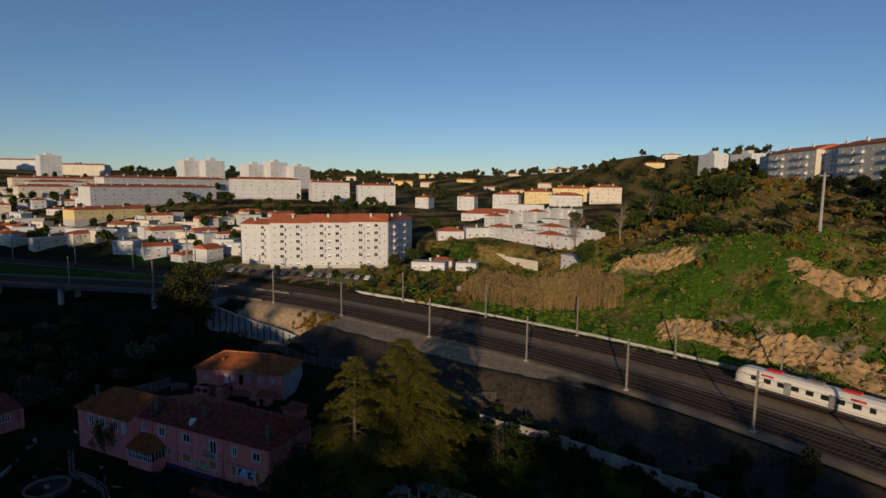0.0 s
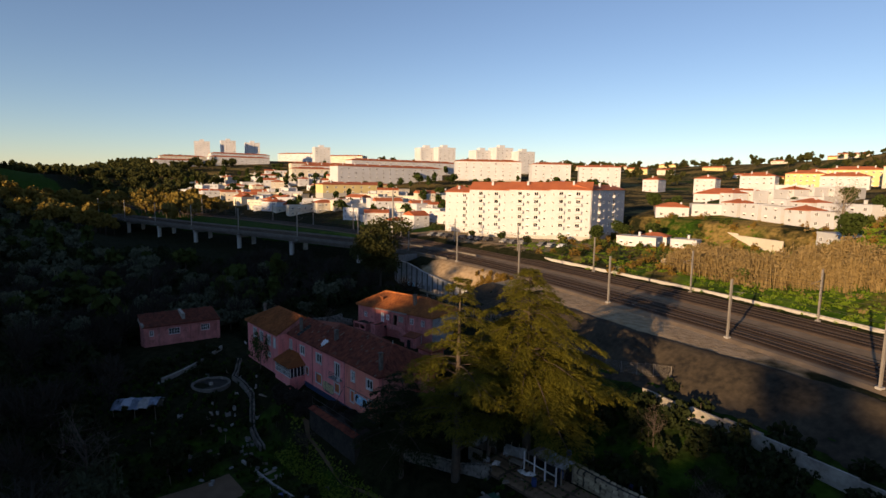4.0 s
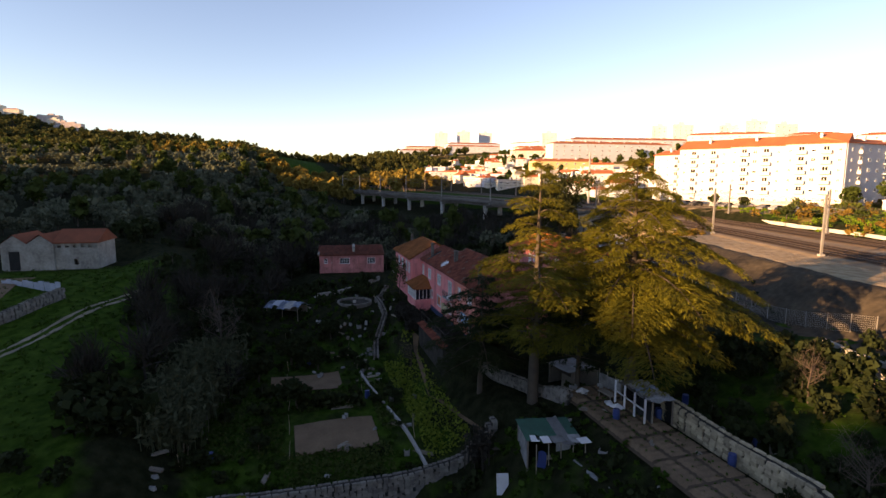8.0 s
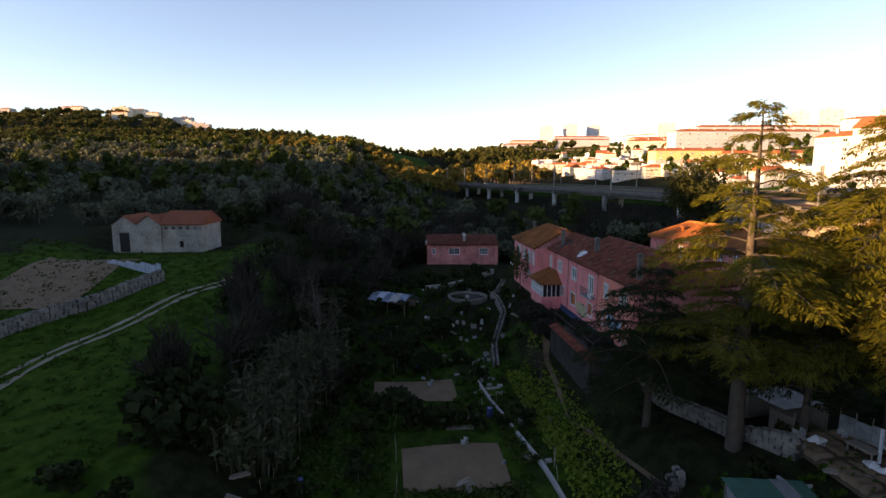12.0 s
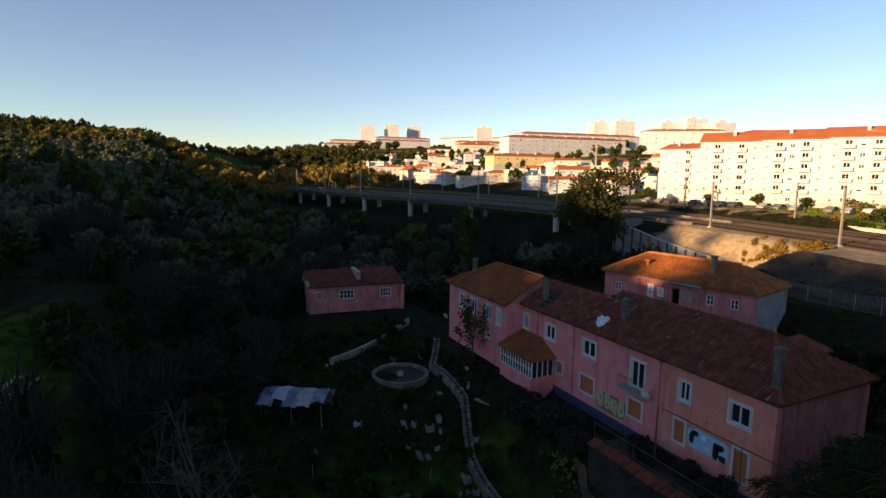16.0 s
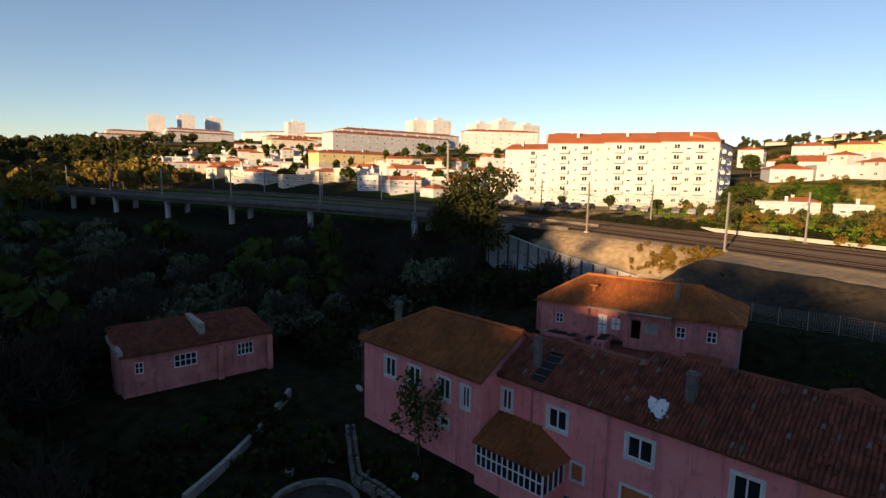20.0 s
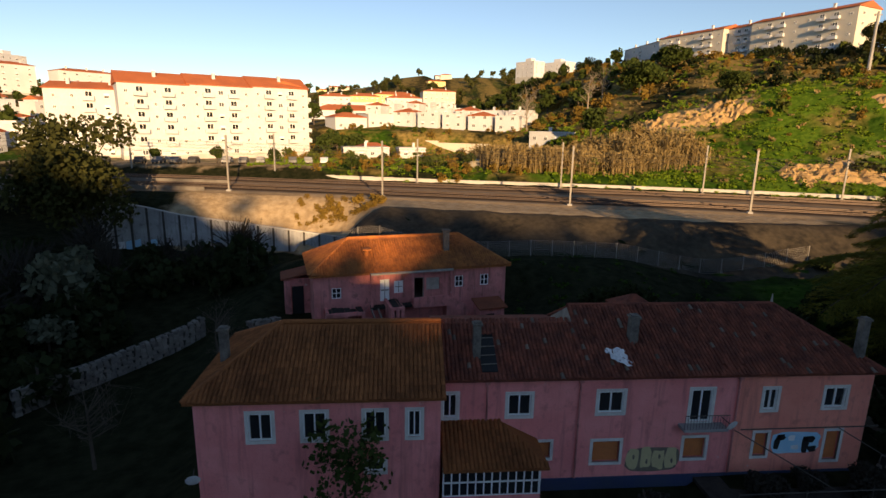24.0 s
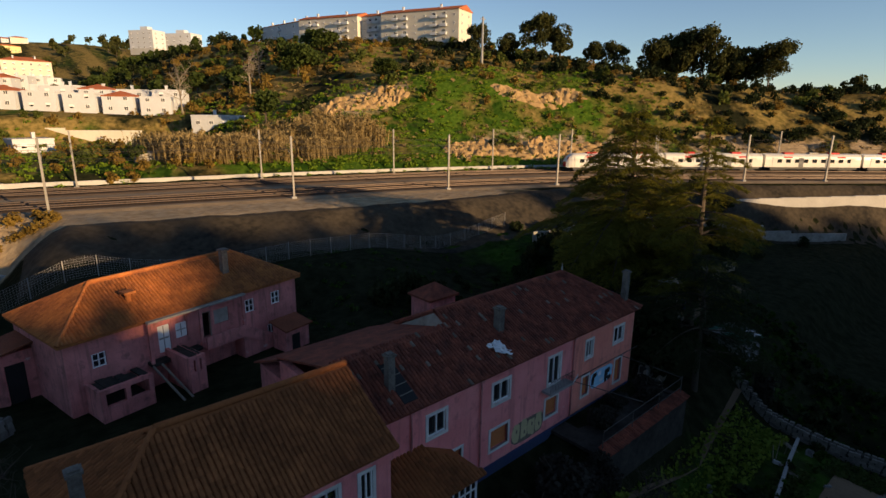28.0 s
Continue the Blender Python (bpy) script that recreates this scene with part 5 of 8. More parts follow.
    # Black slab laid on the slope paints the darkness inside the hole.
    hole = part("roof_hole", roof_plane(Shape(), [(gap0, by0 + 0.1, on(by0 + 0.1)), (gap1, by0 + 0.1, on(by0 + 0.1)), (gap1, by0 + 2.5, on(by0 + 2.5)), (gap0, by0 + 2.5, on(by0 + 2.5))], 0.05), "black", house, "black slab standing for the gap where roof tiles have fallen in")
    for k in range(4):
        y = by0 + 0.5 + 0.55 * k
        part("batten", Shape().rod((gap0, y, on(y) + 0.03), (gap1, y + 0.06, on(y) + 0.03), 0.03, n=5), "wood_grey", hole)
    rid = Shape().rod((rxl, ry2, rz2 + 0.03), (rxr, ry2, rz2 + 0.03), 0.15, n=8).rod((ex, by0 - e, bz + 0.06), (rxr, ry2, rz2 + 0.03), 0.14, n=8).rod((bx0, ry1, rz1 + 0.02), (rxl, ry1, rz1 + 0.02), 0.14, n=8)
    part("ridge_tiles", rid, "tile_worn", house, smooth=True)
    fin = Shape().rod((rxr, ry2, rz2), (rxr, ry2, rz2 + 0.7), 0.1, 0.03, 7)
    part("finial", fin, "plaster_old", house)
    for x, y, z0, z1, w in ((-73.5, 56.3, 9.0, 11.6, 0.42), (-64.1, 57.2, 9.6, 11.6, 0.5), (-50.8, 55.9, 8.6, 11.75, 0.42), (-87.2, 56.2, 8.9, 11.5, 0.42)):
        ch = part("chimney", Shape().box(x - w / 2, x + w / 2, y - w / 2, y + w / 2, z0, z1 - 0.2), "chimney_old", house)
        part("cap", Shape().box(x - w / 2 - 0.07, x + w / 2 + 0.07, y - w / 2 - 0.07, y + w / 2 + 0.07, z1 - 0.2, z1 - 0.08).box(x - w / 2 + 0.02, x + w / 2 - 0.02, y - w / 2 + 0.02, y + w / 2 - 0.02, z1 - 0.08, z1), "chimney_old", ch)
    # glazed porch
    px0, px1, py0 = -75.6, -70.4, 52.7
    porch = part("porch", Shape().box(px0, px1, py0, py0 + 0.2, G, 3.25).box(px1 - 0.2, px1, py0 + 0.2, by0, G, 3.25), "pink_wall", house, "glazed porch with small tiled roof")
    gl = Shape().box(px0 + 0.1, px1 - 0.1, py0 + 0.08, py0 + 0.1, 3.25, 4.85).box(px1 - 0.1, px1 - 0.08, py0 + 0.1, by0, 3.25, 4.85)
    part("glazing", gl, "window_glass", porch)
    for k in range(13):
        x = px0 + 0.05 + k * (px1 - px0 - 0.1) / 12
        part("glazing_bar", Shape().box(x - 0.035, x + 0.035, py0 + 0.02, py0 + 0.14, 3.25, 4.9), "frame_white", porch)
    for z in (3.25, 4.05, 4.85):
        part("glazing_bar", Shape().box(px0, px1, py0 + 0.02, py0 + 0.13, z - 0.03, z + 0.04), "frame_white", porch)
    for k in range(5):
        y = py0 + 0.1 + k * (by0 - py0 - 0.2) / 4
        part("glazing_bar", Shape().box(px1 - 0.13, px1 - 0.02, y - 0.035, y + 0.035, 3.25, 4.9), "frame_white", porch)
    qx = -72.6
    part("porch_roof", roof_plane(Shape(), [(px0, py0 - 0.3, 4.95), (px1 + 0.35, py0 - 0.3, 4.95), (qx + 0.4, by0, 6.1), (px0, by0, 6.1)], 0.1), "tile_moss", porch)
    part("porch_roof", roof_plane(Shape(), [(px1 + 0.35, py0 - 0.3, 4.95), (px1 + 0.35, by0, 4.95), (qx + 0.4, by0, 6.1)], 0.1), "tile_moss", porch)
    sh = Shape()
    u5, l5 = slope(py0 - 0.3, by0, 4.95, 6.1)
    pw = px1 + 0.35 - px0
    tile_field(sh, (px0, py0 - 0.36, 4.97), (1, 0, 0), u5, int(pw / tw), int(l5 / 0.4) + 1, tw, 0.4, rng=rng, loose=0.02, taper=lambda cx, cy: pw - cx > cy * (px1 - qx - 0.05) / l5)
    part("porch_tiles", sh, "tile_moss", porch, kind="stuff")
    # painted tags on the wall
    g = part("graffiti", blob(-63.1, 3.38, 3.3, 1.55, by0 - 0.008, by0, rng, 20, 0.05), "graffiti_edge", house, "dark outline of yellow spray-painted letter shapes")
    for k, (x, w) in enumerate(((-64.3, 0.72), (-63.5, 0.66), (-62.75, 0.72), (-61.98, 0.66))):
        h = 1.25 + 0.1 * (k % 2)
        part("letter_shape", blob(x, 3.38 + 0.06 * (k % 2), w * 1.06, h, by0 - 0.014, by0 - 0.008, rng), "graffiti_pale", g)
        part("letter_gap", blob(x + 0.05, 3.55 - 0.3 * (k % 2), 0.14, 0.3, by0 - 0.018, by0 - 0.014, rng, 8), "graffiti_edge", g)
    mu = part("mural", blob(-54.4, 4.2, 3.1, 1.45, by0 - 0.016, by0 - 0.005, rng, 22, 0.07), "graffiti_blue", house, "sky-blue spray-painted panel with black shapes")
    for x, z, a, b in ((-55.55, 4.3, 0.35, 0.95), (-55.3, 4.55, 0.5, 0.35), (-53.75, 4.1, 0.4, 1.0), (-53.55, 4.4, 0.8, 0.4), (-53.3, 3.75, 0.55, 0.4)):
        part("painted_shape", blob(x, z, a, b, by0 - 0.022, by0 - 0.016, rng, 10, 0.3), "black", mu)
    for x, z, a, b in ((-54.7, 4.5, 0.5, 0.3), (-54.4, 3.9, 0.6, 0.25)):
        part("painted_shape", blob(x, z, a, b, by0 - 0.022, by0 - 0.016, rng, 10, 0.3), "plastic_white", mu)
    # rear lean-to and turret
    sh = Shape()
    roof_plane(sh, [(-66.4, 68.6, 7.2), (-75.7, 68.6, 7.2), (-75.7, 64.9, 8.7), (-66.4, 64.9, 8.7)])
    part("lean_to_roof", sh, "tile_worn", house)
    part("lean_to", Shape().box(-75.4, -66.6, 64.6, 68.3, G, 7.1), "pink_old", house)
    part("turret", Shape().box(-59.6, -56.6, 69.2, 71.8, 2.0, 7.6), "pink_old", house)
    tr = hip_roof(3.0, 2.6, 0, 1.0, 0.25)
    part("turret_roof", tr, "tile_worn", house).matrix_basis = pose(-59.6, 69.2, 7.65)
    return house


build_farmhouse()


def torn_sheet():
    ob = thing("plastic_sheet", pose(-66.1, 56.4, 9.62, 24, 0, 12), "torn white plastic sheet lying on the roof tiles", "sheet")
    sh = Shape()
    n = 7
    rng = random.Random(2)
    p = [[(i * 0.17 + 0.05 * j + rng.uniform(-0.08, 0.08), -j * 0.22 + rng.uniform(-0.08, 0.08), rng.uniform(0.03, 0.36)) for i in range(n)] for j in range(n)]
    for j in range(n - 1):
        for i in range(n - 1):
            if (i - j) in (-4, -5, 5) or (i > 3 and j > 4):
                continue
            sh.quads([[p[j][i], p[j][i + 1], p[j + 1][i + 1], p[j + 1][i]]])
    part("sheet", sh, "plastic_white", ob)


torn_sheet()


def build_outhouses():
    rng = random.Random(4)
    # house behind, orange tiled hip roof
    ang = 12.9
    c = thing("pink_outhouse", pose(-85.4, 74.6, 4.3, 0, 0, ang), "long pink farm building with bright orange hipped roof and outside stair", "house")
    w, d, h = 18.4, 8.2, 4.9
    wins = [(2.0, 2.6, 0.9, 1.0), (6.4, 2.0, 0.9, 2.1), (7.7, 2.7, 0.9, 1.2), (9.6, 2.0, 1.0, 2.1), (11.0, 2.8, 1.3, 1.2), (13.6, 2.9, 0.9, 1.1), (16.2, 2.9, 0.9, 1.1), (13.8, 0.3, 1.2, 0.7), (15.6, -0.4, 0.8, 1.6)]
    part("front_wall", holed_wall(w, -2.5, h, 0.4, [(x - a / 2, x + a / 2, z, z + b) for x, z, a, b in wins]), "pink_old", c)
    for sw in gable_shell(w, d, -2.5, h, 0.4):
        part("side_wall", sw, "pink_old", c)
    part("floor", Shape().box(0.4, w - 0.4, 0.4, d - 0.4, 1.6, 1.8), "wood_grey", c)
    part("end_render", Shape().box(w, w + 0.02, 0.1, d, -1, h - 0.2), "end_wash", c, "pale blue-washed end wall")
    for i, (x, z, a, b) in enumerate(wins):
        if i in (1, 2):
            dr = part("shutter", Shape().box(x - a / 2 + 0.02, x + a / 2 - 0.02, 0.10, 0.16, z + 0.02, z + b - 0.02), "frame_white", c, "closed white painted shutter")
            part("rail", Shape().box(x - a / 2 + 0.1, x + a / 2 - 0.1, 0.07, 0.10, z + b * 0.48, z + b * 0.54).box(x - 0.03, x + 0.03, 0.07, 0.10, z + 0.1, z + b - 0.1), "plaster_old", dr)
        elif i == 3:
            part("door_frame", Shape().box(x - a / 2, x - a / 2 + 0.08, 0.05, 0.2, z, z + b).box(x + a / 2 - 0.08, x + a / 2, 0.05, 0.2, z, z + b).box(x - a / 2 + 0.08, x + a / 2 - 0.08, 0.05, 0.2, z + b - 0.08, z + b), "wood_grey", c, "grey frame of an open doorway")
        elif i == 4:
            part("board", Shape().box(x - a / 2 + 0.02, x + a / 2 - 0.02, 0.08, 0.13, z + 0.02, z + b - 0.02), "plaster_old", c, "pale board over an opening")
        else:
            old_window(c, x, z, a * 0.92, b, 0, surround=False)
    part("eave_slab", Shape().box(5.0, 12.8, -0.75, -0.02, h - 0.16, h - 0.02), "plaster_old", c, "pale slab under the eaves")
    for x in (5.1, 8.9, 12.6):
        part("post", Shape().box(x - 0.1, x + 0.1, -0.7, -0.5, 1.75, h - 0.16), "pink_old", c)
    part("gallery", Shape().box(5.0, 8.8, -0.75, -0.02, 1.5, 1.75), "plaster_dark", c)
    lt = part("lean_to", Shape().box(-2.4, -0.02, 5.2, 7.6, -2.0, 3.3).box(-2.4, -1.8, 5.0, 5.2, -2.0, 3.2), "pink_old", c, "small pink lean-to with tiled roof")
    part("lean_to_roof", roof_plane(Shape(), [(-2.7, 4.8, 3.35), (-0.02, 4.8, 3.9), (-0.02, 7.9, 3.9), (-2.7, 7.9, 3.35)]), "tile_dull", lt)
    # Flat black panel stands in for the unlit doorway.
    part("doorway", Shape().box(-1.7, -0.6, 5.16, 5.2, -1.0, 2.5), "black", lt, "black panel standing for a dark open doorway")
    part("roof", hip_roof(w, d, h, 2.35, 0.35, 3.6), "tile_orange", c)
    e = 0.35
    tw = 0.24
    sh = Shape()
    u, l = slope(-e, d / 2, h, h + 2.35)
    k = (3.6 + e) / l
    tile_field(sh, (-e, -e - 0.06, h), (1, 0, 0), u, int((w + 2 * e) / tw), int(l / 0.42), tw, 0.42, rng=rng, loose=0.015, taper=lambda cx, cy: cx > cy * k and (w + 2 * e) - cx > cy * k, skip=lambda cx, cy: 16 * tw < cx < 44 * tw)
    tile_parts(c, (-e, -e - 0.06, h), (1, 0, 0), u, 16, 44, int(l / 0.42), tw, 0.42, "tile_orange_one", rng, 0.02, lambda cx, cy: cx > cy * k and (w + 2 * e) - cx > cy * k)
    hv = np.array((3.6 + e, 0, 2.35))
    hl = np.linalg.norm(hv)
    kk = (d / 2 + e) / hl
    tile_field(sh, (-e - 0.05, d + e, h), (0, -1, 0), hv / hl, int((d + 2 * e) / tw), int(hl / 0.42), tw, 0.42, rng=rng, loose=0.015, taper=lambda cx, cy: cx > cy * kk and (d + 2 * e) - cx > cy * kk)
    hr = hv * (-1, 1, 1)
    tile_field(sh, (w + e + 0.05, -e, h), (0, 1, 0), hr / hl, int((d + 2 * e) / tw), int(hl / 0.42), tw, 0.42, rng=rng, loose=0.015, taper=lambda cx, cy: cx > cy * kk and (d + 2 * e) - cx > cy * kk)
    part("roof_tiles", sh, "tile_orange", c, kind="stuff")
    rz = h + 2.38
    part("ridge_tiles", Shape().rod((3.6, d / 2, rz), (w - 3.6, d / 2, rz), 0.15, n=8).rod((-e, -e, h + 0.06), (3.6, d / 2, rz), 0.13, n=8).rod((w + e, -e, h + 0.06), (w - 3.6, d / 2, rz), 0.13, n=8).rod((-e, d + e, h + 0.06), (3.6, d / 2, rz), 0.13, n=8), "tile_orange", c, smooth=True)
    part("chimney", Shape().box(12.6, 13.1, 1.7, 2.2, h + 0.8, h + 3.1).box(12.5, 13.2, 1.6, 2.3, h + 3.1, h + 3.25), "chimney_old", c)
    part("roof_vent", Shape().rod((5.0, 1.6, h + 0.9), (5.0, 1.6, h + 1.7), 0.2, n=8).box(4.6, 5.4, 1.2, 2.0, h + 1.7, h + 1.85), "tile_orange", c)
    st = part("outside_stair", Shape().box(8.8, 12.0, -1.3, -0.05, 1.55, 1.75), "pink_old", c)
    for i in range(9):
        part("step", Shape().box(12.0 + i * 0.32, 12.32 + i * 0.32, -1.3, -0.05, -1.8, 1.75 - i * 0.19), "pink_old", st)
    part("stair_wall", Shape().box(8.8, 12.0, -1.42, -1.3, 1.6, 2.6).arrays([(12.0, -1.42, 1.6), (14.9, -1.42, -0.1), (14.9, -1.42, 0.9), (12.0, -1.42, 2.6), (12.0, -1.3, 1.6), (14.9, -1.3, -0.1), (14.9, -1.3, 0.9), (12.0, -1.3, 2.6)], [(0, 1, 2, 3), (7, 6, 5, 4), (3, 2, 6, 7), (1, 5, 6, 2)]), "pink_old", c)
    rv = random.Random(11)
    for x0, x1, y0, z1 in ((0.9, 4.2, -2.3, 2.0), (6.3, 7.5, -3.2, 2.5)):
        top = [(x0 + (x1 - x0) * k / 6, z1 + rv.uniform(-0.12, 0.06)) for k in range(7)]
        sh = Shape().box(x0, x0 + 0.25, y0 + 0.26, -0.02, -3.0, z1 - 0.2).box(x1 - 0.25, x1, y0 + 0.26, -0.02, -3.0, z1 - 0.2)
        for (xa, za), (xb, zb) in zip(top[:-1], top[1:]):
            sh.box(xa, xb, y0, y0 + 0.25, z1 - 0.35, min(za, zb))
        sh.box(x0, x1, y0, y0 + 0.25, -3.0, z1 - 1.25)
        for xa, xb in ((x0, x0 + 0.3), ((x0 + x1) / 2 - 0.15, (x0 + x1) / 2 + 0.15), (x1 - 0.3, x1)):
            sh.box(xa, xb, y0 + 0.002, y0 + 0.248, z1 - 1.25, z1 - 0.35)
        an = part("annexe", sh, "pink_old", c, "ruined pink annexe with two openings")
        part("annexe_floor", Shape().box(x0 + 0.25, x1 - 0.25, y0 + 0.25, -0.02, z1 - 1.7, z1 - 1.5), "plaster_dark", an)
        nx_ = 6
        for i in range(nx_):
            xa, xb = x0 + 0.05 + (x1 - x0 - 0.1) * i / nx_, x0 + 0.05 + (x1 - x0 - 0.1) * (i + 1) / nx_ - 0.02
            zz = z1 - 0.32 + rv.uniform(-0.07, 0.07)
            part("roof_sheet", Shape().box(xa, xb, y0 + 0.27, -0.03 - rv.uniform(0, 0.5), zz, zz + 0.09), "plaster_dark", an, "sagging blackened roof sheet")
    for k in range(2):
        part("fallen_beam", Shape().rod((5.0 + 0.6 * k, -0.8, 1.6), (5.5 + 0.6 * k, -3.6, -0.3), 0.09, n=6), "wood_grey", c)
    rsd = part("ruined_shed", Shape().box(14.6, 17.0, -3.2, -2.95, -2.2, 1.7).box(14.6, 14.85, -2.95, -1.5, -2.2, 1.8).box(16.75, 17.0, -2.95, -1.5, -2.2, 1.8).box(14.85, 16.75, -1.75, -1.5, -2.2, 1.8), "pink_old", c, "small ruined pink shed")
    part("shed_roof", roof_plane(Shape(), [(14.4, -3.5, 1.7), (17.2, -3.5, 1.75), (17.2, -1.3, 2.1), (14.4, -1.3, 2.1)]), "tile_dull", rsd)
    # Doorway darkness is a black panel on the shed wall.
    part("doorway", Shape().box(15.2, 16.0, -3.22, -3.2, -1.2, 1.1), "black", rsd, "black panel standing for a dark open doorway")
    # cottage by the gardens, front facing east
    hh = thing("pink_cottage", facing((-106.2, 40.7), (-104.8, 53.9), 1.3), "single-storey pink cottage with low tiled roof", "house")
    w, d, h = 13.3, 6.5, 4.15
    wins = [(1.3, 2.3, 0.7, 1.1), (5.2, 2.2, 2.0, 1.25), (10.8, 2.2, 1.6, 1.25)]
    # The cottage's shade is put in by using the darker pink.
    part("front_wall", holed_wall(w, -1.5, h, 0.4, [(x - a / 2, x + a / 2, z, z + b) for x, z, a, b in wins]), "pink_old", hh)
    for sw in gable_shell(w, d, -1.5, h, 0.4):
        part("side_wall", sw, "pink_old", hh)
    for x, z, a, b in wins:
        old_window(hh, x, z, a, b, 0, surround=False, panes=2 if a < 1 else 4)
    part("buttress", Shape().box(8.0, 8.5, -0.5, 0, -1.5, 3.7), "pink_old", hh)
    part("buttress", Shape().box(12.9, 13.4, -0.6, 0, -1.5, 3.9), "pink_old", hh)
    sh = Shape()
    roof_plane(sh, [(-0.3, -0.4, h), (w + 0.3, -0.4, h), (w + 0.3, d + 0.3, h + 1.15), (-0.3, d + 0.3, h + 1.15)])
    part("roof", sh, "tile_worn", hh)
    sh = Shape()
    u, l = slope(-0.4, d + 0.3, h, h + 1.15)
    tile_field(sh, (-0.3, -0.46, h), (1, 0, 0), u, int((w + 0.6) / 0.26), int(l / 0.45), 0.26, 0.45, rng=rng, loose=0.04)
    part("roof_tiles", sh, "tile_worn", hh, kind="stuff")
    part("end_coping", Shape().box(-0.35, 0.05, -0.3, d, h, h + 0.5), "plaster_old", hh)
    part("firewall", Shape().box(w * 0.52, w * 0.56, 1.5, d, h + 0.3, h + 1.5), "plaster_old", hh)
    # stone barn
    bn = thing("stone_barn", facing((-98.5, -11.8), (-97.0, 3.0), 8.3), "old stone barn with two gables and red roofs", "barn")
    w, d, h = 14.6, 7.5, 2.3
    part("front_wall", holed_wall(w, -3.2, h, 0.5, [(8.4 + i * 1.2, 9.0 + i * 1.2, 1.4, 1.75) for i in range(5)] + [(10.8, 11.5, -1.6, -0.6)]), "plaster_old", bn)
    for sw in gable_shell(w, d, -3.2, h, 0.5):
        part("side_wall", sw, "plaster_old", bn)
    part("roof", hip_roof(w - 8, d, h, 2.0, 0.3, 0), "tile_dull", bn).matrix_basis = pose(8, 0, 0)
    for x0 in (0.0, 4.0):
        g = Shape().arrays([(x0, -0.4, -3.2), (x0 + 4, -0.4, -3.2), (x0 + 4, -0.4, 2.2), (x0 + 2, -0.4, 3.6), (x0, -0.4, 2.2), (x0, d - 0.1, -3.2), (x0 + 4, d - 0.1, -3.2), (x0 + 4, d - 0.1, 2.2), (x0 + 2, d - 0.1, 3.6), (x0, d - 0.1, 2.2)], [(0, 1, 2, 4), (4, 2, 3, 3), (6, 5, 9, 7), (7, 9, 8, 8), (0, 4, 9, 5), (1, 6, 7, 2)])
        part("gable_bay", g, "plaster_old", bn)
        part("bay_roof", Shape().arrays([(x0 - 0.1, -0.6, 2.15), (x0 + 2, -0.6, 3.75), (x0 + 2, d, 3.75), (x0 - 0.1, d, 2.15), (x0 + 4.1, -0.6, 2.15), (x0 + 4.1, d, 2.15)], [(0, 1, 2, 3), (1, 4, 5, 2)]), "tile_dull", bn)
    # Barn's unlit opening, painted as a black panel.
    part("barn_door", Shape().box(1.2, 2.8, -0.45, -0.38, -2.3, 0.9), "black", bn, "black panel standing for the open barn doorway")


build_outhouses()


# ---- trees and growth ----
def leaf_quads(c, size, rs, flat=0.0, stretch=1.0):
    """Small leaf-clump quads, randomly turned, at the points c."""
    n = len(c)
    a = rs.normal(size=(n, 3))
    a[:, 2] *= 1 - flat
    a /= np.linalg.norm(a, axis=1)[:, None]
    b = np.cross(a, rs.normal(size=(n, 3)))
    b /= np.linalg.norm(b, axis=1)[:, None] + 1e-9
    s = size * rs.uniform(0.6, 1.4, (n, 1))
    a, b = a * s * stretch, b * s
    return np.stack([c - a - b * 0.6, c + a * 0.2 - b, c + a + b * 0.5, c - a * 0.3 + b], 1)


def lobes(rs, n, r, flat=0.8, spread=0.62):
    """Centres and radii of the lobes of a round crown."""
    d = rs.normal(size=(n, 3))
    d /= np.linalg.norm(d, axis=1)[:, None]
    return d * r * spread * rs.uniform(0.5, 1.0, (n, 1)) * (1, 1, flat), r * rs.uniform(0.32, 0.55, n)


def crown_points(rs, n, r, flat=0.8, count=7):
    c, lr = lobes(rs, count, r, flat)
    k = rs.integers(0, count, n)
    d = rs.normal(size=(n, 3))
    d /= np.linalg.norm(d, axis=1)[:, None]
    return c[k] + d * (lr[k] * rs.uniform(0.72, 1.05, n))[:, None] * (1, 1, flat)


def limbs(sh, rs, base, top, r, n, reach, m=0, twigs=0):
    """A tapered trunk with limbs (and twigs) between base and top."""
    base, top = np.asarray(base, float), np.asarray(top, float)
    mid = base + (top - base) * 0.5 + rs.normal(size=3) * 0.03 * np.linalg.norm(top - base)
    sh.rod(base, mid, r, r * 0.75, 7, m).rod(mid, top, r * 0.75, r * 0.35, 6, m)
    tips = []
    for i in range(n):
        f = rs.uniform(0.35, 1.0)
        p = base + (top - base) * f if f > 0.5 else base + (mid - base) * f * 2
        a = rs.uniform(0, math.tau)
        q = p + np.array((math.cos(a), math.sin(a), rs.uniform(0.5, 1.3))) * reach * rs.uniform(0.5, 1.0)
        sh.rod(p, q, r * 0.35, r * 0.1, 5, m)
        tips.append(q)
        for _ in range(twigs):
            g = rs.uniform(0.3, 1.0)
            s = p + (q - p) * g
            t = s + (rs.normal(size=3) + (0, 0, 0.8)) * reach * 0.33
            sh.rod(s, t, r * 0.12, r * 0.03, 4, m)
            for _ in range(2):
                u = s + (t - s) * rs.uniform(0.4, 1)
                sh.rod(u, u + (rs.normal(size=3) + (0, 0, 0.6)) * reach * 0.18, r * 0.05, r * 0.02, 3, m)
    return tips


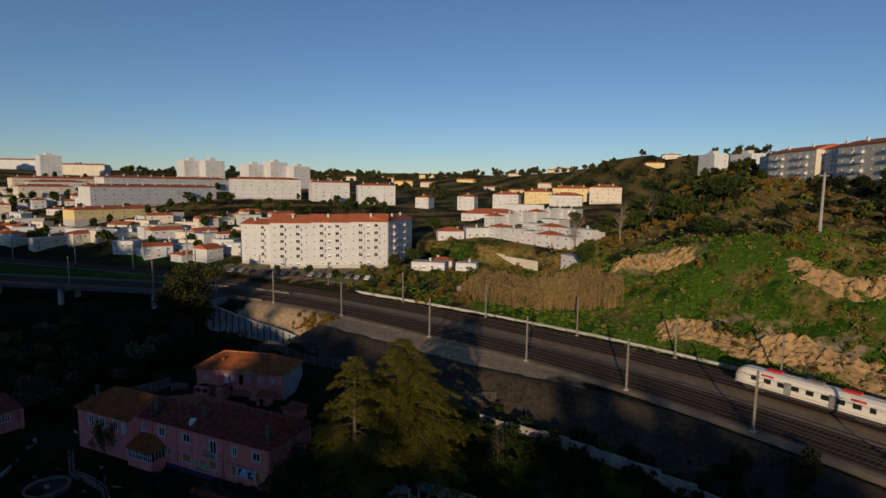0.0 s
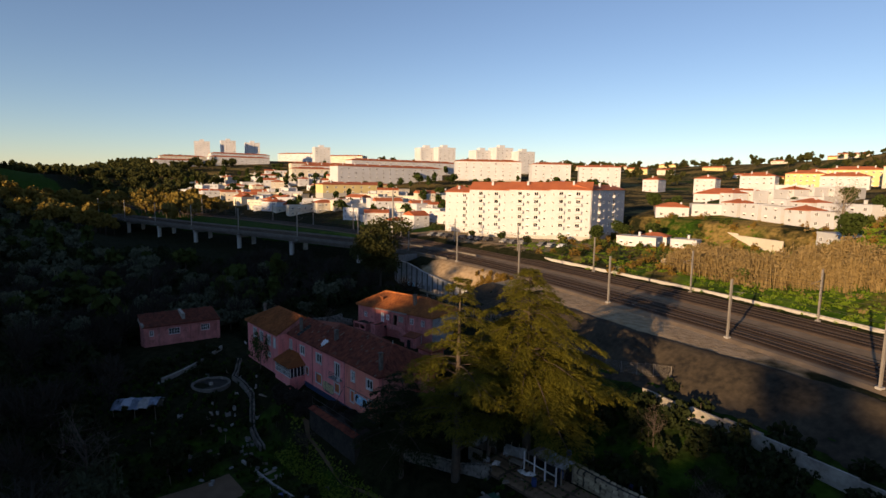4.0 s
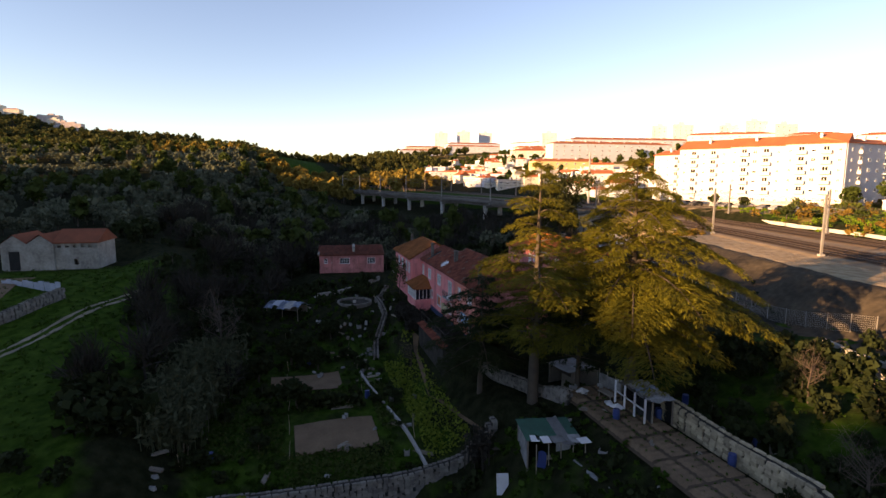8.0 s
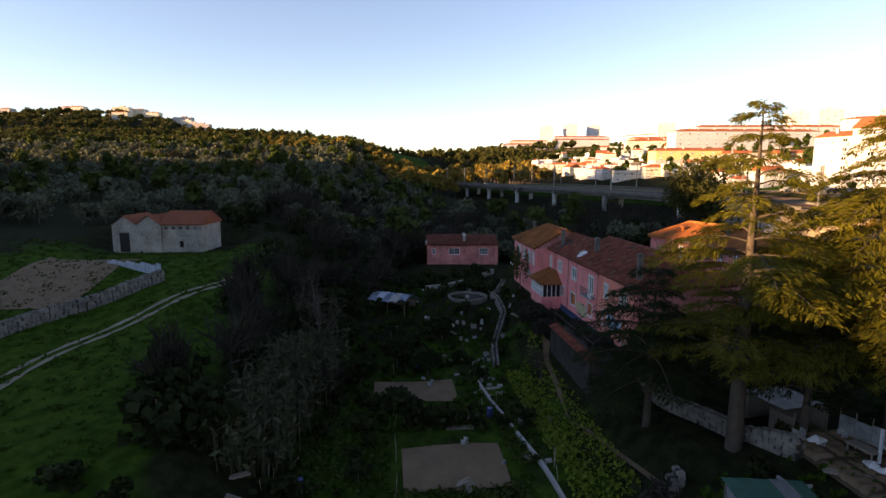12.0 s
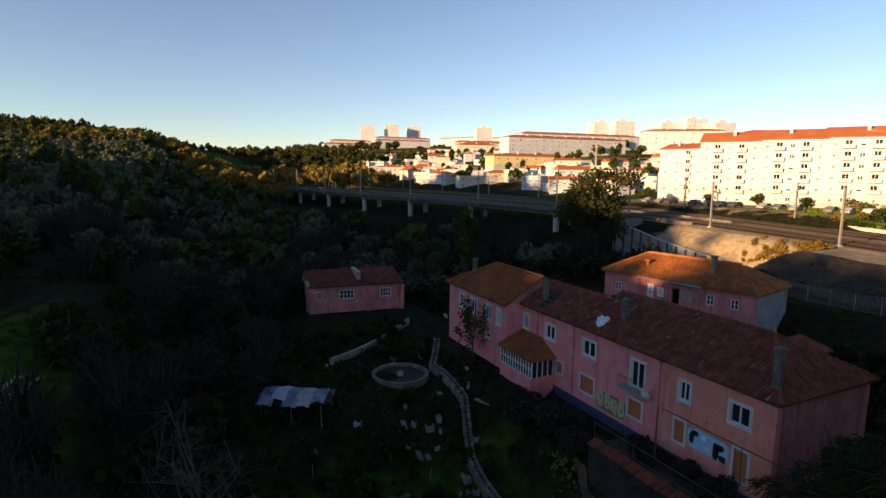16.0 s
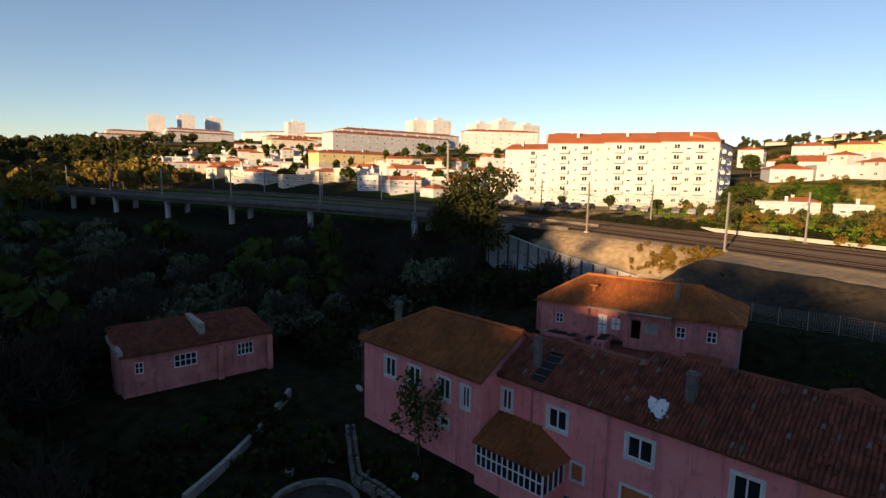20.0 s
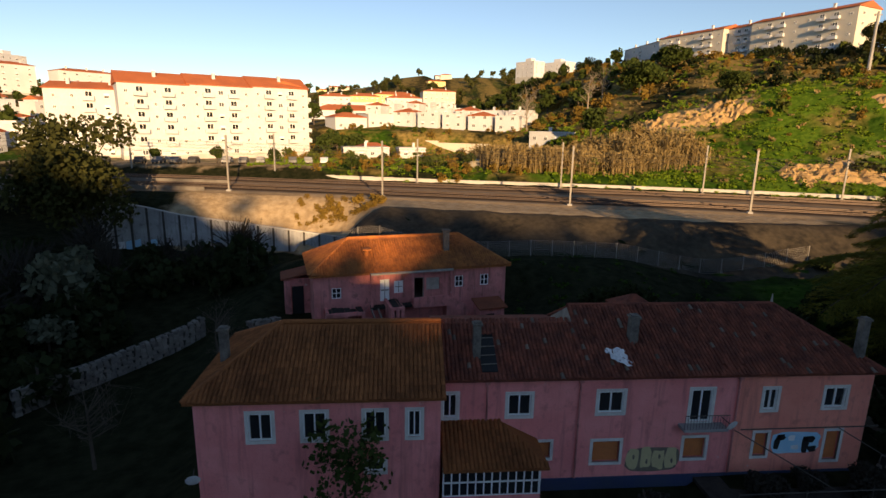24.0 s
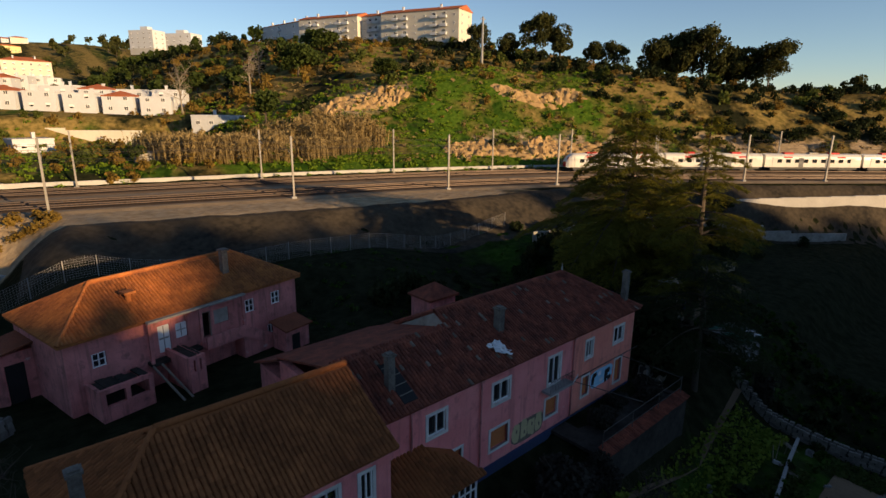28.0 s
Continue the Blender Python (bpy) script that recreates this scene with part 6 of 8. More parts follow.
def round_tree(h, r, seed, leaf="leaf_green", bark="bark", n=1400, size=0.3, flat=0.8, name="tree"):
    """Trunk and crown meshes of a broad-leaved tree."""
    rs = np.random.default_rng(seed)
    t = Shape()
    limbs(t, rs, (0, 0, -0.6), (0, 0, h - r * flat * 0.7), 0.03 * h + 0.06, 6, r * 0.7)
    c = crown_points(rs, n, r, flat, 9) + (0, 0, h - r * flat)
    return t.mesh("trunk", [bark], True), Shape().quads(leaf_quads(c, size, rs)).mesh("crown", [leaf])


def pine_tree(h, r, seed, n=1500, leaf="leaf_dark", size=0.32):
    """A tall bare-stemmed pine or eucalyptus with clumped crown."""
    rs = np.random.default_rng(seed)
    t = Shape()
    tips = limbs(t, rs, (0, 0, -0.6), (rs.uniform(-0.6, 0.6), rs.uniform(-0.6, 0.6), h * 0.9), 0.022 * h, 20, r * 0.75)
    c = []
    for q in tips + [np.array((0, 0, h * 0.92))]:
        k = n // (len(tips) + 1)
        d = rs.normal(size=(k, 3))
        d /= np.linalg.norm(d, axis=1)[:, None]
        c.append(q + d * rs.uniform(0.35, 1.0, (k, 1)) * r * 0.40 * (1, 1, 0.8))
    return t.mesh("trunk", ["bark"], True), Shape().quads(leaf_quads(np.concatenate(c), size, rs)).mesh("crown", [leaf])


def bare_tree(h, seed, bark="bark_pale", wide=0.35):
    rs = np.random.default_rng(seed)
    t = Shape()
    limbs(t, rs, (0, 0, -0.5), (0, 0, h * 0.8), 0.018 * h + 0.05, 14, h * wide, twigs=9)
    return t.mesh("branch_crown", [bark])


def cedar_meshes(h, r, seed, start=0.12, dense=1.0, droop=0.25, leaf="leaf_cedar", tier=1.6):
    """A cedar: tapered stem, separate tiers of long boughs, each a flat drooping fan of needle sprays."""
    rs = np.random.default_rng(seed)
    t = Shape()
    lean = np.array((rs.uniform(-0.4, 0.4), rs.uniform(-0.4, 0.4), 0))
    t.rod((0, 0, -1.0), lean * 0.5 + (0, 0, h * 0.5), 0.024 * h, 0.015 * h, 9).rod(lean * 0.5 + (0, 0, h * 0.5), lean + (0, 0, h), 0.015 * h, 0.02, 7)
    pts, dirs = [], []
    z = start * h
    while z < h * 0.99:
        f = (z / h - start) / (1 - start)
        reach = r * (1 - f) ** 0.75 * (0.62 + 0.38 * min(1, f * 4)) + 0.3
        k = max(3, int(5.4 * dense * (1 - 0.35 * f)))
        a0 = rs.uniform(0, math.tau)
        for i in range(k):
            a = a0 + i * math.tau / k + rs.uniform(-0.4, 0.4)
            ln = reach * rs.choice((0.55, 0.8, 1.0, 1.18)) * rs.uniform(0.9, 1.08)
            d = np.array((math.cos(a), math.sin(a), 0))
            side = np.cross(d, (0, 0, 1))
            p0 = lean * (z / h) + (0, 0, z + rs.uniform(-0.35, 0.35))
            rise = 0.10 + 0.55 * f
            steps = max(3, int(ln / 0.4))
            prev = p0
            for s in range(1, steps + 1):
                g = s / steps
                q = p0 + d * ln * g + (0, 0, ln * (rise * g - (rise + droop) * g * g))
                if s % 2 == 0 or s == steps:
                    t.rod(prev, q, 0.05 * (1.1 - g) * ln / 3 + 0.012, n=4)
                    prev = q
                if g < 0.22 and f < 0.7:
                    continue
                # side branchlets left and right, sagging at the tips
                wd = (0.33 * ln * math.sin(math.pi * min(1.0, 0.15 + g * 0.8)) + 0.18) * rs.uniform(0.6, 1.15)
                for sg in (-1, 1):
                    m = max(3, int(wd * 3.4 * (0.8 + 0.2 * dense)))
                    o = np.linspace(0.08, 1, m)
                    way = d * 0.62 + side * sg * 0.8
                    e = q + way * (o * wd)[:, None] + rs.normal(size=(m, 3)) * (0.08, 0.08, 0.05)
                    e[:, 2] -= (o * o) * wd * (0.16 + droop * 0.5)
                    pts.append(e)
                    dr = way - np.c_[np.zeros((m, 2)), 0.10 + 0.5 * o]
                    dirs.append(dr / np.linalg.norm(dr, axis=1)[:, None])
        z += tier * rs.uniform(0.75, 1.3) * (1 - 0.45 * f)
    c, d = np.concatenate(pts), np.concatenate(dirs)
    n = len(c)
    quads = []
    for rep in range(12):
        w_ = d + rs.normal(size=(n, 3)) * (0.30, 0.30, 0.16)
        w_ /= np.linalg.norm(w_, axis=1)[:, None]
        b = np.cross(w_, rs.normal(size=(n, 3)) * 0.45 + (0, 0, 1.0))
        b /= np.linalg.norm(b, axis=1)[:, None]
        ln, w = rs.uniform(0.25, 0.6, (n, 1)), rs.uniform(0.018, 0.042, (n, 1))
        cc = c + rs.normal(size=(n, 3)) * (0.13, 0.13, 0.05)
        quads.append(np.stack([cc - b * w * 0.5, cc + w_ * ln * 0.5 - b * w, cc + w_ * ln, cc + w_ * ln * 0.5 + b * w], 1))
    return t.mesh("trunk", ["bark"], True), Shape().quads(np.concatenate(quads)).mesh("crown", [leaf])


def plant(name, meshes, x, y, label, category, group="", s=1.0, turn=0.0, z=None, names=("trunk", "crown")):
    ob = thing(name, pose(x, y, lz(x, y) if z is None else z, 0, 0, turn), label, category, group)
    ob.scale = (s, s, s)
    for n, me in zip(names, meshes):
        part(n, me, None, ob)
    return ob


def build_near_trees():
    plant("cedar_tree", cedar_meshes(22.5, 12.0, 3, 0.27, 1.45, 0.24), -34.2, 65.3, "tall drooping cedar, top gilded by low sun", "tree", "cedars", z=1.4)
    plant("cedar_tree", cedar_meshes(25.0, 7.5, 8, 0.36, 1.1, 0.12), -36.8, 56.2, "slender cedar with bare lower trunk", "tree", "cedars", z=-1.6)
    plant("cedar_tree", cedar_meshes(14.0, 7.8, 12, 0.40, 1.2, 0.1, "leaf_dark"), -42.3, 52.8, "dark low cedar with flat tiers", "tree", "cedars", z=-1.8)
    plant("cedar_tree", cedar_meshes(13.0, 6.0, 15, 0.40, 1.0, 0.1, "leaf_dark"), -36.0, 60.5, "dark low cedar with flat tiers", "tree", "cedars", z=-0.6)
    # broad tree by the retaining wall
    plant("eucalyptus_tree", pine_tree(15.5, 8.6, 21, 9000, "leaf_pine", 0.26), -121.5, 105.0, "broad dark eucalyptus at the end of the viaduct", "tree", z=3.0)
    bushy = round_tree(6.8, 3.9, 22, "leaf_dark", n=5200, size=0.2, flat=0.9)
    plant("bay_tree", bushy, -46.4, 56.6, "dense dark evergreen against the end of the farmhouse", "tree", "dark evergreens", z=1.2)
    low = round_tree(3.0, 2.1, 23, "twig", n=2600, size=0.12, flat=0.8)
    for x, y, s, a in ((-68.2, 50.6, 1.0, 0), (-64.8, 51.2, 1.1, 90), (-61.8, 50.4, 0.8, 200)):
        plant("leafless_shrub", low, x, y, "dark tangled shrub below the pink wall", "shrub", "yard shrubs", s, a)
    for x, y, s, a in ((-57.6, 53.0, 0.62, 40), (-54.6, 53.6, 0.5, 130), (-51.6, 52.7, 0.7, 250)):
        plant("leafless_shrub", low, x, y, "dark tangled shrub overgrowing the terrace", "shrub", "yard shrubs", s, a, z=2.1)
    # stem climbing the wing
    sh = Shape()
    rs = np.random.default_rng(5)
    tips = limbs(sh, rs, (0, 0, 0), (0.3, 0.3, 4.3), 0.09, 10, 1.5, twigs=4)
    c = np.concatenate([t + rs.normal(size=(80, 3)) * (0.35, 0.25, 0.75) for t in tips])
    plant("fig_shrub", (sh.mesh("branch_crown", ["bark"]), Shape().quads(leaf_quads(c, 0.12, rs)).mesh("leaves", ["leaf_green"])), -80.6, 52.4, "leggy green shrub growing against the pink wall", "shrub", names=("branch_crown", "leaves"), z=2.0)


build_near_trees()


def scatter(name, label, spots, meshes, rs, lo=0.7, hi=1.3, lift=0.0):
    """Many far plants as one object: the crowns and stems of a few patterns, repeated."""
    packs = []
    for me in meshes:
        v = np.empty(len(me.vertices) * 3)
        me.vertices.foreach_get("co", v)
        f = np.full((len(me.polygons), 4), -1)
        for i, p in enumerate(me.polygons):
            k = list(p.vertices)
            f[i] = k if len(k) == 4 else (*k, k[2])
        mi = np.empty(len(me.polygons), int)
        me.polygons.foreach_get("material_index", mi)
        packs.append((v.reshape(-1, 3), f, mi))
    sh = Shape()
    zs = land(np.array([p[0] for p in spots]), np.array([p[1] for p in spots]))
    for (x, y), z in zip(spots, zs):
        v, f, mi = packs[rs.integers(len(packs))]
        a, s = rs.uniform(0, math.tau), rs.uniform(lo, hi)
        c, n = math.cos(a) * s, math.sin(a) * s
        w = np.c_[v[:, 0] * c - v[:, 1] * n + x, v[:, 0] * n + v[:, 1] * c + y, v[:, 2] * s * rs.uniform(0.85, 1.2) + z + lift]
        sh.arrays(w, f, 0)
        sh.m[-1] = mi
    names = [m.name for m in meshes[0].materials]
    return tagged(part(name, sh, names), label, "trees", "", "stuff")


def wood_mesh(h, r, seed, leaf, n=150, size=0.75, bark="bark"):
    """A light far tree, stem and crown in one."""
    rs = np.random.default_rng(seed)
    sh = Shape()
    sh.rod((0, 0, -0.8), (0, 0, h * 0.7), 0.03 * h, 0.015 * h, 5, 0)
    c = crown_points(rs, n, r, 0.85, 6) + (0, 0, h - r * 0.8)
    sh.quads(leaf_quads(c, size, rs), 1)
    return sh.mesh("tree", [bark, leaf])


def stalk_mesh(h, seed, leaf, n=30, wide=0.8):
    """A clump of upright canes."""
    rs = np.random.default_rng(seed)
    sh = Shape()
    p = np.c_[rs.normal(size=(n, 2)) * wide, np.zeros(n)]
    q = p + np.c_[rs.normal(size=(n, 2)) * 0.25 * h * 0.3, rs.uniform(0.6, 1.1, n) * h]
    b = np.c_[rs.normal(size=(n, 2)), np.zeros(n)] * 0.045
    sh.quads(np.stack([p - b, p + b, q + b * 0.5, q - b * 0.5], 1))
    for f in (0.45, 0.65, 0.8, 0.95):
        sh.quads(leaf_quads(p + (q - p) * f + rs.normal(size=p.shape) * 0.12, 0.11, rs, 0.2, 3.2))
    return sh.mesh("cane", [leaf])


def twig_mesh(h, r, seed):
    """A leafless grey-brown thicket tree, far: stem and fine twig haze."""
    rs = np.random.default_rng(seed)
    sh = Shape()
    limbs(sh, rs, (0, 0, -0.5), (0, 0, h * 0.6), 0.02 * h, 6, r * 0.7)
    c = crown_points(rs, 190, r, 1.0, 7) + (0, 0, h - r)
    d = c - (0, 0, h * 0.3)
    d /= np.linalg.norm(d, axis=1)[:, None]
    d = d + rs.normal(size=d.shape) * 0.35
    b = np.cross(d, rs.normal(size=d.shape)) * 0.035
    sh.quads(np.stack([c - d * 0.7 - b, c - d * 0.7 + b, c + d * 0.6 + b * 0.3, c + d * 0.6 - b * 0.3], 1))
    return sh.mesh("thicket", ["twig"])


def spots_in(rs, n, x0, x1, y0, y1, ok=None):
    out = []
    for _ in range(n):
        x, y = rs.uniform(x0, x1), rs.uniform(y0, y1)
        if ok is None or ok(x, y):
            out.append((x, y))
    return out


def build_woods():
    rs = np.random.default_rng(31)
    olive = [wood_mesh(5.0, 2.8, k, "leaf_olive", 90, 0.6) for k in (1, 2, 3)]
    olive_near = [wood_mesh(5.0, 2.8, k, "leaf_olive", 420, 0.26) for k in (1, 2, 3)]
    green = [wood_mesh(7.0, 3.2, k, "leaf_green", 130, 0.7) for k in (4, 5, 6)]
    dark = [wood_mesh(8.0, 4.0, k, "leaf_pine", 80, 0.95) for k in (7, 8, 9)]
    # Trees with sunlight painted into their leaves.
    gold = [wood_mesh(8.0, 3.2, k, "leaf_sun_gold", 200, 0.6) for k in (10, 11)]
    bush = [wood_mesh(2.0, 1.5, k, "leaf_bush", 120, 0.24) for k in (12, 13, 14)]
    brush = [wood_mesh(1.8, 1.4, k, "leaf_brush", 110, 0.2) for k in (15, 16)]
    thicket = [twig_mesh(6.0, 2.6, k) for k in (17, 18, 19)]
    hills = lambda x, y: across(x, y) < -34 and not (x > -112 and y > -16 and y < 62) and not (-125 < x < -88 and -22 < y < 12)
    scatter("olive_wood", "grey-green olive trees covering the western slope", spots_in(rs, 1250, -420, -165, -230, 95, hills), olive, rs)
    scatter("near_olives", "grey-green olive trees at the foot of the slope", spots_in(rs, 260, -165, -108, -120, 95, hills), olive_near, rs)
    scatter("green_wood", "mixed green trees on the western slope", spots_in(rs, 420, -520, -120, -230, 90, hills), green, rs)
    scatter("pine_wood", "tall dark pines along the western skyline", spots_in(rs, 1900, -650, -440, -330, 175, lambda x, y: across(x, y) < -8 or y > far_y(x) + 6), dark, rs, 0.6, 1.25)
    scatter("west_wood", "woods on the rise beyond the viaduct", spots_in(rs, 420, -900, -600, 10, 250, lambda x, y: rs.random() < 0.9), dark, rs, 0.8, 1.5)
    scatter("sunlit_wood", "trees beyond the viaduct, low sunlight put into their golden leaves", spots_in(rs, 420, -470, -285, 20, 130, lambda x, y: -42 < across(x, y) < -7 or (8 < across(x, y) and y < far_y(x) - 7) or 7 < y - far_y(x) < 16), gold, rs, 0.7, 1.5)
    scatter("thicket", "leafless grey-brown thicket along the stream", spots_in(rs, 420, -180, -46, 8, 100, lambda x, y: (abs(y - (19 + 0.16 * (-45 - x))) < 7 and x > -112) or (x < -112 and across(x, y) < -10) or (-112 < x < -92 and y > 86 and across(x, y) < -14)), thicket, rs, 0.7, 1.4)
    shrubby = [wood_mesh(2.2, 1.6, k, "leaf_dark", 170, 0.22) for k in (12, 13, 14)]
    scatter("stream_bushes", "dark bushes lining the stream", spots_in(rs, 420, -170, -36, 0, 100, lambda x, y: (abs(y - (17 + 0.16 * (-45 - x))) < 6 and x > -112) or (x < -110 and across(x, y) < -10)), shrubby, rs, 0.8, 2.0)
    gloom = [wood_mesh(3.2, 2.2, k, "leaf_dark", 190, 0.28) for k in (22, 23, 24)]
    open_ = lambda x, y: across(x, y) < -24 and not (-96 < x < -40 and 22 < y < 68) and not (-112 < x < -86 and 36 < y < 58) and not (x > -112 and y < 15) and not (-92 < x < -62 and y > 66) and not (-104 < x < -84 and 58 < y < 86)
    # Scrub this dark stands in for shade on the valley floor.
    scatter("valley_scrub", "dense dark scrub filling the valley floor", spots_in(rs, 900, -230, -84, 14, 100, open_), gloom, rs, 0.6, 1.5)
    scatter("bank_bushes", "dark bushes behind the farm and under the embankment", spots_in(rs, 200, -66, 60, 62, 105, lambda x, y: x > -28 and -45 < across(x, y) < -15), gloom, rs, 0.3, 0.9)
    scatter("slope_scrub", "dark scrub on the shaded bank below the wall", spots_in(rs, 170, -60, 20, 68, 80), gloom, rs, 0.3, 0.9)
    hill = lambda x, y: y - far_y(x) > 9 and x > -52
    # Hill tufts carry painted sunlight in their leaf colour.
    tuft = [wood_mesh(0.7, 0.8, k, "grass_sunlit", 26, 0.17) for k in (25, 26)]
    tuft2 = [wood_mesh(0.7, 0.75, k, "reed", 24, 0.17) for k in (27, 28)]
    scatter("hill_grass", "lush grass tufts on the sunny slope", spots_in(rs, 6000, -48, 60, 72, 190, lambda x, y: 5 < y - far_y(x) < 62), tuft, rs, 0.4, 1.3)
    scatter("hill_dry_grass", "dry straw-coloured tufts on the slope", spots_in(rs, 2400, -48, 150, 50, 230, lambda x, y: y - far_y(x) > 8), tuft2, rs, 0.4, 1.4)
    scatter("hill_scrub", "dark green scrub on the upper hillside", spots_in(rs, 1200, -30, 180, 20, 235, lambda x, y: y - far_y(x) > 14 and (x > 38 or (y - far_y(x) > 48 and rs.random() < 0.15))), gloom, rs, 0.4, 1.3)
    scatter("bench_brush", "golden brush on the gravel bank", spots_in(rs, 420, -99, -80, 105, 122, lambda x, y: -9.5 < across(x, y) < -5.4 and rs.random() < float(ss(-99, -86, x))), brush, rs, 0.3, 0.75)
    scatter("hill_bushes", "scattered green bushes on the sunny hillside", spots_in(rs, 300, -50, 160, 70, 235, lambda x, y: hill(x, y) and rs.random() < 0.15 + 0.75 * float(ss(10, 60, x))), bush, rs, 0.7, 1.9)
    scatter("hill_brush", "dry golden brush on the sunny hillside", spots_in(rs, 800, -50, 160, 70, 235, lambda x, y: hill(x, y) and rs.random() < 0.25 + 0.7 * float(ss(-5, 40, x))), brush, rs, 0.4, 1.2)
    plots = lambda x, y: 5 < y - far_y(x) and not (-82 < x < -44 and y > 203 - (x + 44) * 0.6)
    scatter("allotment_brush", "dry brush and weeds among the allotments", spots_in(rs, 200, -108, -20, 138, 225, plots), brush, rs, 0.4, 1.3)
    scatter("allotment_bushes", "green bushes among the allotments", spots_in(rs, 90, -108, -20, 138, 225, plots), bush, rs, 0.5, 1.5)
    scatter("allotment_grass", "rough grass along the foot of the line", spots_in(rs, 1500, -110, -20, 138, 215, plots), tuft, rs, 0.5, 1.3)
    scatter("town_trees", "dark green trees among the town houses", spots_in(rs, 240, -560, -165, 148, 360), green, rs, 0.6, 1.1)
    scatter("plateau_woods", "dark woods on the distant plateau", spots_in(rs, 1100, -700, 420, 430, 1150, lambda x, y: float(wave(x, y, 90, 6)) > -0.1), dark, rs, 0.8, 1.6)
    scatter("skyline_wood", "dark woods below the far hilltop town", spots_in(rs, 700, -900, -690, -640, -90), dark, rs, 0.8, 1.5)
    # Out-of-view trees, added to break up the ridge's shadow edge.
    scatter("ridge_trees", "unseen trees along the southern ridge, roughening its shadow edge", spots_in(rs, 260, -330, 260, -196, -176), bush, rs, 0.8, 2.2)
    # reeds
    tan = [stalk_mesh(4.2, k, "reed", 64, 1.0) for k in (1, 2, 3)]
    grn = [stalk_mesh(3.4, k, "reed_green", 70, 0.8) for k in (4, 5, 6)]
    scatter("reed_bed", "tall tan reeds at the foot of the hill", spots_in(rs, 520, -58, -14, 138, 182, lambda x, y: y - far_y(x) > 9 and abs(y - 150 - (x + 40) * 0.5 * -1) < 12), tan, rs, 0.8, 1.2)
    scatter("cane_brake", "grey-green cane along the field edge", spots_in(rs, 420, -66, -42, 16, 30, lambda x, y: abs(y - (22.3 + 0.12 * (-42 - x))) < 1.5), grn, rs, 0.8, 1.25)
    clear = lambda x, y: not (-49 < x < -36 and 33 < y < 43) and not (-62 < x < -55 and 31 < y < 40.5) and (x + 81.8) ** 2 + (y - 44.5) ** 2 > 12 and not (x > -62 and y > 45.5)
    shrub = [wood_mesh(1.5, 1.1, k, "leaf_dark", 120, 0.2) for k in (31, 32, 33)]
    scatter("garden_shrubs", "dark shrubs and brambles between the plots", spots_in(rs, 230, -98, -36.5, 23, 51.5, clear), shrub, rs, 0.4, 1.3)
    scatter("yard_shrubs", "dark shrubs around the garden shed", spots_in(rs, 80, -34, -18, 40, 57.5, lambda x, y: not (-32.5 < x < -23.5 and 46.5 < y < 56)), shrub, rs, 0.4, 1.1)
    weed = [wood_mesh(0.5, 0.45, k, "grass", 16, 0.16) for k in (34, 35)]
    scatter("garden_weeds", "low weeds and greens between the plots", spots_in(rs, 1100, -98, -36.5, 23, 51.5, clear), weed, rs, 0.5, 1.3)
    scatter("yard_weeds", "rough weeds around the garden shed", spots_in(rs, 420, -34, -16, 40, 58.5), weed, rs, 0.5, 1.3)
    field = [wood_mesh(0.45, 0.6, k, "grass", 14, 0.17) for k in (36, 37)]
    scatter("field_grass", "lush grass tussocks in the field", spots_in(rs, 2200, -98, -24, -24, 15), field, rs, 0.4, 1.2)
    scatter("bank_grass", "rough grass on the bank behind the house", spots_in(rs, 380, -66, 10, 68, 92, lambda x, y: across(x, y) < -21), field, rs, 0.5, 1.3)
    scatter("hilltop_scrub", "dark scrub over the brow of the hill", spots_in(rs, 140, -24, 130, 222, 430, lambda x, y: not (25 < x < 70 and 190 < y < 310)), gloom, rs, 0.7, 1.8)
    scatter("brow_brush", "golden brush on the brow of the hill", spots_in(rs, 320, -34, 40, 195, 330), brush, rs, 0.6, 1.6)
    scatter("brow_grass", "green grass on the brow of the hill", spots_in(rs, 700, -34, 40, 180, 300), tuft, rs, 0.6, 1.5)
    scatter("hilltop_trees", "leafy trees on the brow below the flats", spots_in(rs, 42, -30, 34, 215, 420) + spots_in(rs, 45, -10, 60, 395, 432), green, rs, 0.6, 1.1)
    # Crest trees brightened by leaf colour to look sunlit.
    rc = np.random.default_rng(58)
    scatter("crest_wood", "trees along the western crest, low sunlight put into their golden leaves", spots_in(rc, 150, -470, -375, -45, 55, lambda x, y: across(x, y) < -42), gold, rc, 0.6, 1.1)
    # trees along the top of the hill, one by one
    oak = [round_tree(11, 5.2, k, "leaf_pine", n=4200, size=0.25, flat=0.85) for k in (44, 45, 46)]
    tall = [pine_tree(11, 5.6, k, 4600, "leaf_pine", 0.25) for k in (41, 42, 43)]
    for x, y, s, k in ((58, 165, 1.0, 0), (64, 158, 1.35, 1), (70, 153, 1.3, 2), (80, 146, 1.0, 0), (84, 140, 0.9, 1), (88, 129, 1.5, 2), (93, 123, 1.6, 0), (97, 117, 1.65, 1), (100, 111, 1.6, 2), (104, 105, 1.6, 0), (107, 99, 1.4, 1), (98, 126, 1.5, 1), (108, 112, 1.5, 0), (50, 172, 0.9, 1), (136, 66, 0.9, 0), (143, 58, 1.0, 2), (150, 50, 1.0, 1), (128, 80, 0.7, 2)):
        plant("pine_tree", tall[k] if k == 1 else oak[k], x, y, "tall dark pine on the hilltop skyline", "tree", "hilltop pines", s * 0.86, x * 7, z=lz(x, y) - 0.8)
    umb = round_tree(8.5, 7.0, 50, "leaf_green", n=2600, size=0.34, flat=0.5)
    plant("umbrella_pine", umb, -1, 203, "broad green umbrella pine below the flats", "tree", s=1.3)
